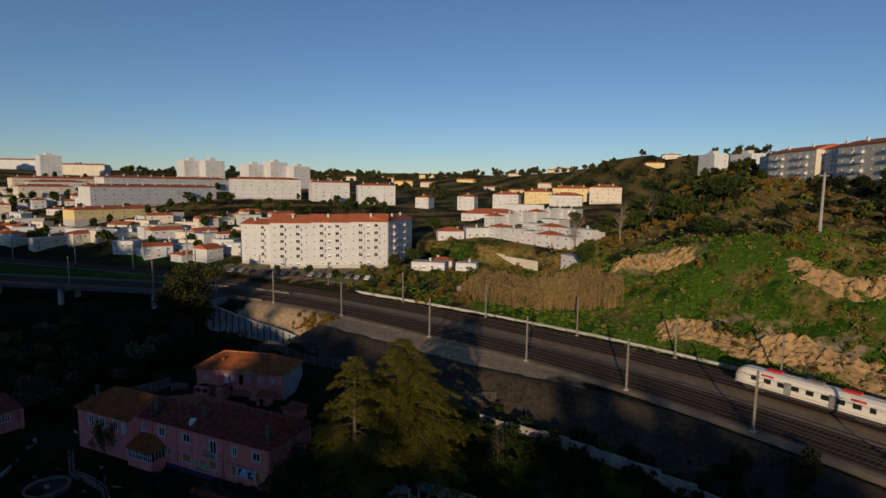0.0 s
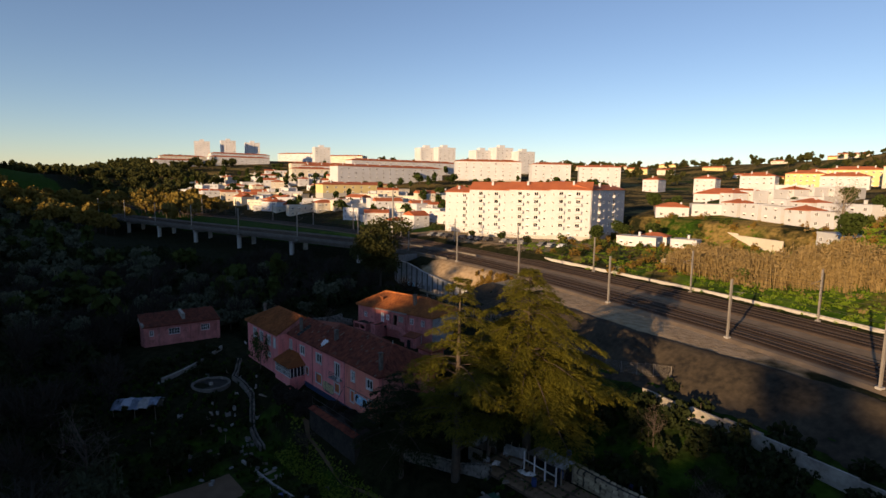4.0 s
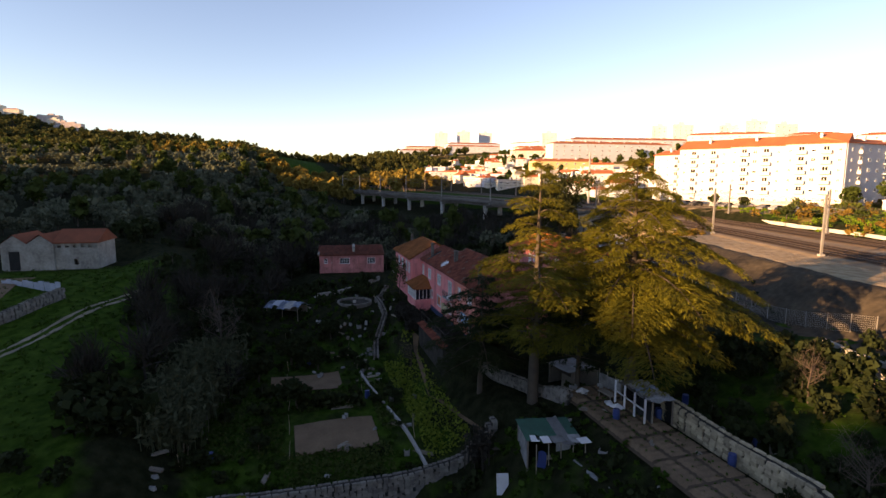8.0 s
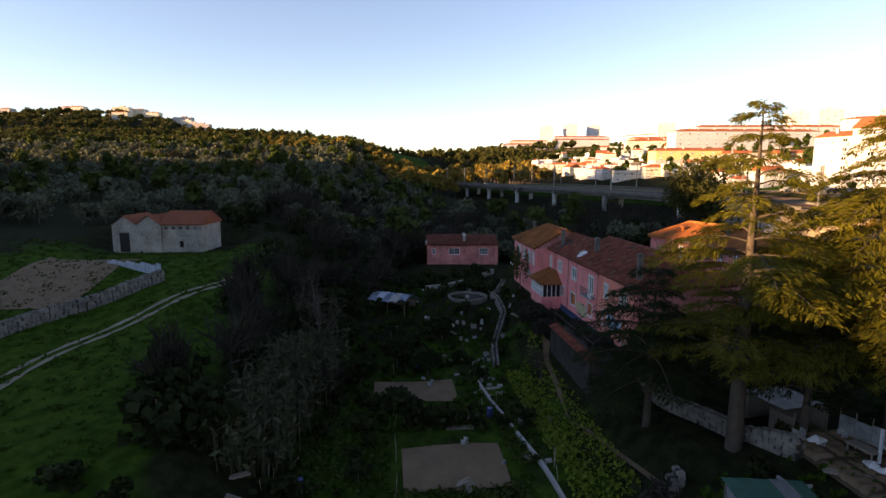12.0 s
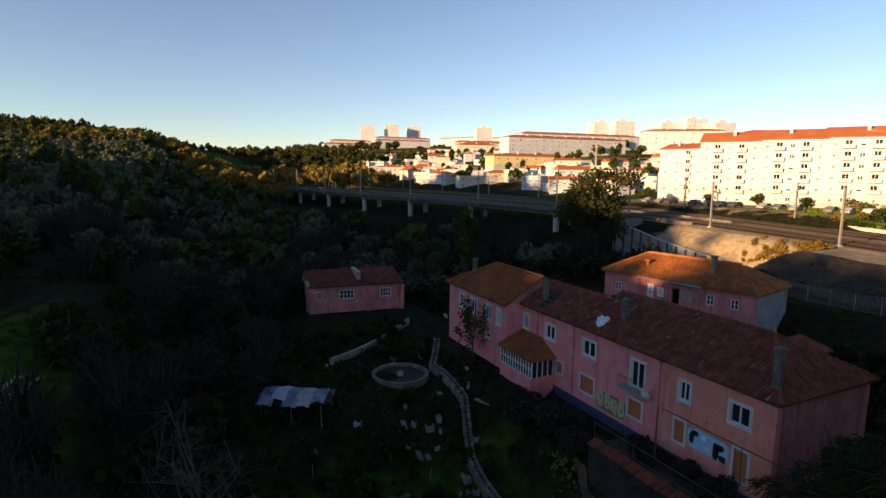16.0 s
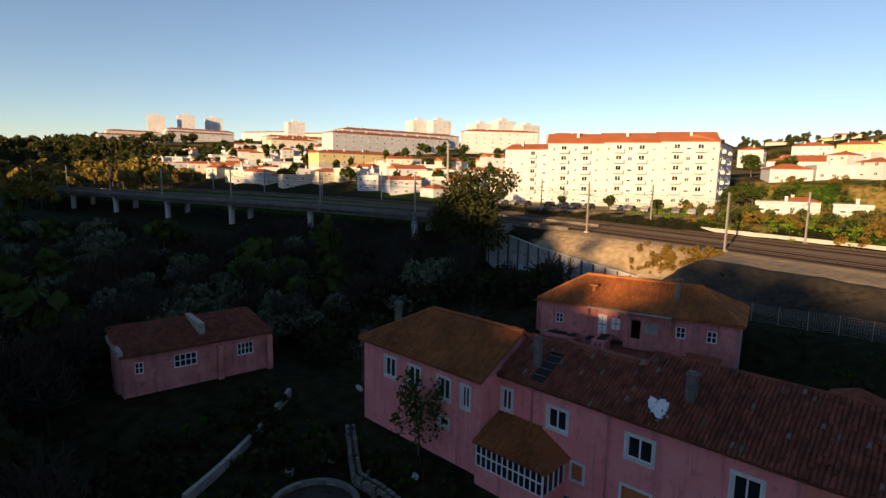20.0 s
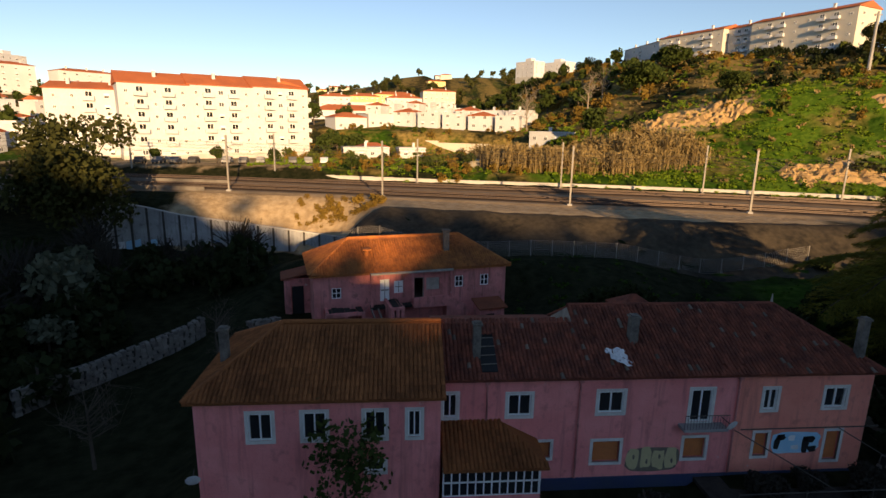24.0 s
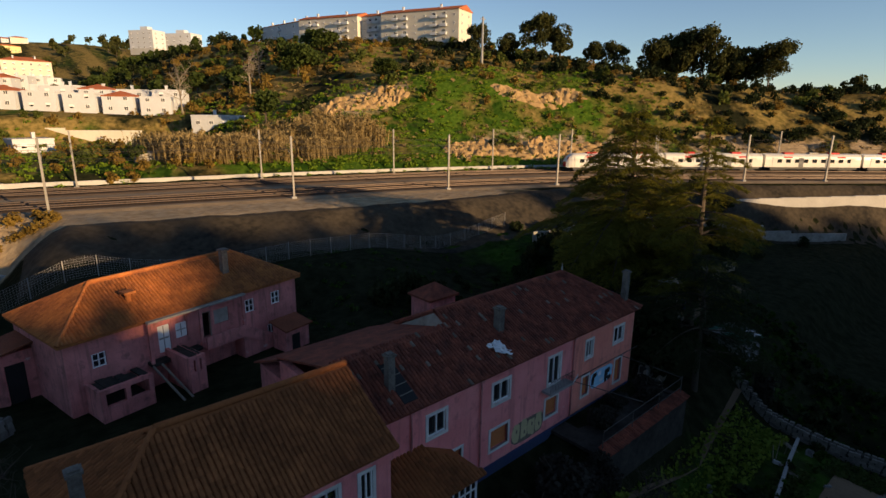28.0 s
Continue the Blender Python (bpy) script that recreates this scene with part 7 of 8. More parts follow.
    plant("umbrella_pine", umb, 14, 214, "broad green umbrella pine below the flats", "tree", s=1.0, turn=80)
    plant("umbrella_pine", umb, 8, 168, "low broad green pine on the slope", "tree", s=0.7)
    b1, b2 = bare_tree(11, 60), bare_tree(12, 61, wide=0.2)
    for x, y, me, s in ((-36, 208, b1, 1.1), (-19, 199, b2, 1.15), (-9, 214, b1, 0.9)):
        plant("bare_tree", (me,), x, y, "pale leafless tree on the slope", "tree", "bare trees", s, names=("branch_crown",))
    rt = [round_tree(6.5, 3.2, k, "leaf_green", n=900, size=0.3) for k in (70, 71)]
    for i, (x, y, s) in enumerate(((-27, 172, 1.3), (-30, 226, 1.2), (-22, 236, 1.2), (-14, 224, 1.1), (-46, 262, 1.3), (-98, 232, 1.2), (-110, 240, 1.3), (-60, 250, 0.9), (-98, 178, 1.0), (-96, 190, 1.2), (-92, 204, 1.1), (-62, 152, 0.6), (-72, 146, 0.5), (-88, 145, 0.6), (-130, 150, 0.5), (-118, 152, 0.6), (-105, 150, 0.55), (-152, 152, 0.7))):
        plant("tree", rt[i % 2], x, y, "rounded dark green leafy tree", "tree", "round trees", s, i * 40)
    oran = round_tree(3.6, 2.0, 80, "leaf_dark", n=900, size=0.2)
    for i, (x, y, s) in enumerate(((-50.5, 34.4, 1.0), (-60, 30, 1.0), (-66, 34, 1.2), (-70, 27, 1.2), (-63, 37.5, 0.9), (-72, 40, 0.9))):
        plant("orange_tree", oran, x, y, "small dark dense fruit tree in the garden", "tree", "fruit trees", s, i * 60)
    lemon = round_tree(4.2, 2.3, 82, "leaf_yellow", n=1500, size=0.15)
    plant("lemon_tree", lemon, -33.2, 28.6, "bright green leafy lemon tree below the garden wall", "tree", z=-7.0)
    bt = bare_tree(7.5, 90, "bark", 0.4)
    for i, (x, y, s) in enumerate(((-64.5, 25.5, 1.2), (-90, 66, 0.6), (-97, 60, 0.7), (-93, 72, 0.5), (-23, 74, 0.5), (-14, 68, 0.6), (-58, 49, 0.5))):
        plant("bare_tree", (bt,), x, y, "grey leafless tree by the gardens", "tree", "bare trees", s, i * 70, names=("branch_crown",))


build_woods()


# ---- train ----
def build_train():
    x = 11.0
    n = 0
    line = lambda k: float(far_y(k + 1.2)) - 1.7
    while n < 7:
        # next car along the far line
        x2 = x
        while math.dist((x, line(x)), (x2, line(x2))) < 23.6:
            x2 += 0.1
        p, q = (x, line(x)), (x2, line(x2))
        m = facing(p, q, float(rail_z(x)) + 0.02)
        car = thing("train_car", m, "white suburban train car with red panels and dark windows", "train", "train cars")
        L, W = 23.0, 1.45
        nose = n == 0
        prof = [(-W, 0.95), (-W - 0.03, 1.6), (-W, 2.6), (-W + 0.12, 3.3), (-W + 0.45, 3.75), (0, 3.95), (W - 0.45, 3.75), (W - 0.12, 3.3), (W, 2.6), (W + 0.03, 1.6), (W, 0.95)]
        sh = Shape()
        st = [(1.9, 1.0)] if nose else [(0.0, 1.0)]
        rows = [[(xx, a * k, b if k == 1 else 0.95 + (b - 0.95) * k) for a, b in prof] for xx, k in ([(0.0, 0.55), (0.5, 0.78), (1.2, 0.94), (1.9, 1.0), (L, 1.0)] if nose else [(0.0, 1.0), (L, 1.0)])]
        for a, b in zip(rows[:-1], rows[1:]):
            sh.sheet(a, b)
        for r in (rows[0], rows[-1]):
            c = np.mean(r, axis=0)
            for i in range(len(r) - 1):
                sh.arrays([r[i], r[i + 1], c], [(0, 1, 2, 2)])
        sh.quads([[(0, -W, 0.95), (L, -W, 0.95), (L, W, 0.95), (0, W, 0.95)]])
        part("body", sh, "train_white", car)
        part("underframe", Shape().box(1.5, L - 0.5, -1.2, 1.2, 0.45, 0.94), "train_dark", car)
        for bx in (3.4, L - 3.4):
            bg_ = part("bogie", Shape().box(bx - 1.7, bx + 1.7, -1.25, 1.25, 0.3, 0.7), "train_dark", car)
            for wx in (-1.1, 1.1):
                for sy in (-0.83, 0.83):
                    part("wheel", Shape().rod((bx + wx, sy - 0.07, 0.43), (bx + wx, sy + 0.07, 0.43), 0.42, n=12), "dark_metal", bg_)
        for side in (-1, 1):
            for k in range(9):
                wx = 3.4 + k * 2.1
                part("window", Shape().box(wx - 0.55, wx + 0.55, side * (W + 0.02) - 0.03, side * (W + 0.02) + 0.03, 1.95, 2.75), "window_glass", car)
            for dx in (2.3, 8.6, 15.0, 21.0):
                part("door", Shape().box(dx - 0.55, dx + 0.55, side * (W + 0.03) - 0.03, side * (W + 0.03) + 0.03, 1.0, 3.05), "plastic_grey" if dx in (8.6, 15.0) else "train_white", car)
            for dx in (5.4, 18.2):
                part("red_panel", Shape().box(dx - 1.0, dx + 1.0, side * (W - 0.10) - 0.03, side * (W - 0.10) + 0.03, 2.85, 3.35), "red_paint", car)
        if nose:
            part("cab_front", Shape().arrays([(-0.03, -0.72, 1.1), (-0.03, 0.72, 1.1), (-0.02, 0.72, 2.0), (-0.02, -0.72, 2.0), (0.45, -1.1, 3.1), (0.45, 1.1, 3.1)], [(1, 0, 3, 2), (2, 3, 4, 5)]), "red_paint", car, "bright red cab front")
            part("windscreen", Shape().quads([[(-0.06, 0.6, 2.0), (-0.06, -0.6, 2.0), (0.38, -0.85, 3.0), (0.38, 0.85, 3.0)]]), "window_glass", car)
        for rx in (6.0, 12.0, 17.0):
            part("roof_unit", Shape().box(rx - 1.1, rx + 1.1, -0.6, 0.6, 3.85, 4.2), "red_paint" if rx != 12.0 else "galvanised", car)
        x = x2
        n += 1


build_train()


# ---- gardens and farm plots ----
def stones(name, pts, h, thick, label, rs, size=0.45, mat_="stone_wall", base=-0.6):
    """A rubble wall along a line: stones in rough courses on a core."""
    wall = thing(name, pose(0, 0, 0), label, "wall", "", "structure")
    core, st = Shape(), Shape()
    single = 300 if name == "garden_wall" else 0
    for (x0, y0), (x1, y1) in zip(pts[:-1], pts[1:]):
        n = max(2, int(math.dist((x0, y0), (x1, y1)) / size))
        d = np.array((x1 - x0, y1 - y0)) / math.dist((x0, y0), (x1, y1))
        s = np.array((-d[1], d[0]))
        for i in range(n):
            f = (i + 0.5) / n
            p = np.array((x0 + (x1 - x0) * f, y0 + (y1 - y0) * f))
            z = lz(*p)
            a, b = p - d * size * 0.55, p + d * size * 0.55
            t = thick * 0.4
            v = [(*(a - s * t), z + base), (*(b - s * t), z + base), (*(b + s * t), z + base), (*(a + s * t), z + base)]
            v += [(k[0], k[1], z + h * 0.96) for k in v]
            core.arrays(v, [(0, 1, 5, 4), (1, 2, 6, 5), (2, 3, 7, 6), (3, 0, 4, 7), (4, 5, 6, 7)])
            zz = z - (3.6 if name == "garden_wall" else 0.3)
            while zz < z + h:
                hh = min(rs.uniform(0.2, 0.38), z + h + 0.04 - zz)
                if hh < 0.08:
                    break
                for sd in (-1, 1):
                    c = np.array((*(p + s * sd * t + d * rs.uniform(-0.12, 0.12)), zz + hh / 2))
                    r = np.array((size * rs.uniform(0.4, 0.6), 0.12 + rs.uniform(0, 0.05), hh * 0.55))
                    u, w = np.array((*d, 0)), np.array((*s, 0))
                    q = [c + u * r[0] * i_ + w * r[1] * j_ + np.array((0, 0, 1)) * r[2] * k_ for i_, j_, k_ in ((-1, -1, -0.8), (1, -1, -0.9), (1, 1, -0.9), (-1, 1, -0.8), (-0.8, -0.8, 1), (0.85, -0.75, 0.9), (0.8, 0.8, 1), (-0.85, 0.75, 0.9))]
                    if single and sd < 0:
                        single -= 1
                        part("stone", Shape().arrays(q, [(0, 1, 5, 4), (1, 2, 6, 5), (2, 3, 7, 6), (3, 0, 4, 7), (4, 5, 6, 7)]), mat_, wall)
                        continue
                    st.arrays(q, [(0, 1, 5, 4), (1, 2, 6, 5), (2, 3, 7, 6), (3, 0, 4, 7), (4, 5, 6, 7)])
                zz += hh
    part("core", core, "plaster_dark", wall)
    part("stones", st, mat_, wall, kind="stuff")
    return wall


def drape(x0, x1, y0, y1, lift, step=0.5, fn=None):
    """A sheet lying on the ground."""
    xs, ys = np.arange(x0, x1 + 1e-6, step), np.arange(y0, y1 + 1e-6, step)
    X, Y = np.meshgrid(xs, ys, indexing="ij")
    Z = land(X, Y) + lift + (fn(X, Y) if fn else 0)
    n, m = X.shape
    i = np.arange(n * m).reshape(n, m)
    return Shape().arrays(np.stack([X, Y, Z], -1).reshape(-1, 3), np.stack([i[:-1, :-1], i[1:, :-1], i[1:, 1:], i[:-1, 1:]], -1).reshape(-1, 4))


def leaf_bed(name, x0, x1, y0, y1, leaf, label, rs, n=500, size=0.16, h=0.35):
    c = np.c_[rs.uniform(x0, x1, n), rs.uniform(y0, y1, n), np.zeros(n)]
    c[:, 2] = land(c[:, 0], c[:, 1]) + rs.uniform(0.05, h, n)
    return tagged(part(name, Shape().quads(leaf_quads(c, size, rs, 0.3)), leaf), label, "plants", "", "stuff")


def tarp_hut():
    """A low hut of poles under sagging, torn pale sheeting."""
    ob = thing("tarp_hut", pose(-79.2, 30.6, lz(-78.6, 32.6), 0, 0, 58), "makeshift hut under torn pale blue sheeting", "shed")
    rng = random.Random(14)
    w, d = 5.6, 3.2
    for a in (0.1, w / 2, w - 0.1):
        for b in (0.1, d - 0.1):
            part("pole", Shape().rod((a, b, -0.5), (a + rng.uniform(-0.1, 0.1), b, 1.6), 0.05, 0.04, 6), "wood_grey", ob)
    for i in range(5):
        x0, x1 = i * w / 5 - 0.15, (i + 1) * w / 5 + 0.12
        lift = 0.05 * (i % 2)
        n, q = 6, 8
        g = [[(x0 + (x1 - x0) * u / n, -0.5 + (d + 0.9) * v / q, 1.6 + lift + 0.75 * math.sin(math.pi * min(1, max(0, v / q * 1.1))) - 0.25 * abs(u / n - 0.5) + rng.uniform(-0.09, 0.09)) for u in range(n + 1)] for v in range(q + 1)]
        sh = Shape()
        for v in range(q):
            for u in range(n):
                if (i, v) in ((1, 0), (3, 7), (4, 0)) or (i == 2 and v == 7 and u > 2):
                    continue
                sh.quads([[g[v][u], g[v][u + 1], g[v + 1][u + 1], g[v + 1][u]]])
        part("sheet", sh, ("tarp_blue", "tarp_pale", "tarp_blue", "plastic_grey", "tarp_blue")[i], ob)
    part("back_wall", Shape().box(0.1, w - 0.1, d - 0.14, d - 0.1, -0.4, 1.5), "wood_grey", ob)


def build_gardens():
    rs = np.random.default_rng(77)
    # terrace in front of the farmhouse, its wall falling to the plots
    tr = thing("terrace", pose(0, 0, 0), "raised terrace with stained plaster walls coloured dark for shade, red tile coping", "terrace", "", "structure")
    # Near-black plaster carries the shade of the cedars over the terrace.
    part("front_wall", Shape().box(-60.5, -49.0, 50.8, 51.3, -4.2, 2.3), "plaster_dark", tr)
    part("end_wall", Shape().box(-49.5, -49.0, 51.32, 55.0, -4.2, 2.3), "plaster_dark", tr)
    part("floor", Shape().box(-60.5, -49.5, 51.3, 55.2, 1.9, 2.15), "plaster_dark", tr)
    cp = Shape()
    tile_field(cp, (-60.5, 50.55, 2.35), (1, 0, 0), np.array((0, 0.95, 0.31)), 50, 2, 0.23, 0.45, rng=random.Random(3), loose=0.03)
    part("coping_tiles", cp, "tile_worn", tr, kind="stuff")
    rl = Shape()
    for x in (-60.4, -56.7, -53, -49.4):
        rl.rod((x, 51.2, 2.2), (x, 51.2, 4.0), 0.035, n=5)
    rl.rod((-60.4, 51.2, 3.9), (-49.4, 51.2, 3.9), 0.03, n=5).rod((-60.4, 51.2, 3.1), (-49.4, 51.2, 3.1), 0.025, n=5)
    rl.rod((-58, 55.1, 5.2), (-49.4, 55.1, 5.2), 0.035, n=5).rod((-58.4, 55.1, 5.2), (-55, 51.2, 3.9), 0.03, n=5).rod((-52, 55.1, 5.2), (-49.4, 51.2, 3.9), 0.03, n=5)
    part("pipe_rail", rl, "dark_metal", tr)
    stones("garden_wall", [(-35.6, 27.0), (-35.2, 36.0), (-35.4, 44.0), (-35.6, 52.0)], 1.1, 0.7, "long grey rubble retaining wall with weep holes", rs, base=-6.0)
    for i in range(9):
        y = 29 + i * 2.5
        # Black box on the face paints the dark of each hole.
        tagged(part("weep_hole", Shape().box(-35.02, -34.9, y - 0.13, y + 0.13, lz(-37, y) - 0.9, lz(-37, y) - 0.55), "black", bpy.data.objects["garden_wall"]))
    stones("plot_wall", [(-49.0, 54.6), (-43.5, 55.4), (-38.5, 57.2), (-33.6, 58.4)], 1.2, 0.6, "rubble retaining wall beside the plots", rs, base=-2.0)
    stones("upper_wall", [(-28.5, 64.6), (-25, 64.9), (-21, 64.8), (-15.0, 64.6), (-6, 63.5)], 2.3, 0.9, "broken ochre rubble wall above the ploughed plot", rs, size=0.6, mat_="rubble_ochre", base=-2.0)
    stones("field_wall", [(-60, -8.5), (-66.5, -5.0), (-72.0, 0.0), (-78.0, 3.6)], 1.5, 0.6, "curved dry-stone field wall", rs, base=-1.5)
    stones("ruined_wall", [(-90.8, 73.2), (-88.6, 75.2)], 1.2, 0.5, "broken rubble wall end by the outhouse", rs, base=-1.5)
    stones("yard_wall", [(-106.0, 66.5), (-101.5, 72.0), (-96.0, 77.2)], 1.9, 0.5, "ruined rubble yard wall", rs, base=-1.5)
    stones("pond_wall", [(-87.5, 51.5), (-83, 48.8), (-76, 49.0), (-70, 46.5), (-64, 45.5)], 0.8, 0.6, "crumbling stone terrace below the house", rs, base=-1.5)
    kb = thing("low_wall", pose(0, 0, 0), "low pale rendered garden wall across the grass", "wall", "", "structure")
    p0, p1 = np.array((-88.6, 39.2)), np.array((-97.2, 51.8))
    d = (p1 - p0) / np.linalg.norm(p1 - p0)
    sd = np.array((-d[1], d[0])) * 0.17
    for i in range(10):
        a, b = p0 + (p1 - p0) * i / 10, p0 + (p1 - p0) * (i + 0.985) / 10
        za, zb = lz(*a), lz(*b)
        v = [(*(a - sd), za - 0.6), (*(b - sd), zb - 0.6), (*(b + sd), zb - 0.6), (*(a + sd), za - 0.6)]
        v += [(v[0][0], v[0][1], za + 0.7), (v[1][0], v[1][1], zb + 0.7), (v[2][0], v[2][1], zb + 0.7), (v[3][0], v[3][1], za + 0.7)]
        part("wall_section", Shape().arrays(v, [(0, 1, 5, 4), (1, 2, 6, 5), (2, 3, 7, 6), (3, 0, 4, 7), (4, 5, 6, 7)]), "plaster_old", kb)
    # beds
    for name, b, m, lab in (("field_plot", (-90.0, -70.0, -17.0, -4.0), "soil", "bare brown plot behind the field wall"), ("soil_bed", (-46.3, -40.6, 34.0, 42.0), "soil", "bare brown vegetable bed"), ("soil_bed", (-61.5, -55.5, 31.5, 40.0), "soil", "bare brown vegetable bed")):
        tagged(part(name, drape(*b, 0.10, 0.25, lambda X, Y: 0.03 * np.sin(X * 9) + 0.03 * wave(X, Y, 0.6, 2)), m, smooth=True), lab, "soil bed", "garden beds")
    plough = thing("ploughed_plot", pose(0, 0, 0), "ploughed brown plot in long beds between trodden paths", "plot")
    part("path", drape(-36.0, -15.0, 58.4, 63.8, 0.06, 0.5), "dirt_dark", plough, smooth=True)
    for i in range(3):
        for k in range(6):
            x0, y0 = -35.8 + 3.45 * k, 58.6 + 1.74 * i
            q = lambda X, Y, x0=x0, y0=y0: 0.16 * ss(x0, x0 + 0.35, X) * ss(x0 + 3.2, x0 + 2.85, X) * ss(y0, y0 + 0.3, Y) * ss(y0 + 1.5, y0 + 1.2, Y) + 0.035 * np.sin(X * 9.5) + 0.03 * wave(X, Y, 0.5, 3)
            part("bed", drape(x0, x0 + 3.2, y0, y0 + 1.5, 0.05, 0.1, q), "soil", plough, smooth=True)
    leaf_bed("cabbage_rows", -56, -41, 24.5, 33.0, "leaf_green", "rows of green vegetables", rs, 1500, 0.13)
    leaf_bed("leafy_bed", -41, -36.8, 33, 43, "leaf_green", "dark green vegetable rows", rs, 900, 0.13)
    leaf_bed("mustard_bed", -62, -37.5, 46.0, 50.3, "leaf_yellow", "bright yellow-green flowering bed", rs, 3200, 0.13, 0.6)
    leaf_bed("greens_bed", -56, -43, 42.6, 45.0, "leaf_green", "leafy green bed", rs, 900, 0.13)
    leaf_bed("greens_bed", -54.5, -49, 34.5, 41.5, "leaf_green", "leafy green bed", rs, 800, 0.14)
    rows_ = Shape()
    for y in np.arange(24.6, 33.0, 0.9):
        for x in np.arange(-56, -41, 0.7):
            c = np.array((x, y, lz(x, y) + 0.12)) + rs.normal(size=(7, 3)) * (0.16, 0.14, 0.06)
            rows_.quads(leaf_quads(c, 0.15, rs, 0.4))
    tagged(part("cabbage_plants", rows_, "grass"), "rows of young green cabbages", "plants", "", "stuff")
    plot = Shape()
    for x in np.arange(-35.6, -16.4, 0.72):
        for y in np.arange(59.1, 63.4, 0.8):
            if rs.random() < 0.75:
                c = np.array((x, y, lz(x, y) + 0.2)) + rs.normal(size=(5, 3)) * (0.1, 0.1, 0.03)
                plot.quads(leaf_quads(c, 0.09, rs, 0.4))
    tagged(part("seedlings", plot, "grass"), "rows of seedlings in the ploughed plot", "plants", "", "stuff")
    furrow = Shape()
    for y in np.arange(34.3, 42.2, 0.8):
        for x in np.arange(-40.8, -37, 0.6):
            c = np.array((x, y, lz(x, y) + 0.15)) + rs.normal(size=(6, 3)) * (0.14, 0.12, 0.08)
            furrow.quads(leaf_quads(c, 0.14, rs, 0.4))
    tagged(part("bean_plants", furrow, "leaf_green"), "short rows of bean plants", "plants", "", "stuff")
    ditch = Shape()
    for a, b in (((-63, 42.2), (-50, 43.6)), ((-50, 43.6), (-36, 45.6))):
        n = 14
        for i in range(n):
            p, q = along_line(a, b, i / n), along_line(a, b, (i + 0.96) / n)
            ditch.arrays([(p[0], p[1], lz(*p) - 0.5), (q[0], q[1], lz(*q) - 0.5), (q[0], q[1] + 0.25, lz(*q) - 0.5), (p[0], p[1] + 0.25, lz(*p) - 0.5), (p[0], p[1], lz(*p) + 0.35), (q[0], q[1], lz(*q) + 0.35), (q[0], q[1] + 0.25, lz(*q) + 0.35), (p[0], p[1] + 0.25, lz(*p) + 0.35)], [(0, 1, 5, 4), (1, 2, 6, 5), (2, 3, 7, 6), (3, 0, 4, 7), (4, 5, 6, 7)])
    tagged(part("water_channel", ditch, "concrete"), "narrow concrete irrigation channel", "channel", "", "structure")
    pth = Shape()
    for a, b in (((-62, 50.6), (-49, 49.6)), ((-49, 49.6), (-36.5, 51.2))):
        for i in range(20):
            p, q = along_line(a, b, i / 20), along_line(a, b, (i + 1) / 20)
            pth.quads([[(p[0], p[1] - 0.5, lz(*p) + 0.06), (q[0], q[1] - 0.5, lz(*q) + 0.06), (q[0], q[1] + 0.5, lz(*q) + 0.06), (p[0], p[1] + 0.5, lz(*p) + 0.06)]])
    tagged(part("garden_path", pth, "soil"), "trodden earth path between the beds", "path", "", "structure")
    # track across the field
    tk = Shape()
    cx = np.linspace(-30, -84, 80)
    cy = curve(np.array((-90, -80, -73.8, -63.9, -51.4, -38, -28.0)), np.array((15.5, 12.0, 8.5, 3.4, -1.0, -5.0, -7.0)), cx) + 0.3 * np.sin(cx * 0.35)
    for off in (-0.7, 0.7):
        w_ = 0.30 + 0.09 * np.sin(cx * 1.3 + off) + 0.06 * np.sin(cx * 3.7)
        a = np.c_[cx, cy + off - w_, land(cx, cy + off - w_) + 0.05]
        b = np.c_[cx, cy + off + w_, land(cx, cy + off + w_) + 0.05]
        tk.sheet(a, b)
    tagged(part("farm_track", tk, "dirt_track"), "pale two-rut farm track through the grass", "track", "", "structure")
    # low run of upright sheets behind the field wall
    sf = thing("sheet_fence", facing((-84.8, -6.4), (-79.8, 2.8), lz(-82.5, -2)), "low fence of pale blue upright sheets", "fence")
    for k in range(11):
        part("sheet", Shape().box(k * 0.95, k * 0.95 + 0.9, -0.02 - 0.05 * (k % 2), 0.02 - 0.05 * (k % 2), -0.7, 0.85 + 0.12 * ((k * 5) % 3)), "tarp_pale", sf)
    # round pond
    pd = thing("round_tank", pose(-82.4, 44.9, lz(-82.4, 44.9) - 0.1), "round concrete water tank, dry inside", "tank")
    sh = Shape()
    for k in range(28):
        a0, a1 = k * math.tau / 28, (k + 1) * math.tau / 28
        for r0, r1, z0, z1 in ((2.95, 2.95, -0.9, 0.42), (2.95, 2.6, 0.42, 0.42), (2.6, 2.6, 0.42, 0.05)):
            sh.quads([[(r0 * math.cos(a0), r0 * math.sin(a0), z0), (r0 * math.cos(a1), r0 * math.sin(a1), z0), (r1 * math.cos(a1), r1 * math.sin(a1), z1), (r1 * math.cos(a0), r1 * math.sin(a0), z1)]])
    part("rim", sh, "stone_wall", pd)
    part("basin", Shape().rod((0, 0, -0.4), (0, 0, 0.1), 2.65, n=28), "plaster_dark", pd)
    part("spout", Shape().box(-0.25, 0.25, -0.25, 0.25, 0.1, 0.5), "plaster_old", pd)
    # sheds
    def shed(x, y, w, d, h, turn, roofm, label, wallm="metal_sheet", z=None):
        ob = thing("shed", pose(x, y, lz(x, y) if z is None else z, 0, 0, turn), label, "shed", "garden sheds")
        for a in (0, w):
            for b in (0, d):
                part("post", Shape().box(a - 0.06, a + 0.06, b - 0.06, b + 0.06, -2.0, h), "wood_grey", ob)
        part("back_wall", Shape().box(0, w, d - 0.04, d, -1.6, h), wallm, ob)
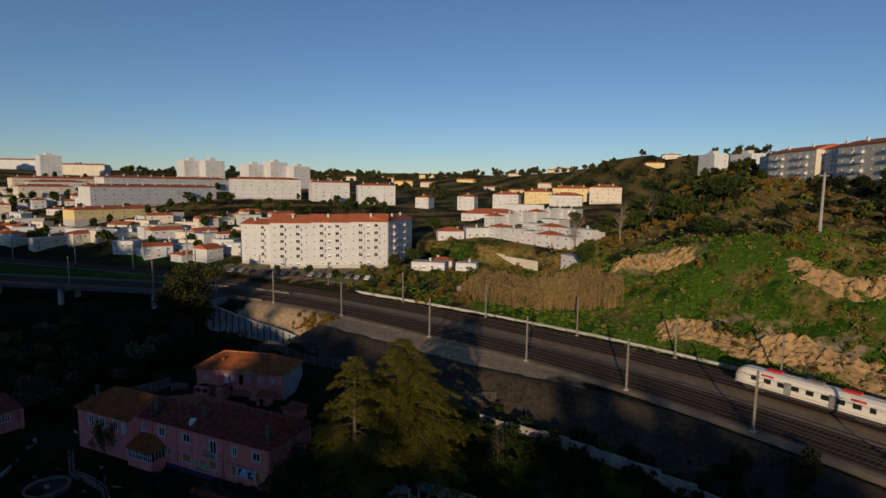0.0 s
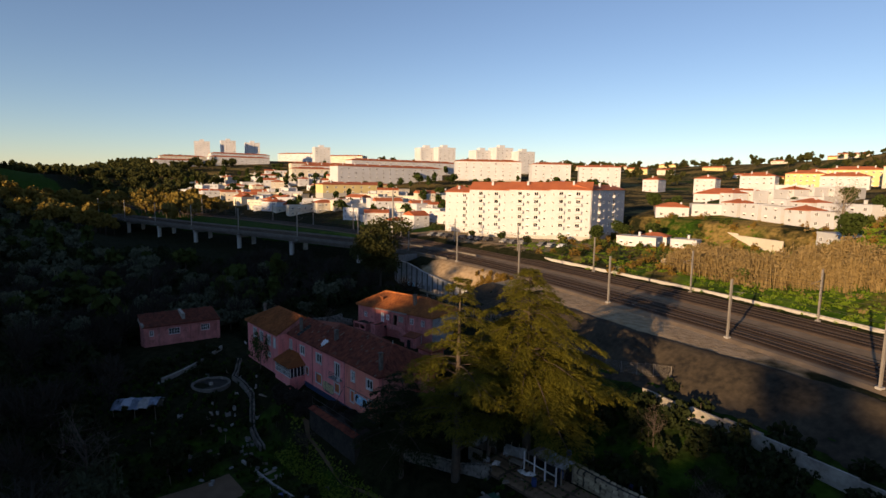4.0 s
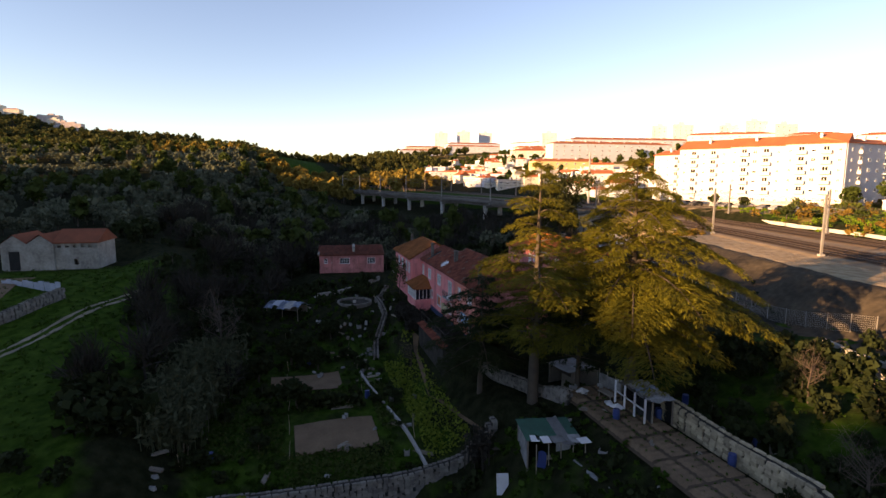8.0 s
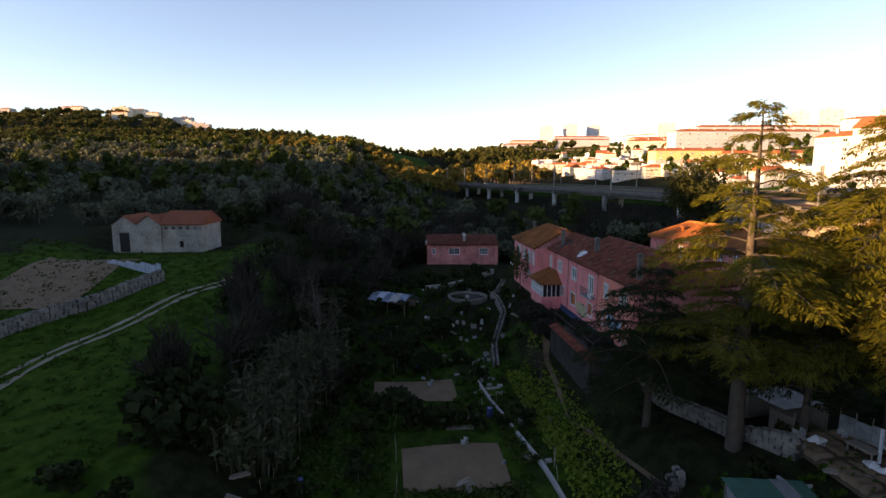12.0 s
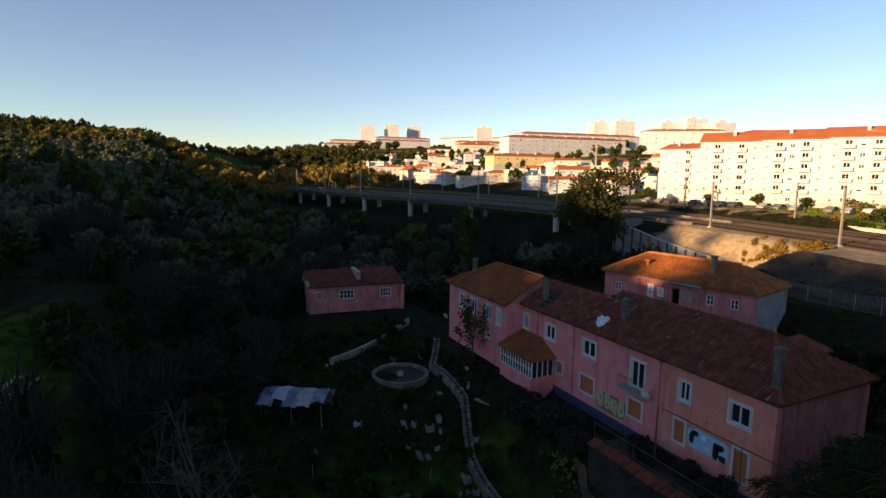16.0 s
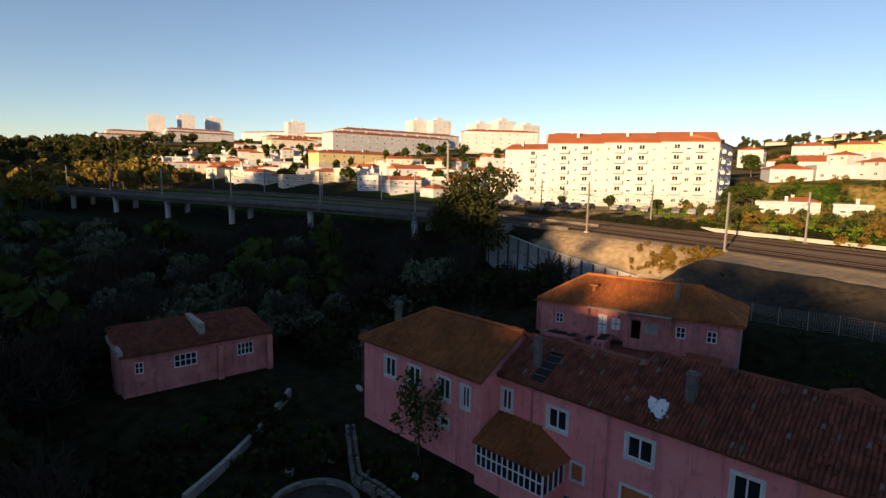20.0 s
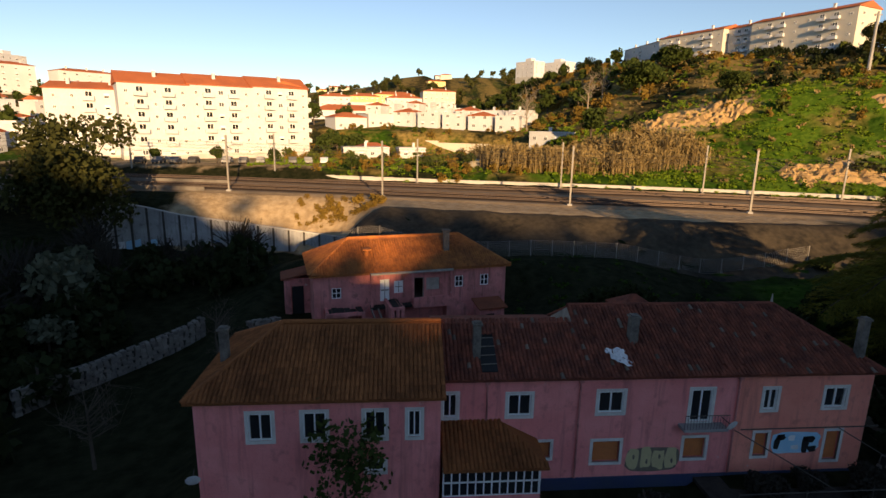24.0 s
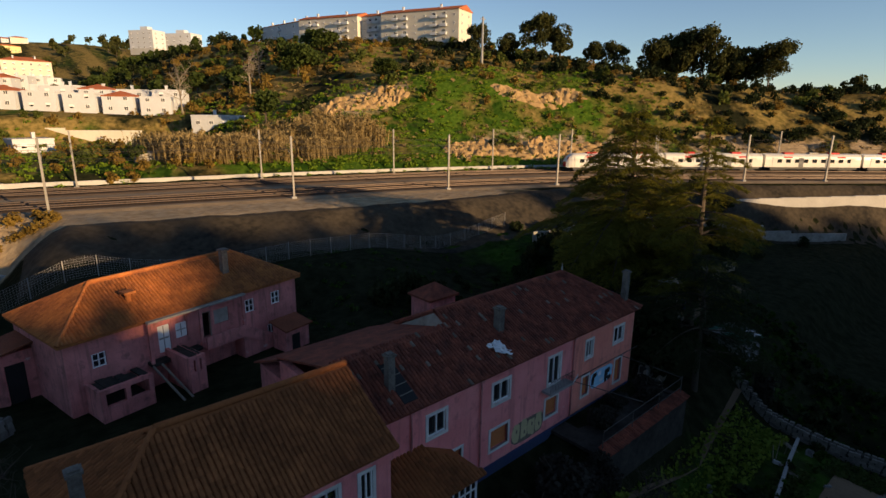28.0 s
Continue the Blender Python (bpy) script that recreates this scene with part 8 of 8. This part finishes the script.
        part("side_wall", Shape().box(0, 0.04, 0, d - 0.05, -1.6, h), wallm, ob)
        part("front_wall", Shape().box(w * 0.5, w, 0, 0.04, -1.6, h * 0.8), wallm, ob)
        for k in range(int(w / 0.9)):
            zz = h + 0.03 * (k % 2)
            part("roof_sheet", Shape().box(k * 0.9 - 0.2, k * 0.9 + 0.75, -0.3, d + 0.3, zz, zz + 0.03), roofm if k % 4 != 3 else "metal_sheet", ob)
        return ob
    gs = shed(-28.9, 52.0, 4.7, 3.3, 2.0, 79, "green_sheet", "patched garden shed with green sheet roof and open front", "plastic_grey", -0.85)
    for k, (x0, x1, y0, y1, m) in enumerate(((0.2, 0.9, -0.5, 0.5, "plastic_white"), (1.0, 1.7, -0.9, 0.2, "plastic_white"), (1.75, 2.9, -1.0, 0.1, "plastic_grey"), (2.6, 3.5, -1.2, -0.2, "metal_sheet"), (3.3, 4.3, -1.0, 0.3, "plastic_grey"), (3.9, 4.8, -1.3, -0.4, "plastic_white"))):
        part("roof_board", Shape().box(x0, x1, y0, y1, 2.02 + 0.05 * (k % 3), 2.06 + 0.05 * (k % 3), 0, 0.12 * (k % 3) - 0.1), m, gs)
    for k in range(5):
        part("post", Shape().rod((0.5 + k, -0.95, -0.8), (0.45 + k, -0.9, 2.0), 0.05, 0.04, 6), "bark_pale", gs)
    part("bench_top", Shape().box(1.2, 4.2, -0.8, -0.25, 0.62, 0.7), "wood_grey", gs)
    for k in range(3):
        part("bench_leg", Shape().box(1.3 + 1.35 * k, 1.4 + 1.35 * k, -0.75, -0.3, -0.6, 0.62), "wood_grey", gs)
    part("tarp", blob(0.9, 0.7, 0.8, 1.5, -0.98, -0.94, random.Random(3), 12, 0.2), "plastic_blue", gs, "blue plastic sheet hanging from the roof")
    bd = thing("plywood_board", pose(-29.6, 50.2, lz(-29.6, 50.2), -18, 0, 75), "white board leaning by the shed", "board")
    part("sheet", Shape().box(-0.5, 0.5, -0.02, 0.02, -0.1, 1.6), "plastic_white", bd)
    for k in range(2):
        tn = thing("cold_frame", pose(-28.4 + 1.5 * k, 56.6 - 1.5 * k, -0.75, 0, 0, 6), "low plastic-covered growing tunnel", "cold frame", "cold frames")
        xs_ = [0.7 * i for i in range(10)]
        rows = [[(x, 0.6 * math.cos(a), 0.72 * math.sin(a) + 0.04 * math.sin(3 * x + k)) for a in np.linspace(0, math.pi, 9)] for x in xs_]
        cv = Shape()
        for a, b in zip(rows[:-1], rows[1:]):
            cv.sheet(a, b)
        part("cover", cv, "tunnel_film", tn, smooth=True)
        for x in xs_[::2]:
            hp = Shape()
            for a0, a1 in zip(np.linspace(0, math.pi, 9)[:-1], np.linspace(0, math.pi, 9)[1:]):
                hp.rod((x, 0.62 * math.cos(a0), 0.74 * math.sin(a0)), (x, 0.62 * math.cos(a1), 0.74 * math.sin(a1)), 0.02, n=4)
            part("hoop", hp, "dark_metal", tn)
    # odds and ends at the head of the ploughed plot
    pn = thing("panel_screen", pose(-35.4, 62.6, lz(-35.4, 62.6), 0, 0, 20), "pale sheet screen on thin posts", "screen")
    for k in range(3):
        part("panel", Shape().box(k * 0.95, k * 0.95 + 0.9, -0.02, 0.02, 0.2, 1.5 - 0.1 * (k % 2)), "plastic_grey", pn)
    for k in range(4):
        part("post", Shape().rod((k * 0.93, 0.05, -0.3), (k * 0.93, 0.05, 1.9), 0.04, 0.04, 5), "bark_pale", pn)
    pl = thing("planter", pose(-38.6, 60.4, lz(-38.6, 60.4), 0, 0, 15), "low timber planter box with leafy plants", "planter")
    part("box", Shape().box(0, 3.0, 0, 0.08, -0.4, 0.6).box(0, 3.0, 1.4, 1.48, -0.4, 0.6).box(0, 0.08, 0.08, 1.4, -0.4, 0.6).box(2.92, 3.0, 0.08, 1.4, -0.4, 0.6), "wood_grey", pl)
    gr = np.random.default_rng(9)
    part("foliage", Shape().quads(leaf_quads(np.c_[gr.uniform(0.1, 2.9, 320), gr.uniform(0.1, 1.4, 320), gr.uniform(0.4, 1.2, 320)], 0.14, gr)), "leaf_green", pl)
    tb = thing("garden_table", pose(-33.4, 61.2, lz(-33.4, 61.2), 0, 0, 8), "low wooden table by the lean-to", "table")
    part("tabletop", Shape().box(0, 1.7, 0, 0.8, 0.62, 0.7), "wood_grey", tb)
    for x in (0.08, 1.55):
        for y in (0.06, 0.68):
            part("leg", Shape().box(x, x + 0.08, y, y + 0.08, -0.2, 0.62), "wood_grey", tb)
    for k, (x, y) in enumerate(((-31.2, 61.0), (-30.4, 61.3), (-34.4, 60.2))):
        sk = thing("sack", pose(x, y, lz(x, y), 0, 0, 40 * k), "white plastic sack lying by the lean-to", "sack", "white sacks")
        part("body", Shape().rod((-0.6, 0, 0.22), (0, 0, 0.3), 0.12, 0.32, 9).rod((0, 0, 0.3), (0.6, 0.05, 0.2), 0.32, 0.14, 9), "plastic_white", sk, smooth=True)
    shed(-37.5, 40.5, 3.0, 2.2, 1.6, 20, "metal_sheet", "low hutch with ribbed tin roof", "wood_grey").location = (-32.5, 40.5, lz(-32.5, 40.5))
    shed(-31.6, 62.5, 4.6, 1.9, 1.95, -3, "train_dark", "lean-to behind white posts, roofed with scrap", "black")
    scrap = thing("scrap_cover", pose(-31.6, 62.5, lz(-30, 63.2) + 1.95, 0, 0, -3), "crumpled plastic sheeting heaped on the lean-to roof", "sheet")
    rg = random.Random(21)
    for k in range(4):
        g = [[(0.9 + k * 0.95 + u * 0.24, -0.2 + v * 0.3, 0.10 + rg.uniform(0, 0.28)) for u in range(6)] for v in range(8)]
        sh = Shape()
        for v in range(7):
            for u in range(5):
                sh.quads([[g[v][u], g[v][u + 1], g[v + 1][u + 1], g[v + 1][u]]])
        part("sheet", sh, ("metal_sheet", "tarp_blue", "plastic_grey", "tunnel_film")[k], scrap)
    tarp_hut()
    shed(-41.5, 60.5, 4.0, 3.0, 2.2, 10, "metal_sheet", "small scrap-wood shed under the cedar", "wood_grey")
    fr = thing("post_frame", pose(-31.8, 62.0, lz(-31.8, 62.0), 0, 0, -3), "white timber post frame by the lean-to", "frame")
    for k in range(4):
        part("post", Shape().box(k * 1.5 - 0.06, k * 1.5 + 0.06, -0.07, 0.07, -0.5, 2.2), "plastic_white", fr)
    part("beam", Shape().box(0, 4.5, -0.05, 0.05, 1.15, 1.25), "plastic_white", fr)
    # clutter
    rng = random.Random(8)
    kinds = (("crate", "plastic_grey", "grubby pale plastic crate"), ("barrel", "plastic_blue", "blue plastic barrel"), ("board", "wood_grey", "weathered grey board"), ("bag", "plastic_grey", "grubby pale sack"))
    for i in range(120):
        zone = rng.random()
        if zone < 0.55:
            x, y = rng.uniform(-76, -37), rng.choice((rng.uniform(22, 26), rng.uniform(41.5, 46), rng.uniform(24, 50)))
        elif zone < 0.8:
            x, y = rng.uniform(-36, -20), rng.uniform(55, 69)
        else:
            x, y = rng.uniform(-100, -62), rng.uniform(34, 52)
        if -90 < x < -74 and 52 < y or (x + 81.8) ** 2 + (y - 44.5) ** 2 < 8:
            continue
        n, m, lab = kinds[0 if (q := rng.random()) < 0.30 else 1 if q < 0.33 else 2 if q < 0.75 else 3]
        z = lz(x, y)
        ob = thing(n, pose(x, y, z, 0, 0, rng.uniform(0, 180)), lab + " lying in the garden", n, "garden clutter")
        if n == "barrel":
            part("body", Shape().rod((0, 0, -0.1), (0, 0, 0.45), 0.28, 0.31, 12).rod((0, 0, 0.45), (0, 0, 0.9), 0.31, 0.27, 12), m, ob, smooth=True)
        elif n == "crate":
            w = rng.uniform(0.2, 0.42)
            part("body", Shape().box(-w, w, -w * 0.7, w * 0.7, -0.1, 0.08).box(-w, -w + 0.05, -w * 0.7, w * 0.7, 0.08, 0.5).box(w - 0.05, w, -w * 0.7, w * 0.7, 0.08, 0.5).box(-w, w, -w * 0.7, -w * 0.7 + 0.05, 0.08, 0.5), m, ob)
        elif n == "board":
            part("plank", Shape().box(-1.2, 1.2, -0.12, 0.12, -0.05, 0.1).box(-1.0, 1.1, 0.1, 0.3, -0.02, 0.14), m, ob)
        else:
            b = Shape()
            for k in range(3):
                b.rod((k * 0.16, 0, -0.1), (k * 0.16, 0, 0.22), 0.2, 0.1, 7)
            part("sack", b, m, ob, smooth=True)
    for i in range(26):
        x, y = rng.uniform(-72, -38), rng.choice((24.5, 33.3, 42.4, 45.8)) + rng.uniform(-0.4, 0.4)
        ob = thing("stake", pose(x, y, lz(x, y), rng.uniform(-8, 8), rng.uniform(-8, 8), 0), "pale wooden garden stake", "stake", "garden stakes")
        part("stick", Shape().rod((0, 0, -0.3), (0, 0, rng.uniform(1.0, 1.8)), 0.035, 0.025, 5), "bark_pale", ob)
    # cane bundle near the shed
    cb = stalk_mesh(3.4, 99, "twig", 60, 0.5)
    tagged(new("cane_bundle", cb), "bundle of dry canes standing by the wall", "canes", "", "stuff").matrix_world = pose(-33.8, 49.6, -3.6)
    # mesh fence under the embankment
    fn = thing("chain_fence", pose(0, 0, 0), "wire-mesh fence on pale posts below the embankment", "fence")
    xs = np.arange(-88, -28, 2.6)
    for x in xs:
        y = 91.2 - (x + 67) * 0.07
        part("post", Shape().rod((x, y, lz(x, y) - 0.3), (x, y, lz(x, y) + 2.0), 0.05, n=5), "galvanised", fn)
    wr = Shape()
    for a, b in zip(xs[:-1], xs[1:]):
        ya, yb = 91.2 - (a + 67) * 0.07, 91.2 - (b + 67) * 0.07
        for k in range(9):
            wr.rod((a, ya, lz(a, ya) + 0.15 + k * 0.22), (b, yb, lz(b, yb) + 0.15 + k * 0.22), 0.012, n=3)
        for k in range(12):
            f = k / 12
            x, y = a + (b - a) * f, ya + (yb - ya) * f
            wr.rod((x, y, lz(x, y) + 0.1), (x, y, lz(x, y) + 1.95), 0.010, n=3)
    part("wire_mesh", wr, "galvanised", fn, kind="stuff")
    # wall at the foot of the embankment
    bw = thing("boundary_wall", pose(0, 0, 0), "pale rendered wall along the foot of the embankment", "wall", "", "structure")
    pts = [(-29, 82.3), (-22, 80.6), (-9.5, 78), (4, 75), (20, 68), (34, 58)]
    for a, b in zip(pts[:-1], pts[1:]):
        for i in range(3):
            p, q = along_line(a, b, i / 3), along_line(a, b, (i + 1) / 3)
            z = lz(*p)
            d = (0.12, 0.25)
            v = [(p[0], p[1], z - 1), (q[0], q[1], z - 1), (q[0] + d[0], q[1] + d[1], z - 1), (p[0] + d[0], p[1] + d[1], z - 1)]
            v += [(a_, b_, z + 1.7) for a_, b_, _ in v]
            part("wall_panel", Shape().arrays(v, [(0, 1, 5, 4), (1, 2, 6, 5), (2, 3, 7, 6), (3, 0, 4, 7), (4, 5, 6, 7)]), "plaster_old", bw)
    ew = thing("roadside_wall", pose(0, 0, 0), "long pale concrete wall below the line with faded graffiti", "wall", "", "structure")
    x, y, nx, ny = along(near_y, 18, 74, 4.0)
    for i in range(len(x) - 1):
        p, q = (x[i] - nx[i] * 8.5, y[i] - ny[i] * 8.5), (x[i + 1] - nx[i + 1] * 8.5, y[i + 1] - ny[i + 1] * 8.5)
        z0, z1 = 4.0, 7.6 + 0.35 * i / 3
        v = [(*p, z0), (*q, z0), (q[0] + 0.3, q[1] + 0.4, z0), (p[0] + 0.3, p[1] + 0.4, z0)]
        v += [(a_, b_, z1) for a_, b_, _ in v]
        part("wall_panel", Shape().arrays(v, [(0, 1, 5, 4), (1, 2, 6, 5), (2, 3, 7, 6), (3, 0, 4, 7), (4, 5, 6, 7)]), "concrete_light", ew)
    lw = thing("stream_wall", pose(0, 0, 0), "low weathered concrete wall under the viaduct", "wall", "", "structure")
    for i in range(8):
        p, q = along_line((-153, 96.4), (-124.5, 95.0), i / 8), along_line((-153, 96.4), (-124.5, 95.0), (i + 0.99) / 8)
        part("wall_panel", Shape().box(0, math.dist(p, q), 0, 0.3, -2.0, 1.6), "panel_concrete", lw).matrix_basis = facing(p, q, lz(*p))
    # tall poles
    for x, y, h, z in ((30, 150.7, 14.0, None), (-158, 136, 18.0, None), (128, 60, 12, None)):
        ob = thing("utility_pole", pose(x, y, lz(x, y)), "tall tapering concrete utility pole", "pole", "utility poles")
        part("shaft", Shape().rod((0, 0, -1), (0, 0, h), 0.42, 0.24, 8), "concrete", ob)
        part("crossarm", Shape().box(-1.0, 1.0, -0.08, 0.08, h - 0.8, h - 0.6), "concrete", ob)
    # outcrops on the hill: broken faces standing out of the slope
    for x0, x1, f0, f1, lab in ((-6, 36, 9, 19, "ochre rock cutting above the line"), (-20, 6, 36, 48, "eroded ochre rock on the slope"), (20, 44, 30, 38, "ochre ledge on the slope")):
        xs, us = np.arange(x0, x1, 0.7), np.arange(f0, f1, 0.6)
        X, U = np.meshgrid(xs, us, indexing="ij")
        Y = far_y(X) + U + 1.6 * np.sin(X * 0.35)
        edge = ss(x0, x0 + 5, X) * ss(x1, x1 - 5, X) * ss(f0, f0 + 2, U) * ss(f1, f1 - 2.5, U)
        n1 = np.abs(wave(X * 1.3, U * 2.2, 3.1, 3)) + 0.6 * np.abs(wave(X * 2, U * 3, 2.0, 5))
        Z = land(X, Y) - 0.5 + edge * (0.35 + 1.5 * n1) + 0.16 * rs.normal(size=X.shape) * edge
        n, q = X.shape
        idx = np.arange(n * q).reshape(n, q)
        fc = np.stack([idx[:-1, :-1], idx[1:, :-1], idx[1:, 1:], idx[:-1, 1:]], -1).reshape(-1, 4)
        tagged(part("rock_outcrop", Shape().arrays(np.stack([X, Y, Z], -1).reshape(-1, 3), fc), "rock"), lab, "rock", "", "structure")
    # parked cars by the flats
    for i in range(16):
        x, y = -146 + i * 3.4, 145.5 + (0.5 if i % 2 else 0) + i * 0.55
        if i in (3, 8, 12):
            continue
        parked_car(x, y, lz(x, y), 100 + rng.uniform(-6, 6), rng.choice(("plastic_white", "metal_sheet", "train_dark", "plastic_grey")))


def parked_car(x, y, z, turn, paint):
    ob = thing("car", pose(x, y, z + 0.02, 0, 0, turn), "parked hatchback car outside the flats", "car", "parked cars")
    prof = [(-2.0, 0.35), (-2.0, 0.85), (-1.2, 0.95), (-0.6, 1.42), (1.1, 1.45), (1.9, 0.95), (2.0, 0.35)]
    sh = Shape().sheet([(a, -0.85, b) for a, b in prof], [(a, 0.85, b) for a, b in prof])
    for s in (-0.85, 0.85):
        c = (0.0, s, 0.6)
        for p, q in zip(prof, prof[1:] + prof[:1]):
            sh.arrays([(p[0], s, p[1]), (q[0], s, q[1]), c], [(0, 1, 2, 2)])
    part("body", sh, paint, ob)
    part("glazing", Shape().box(-0.55, 1.1, -0.87, 0.87, 0.98, 1.34), "window_glass", ob)
    for a in (-1.25, 1.3):
        for s in (-0.8, 0.8):
            part("wheel", Shape().rod((a, s - 0.09, 0.31), (a, s + 0.09, 0.31), 0.31, n=10), "black", ob)


build_gardens()
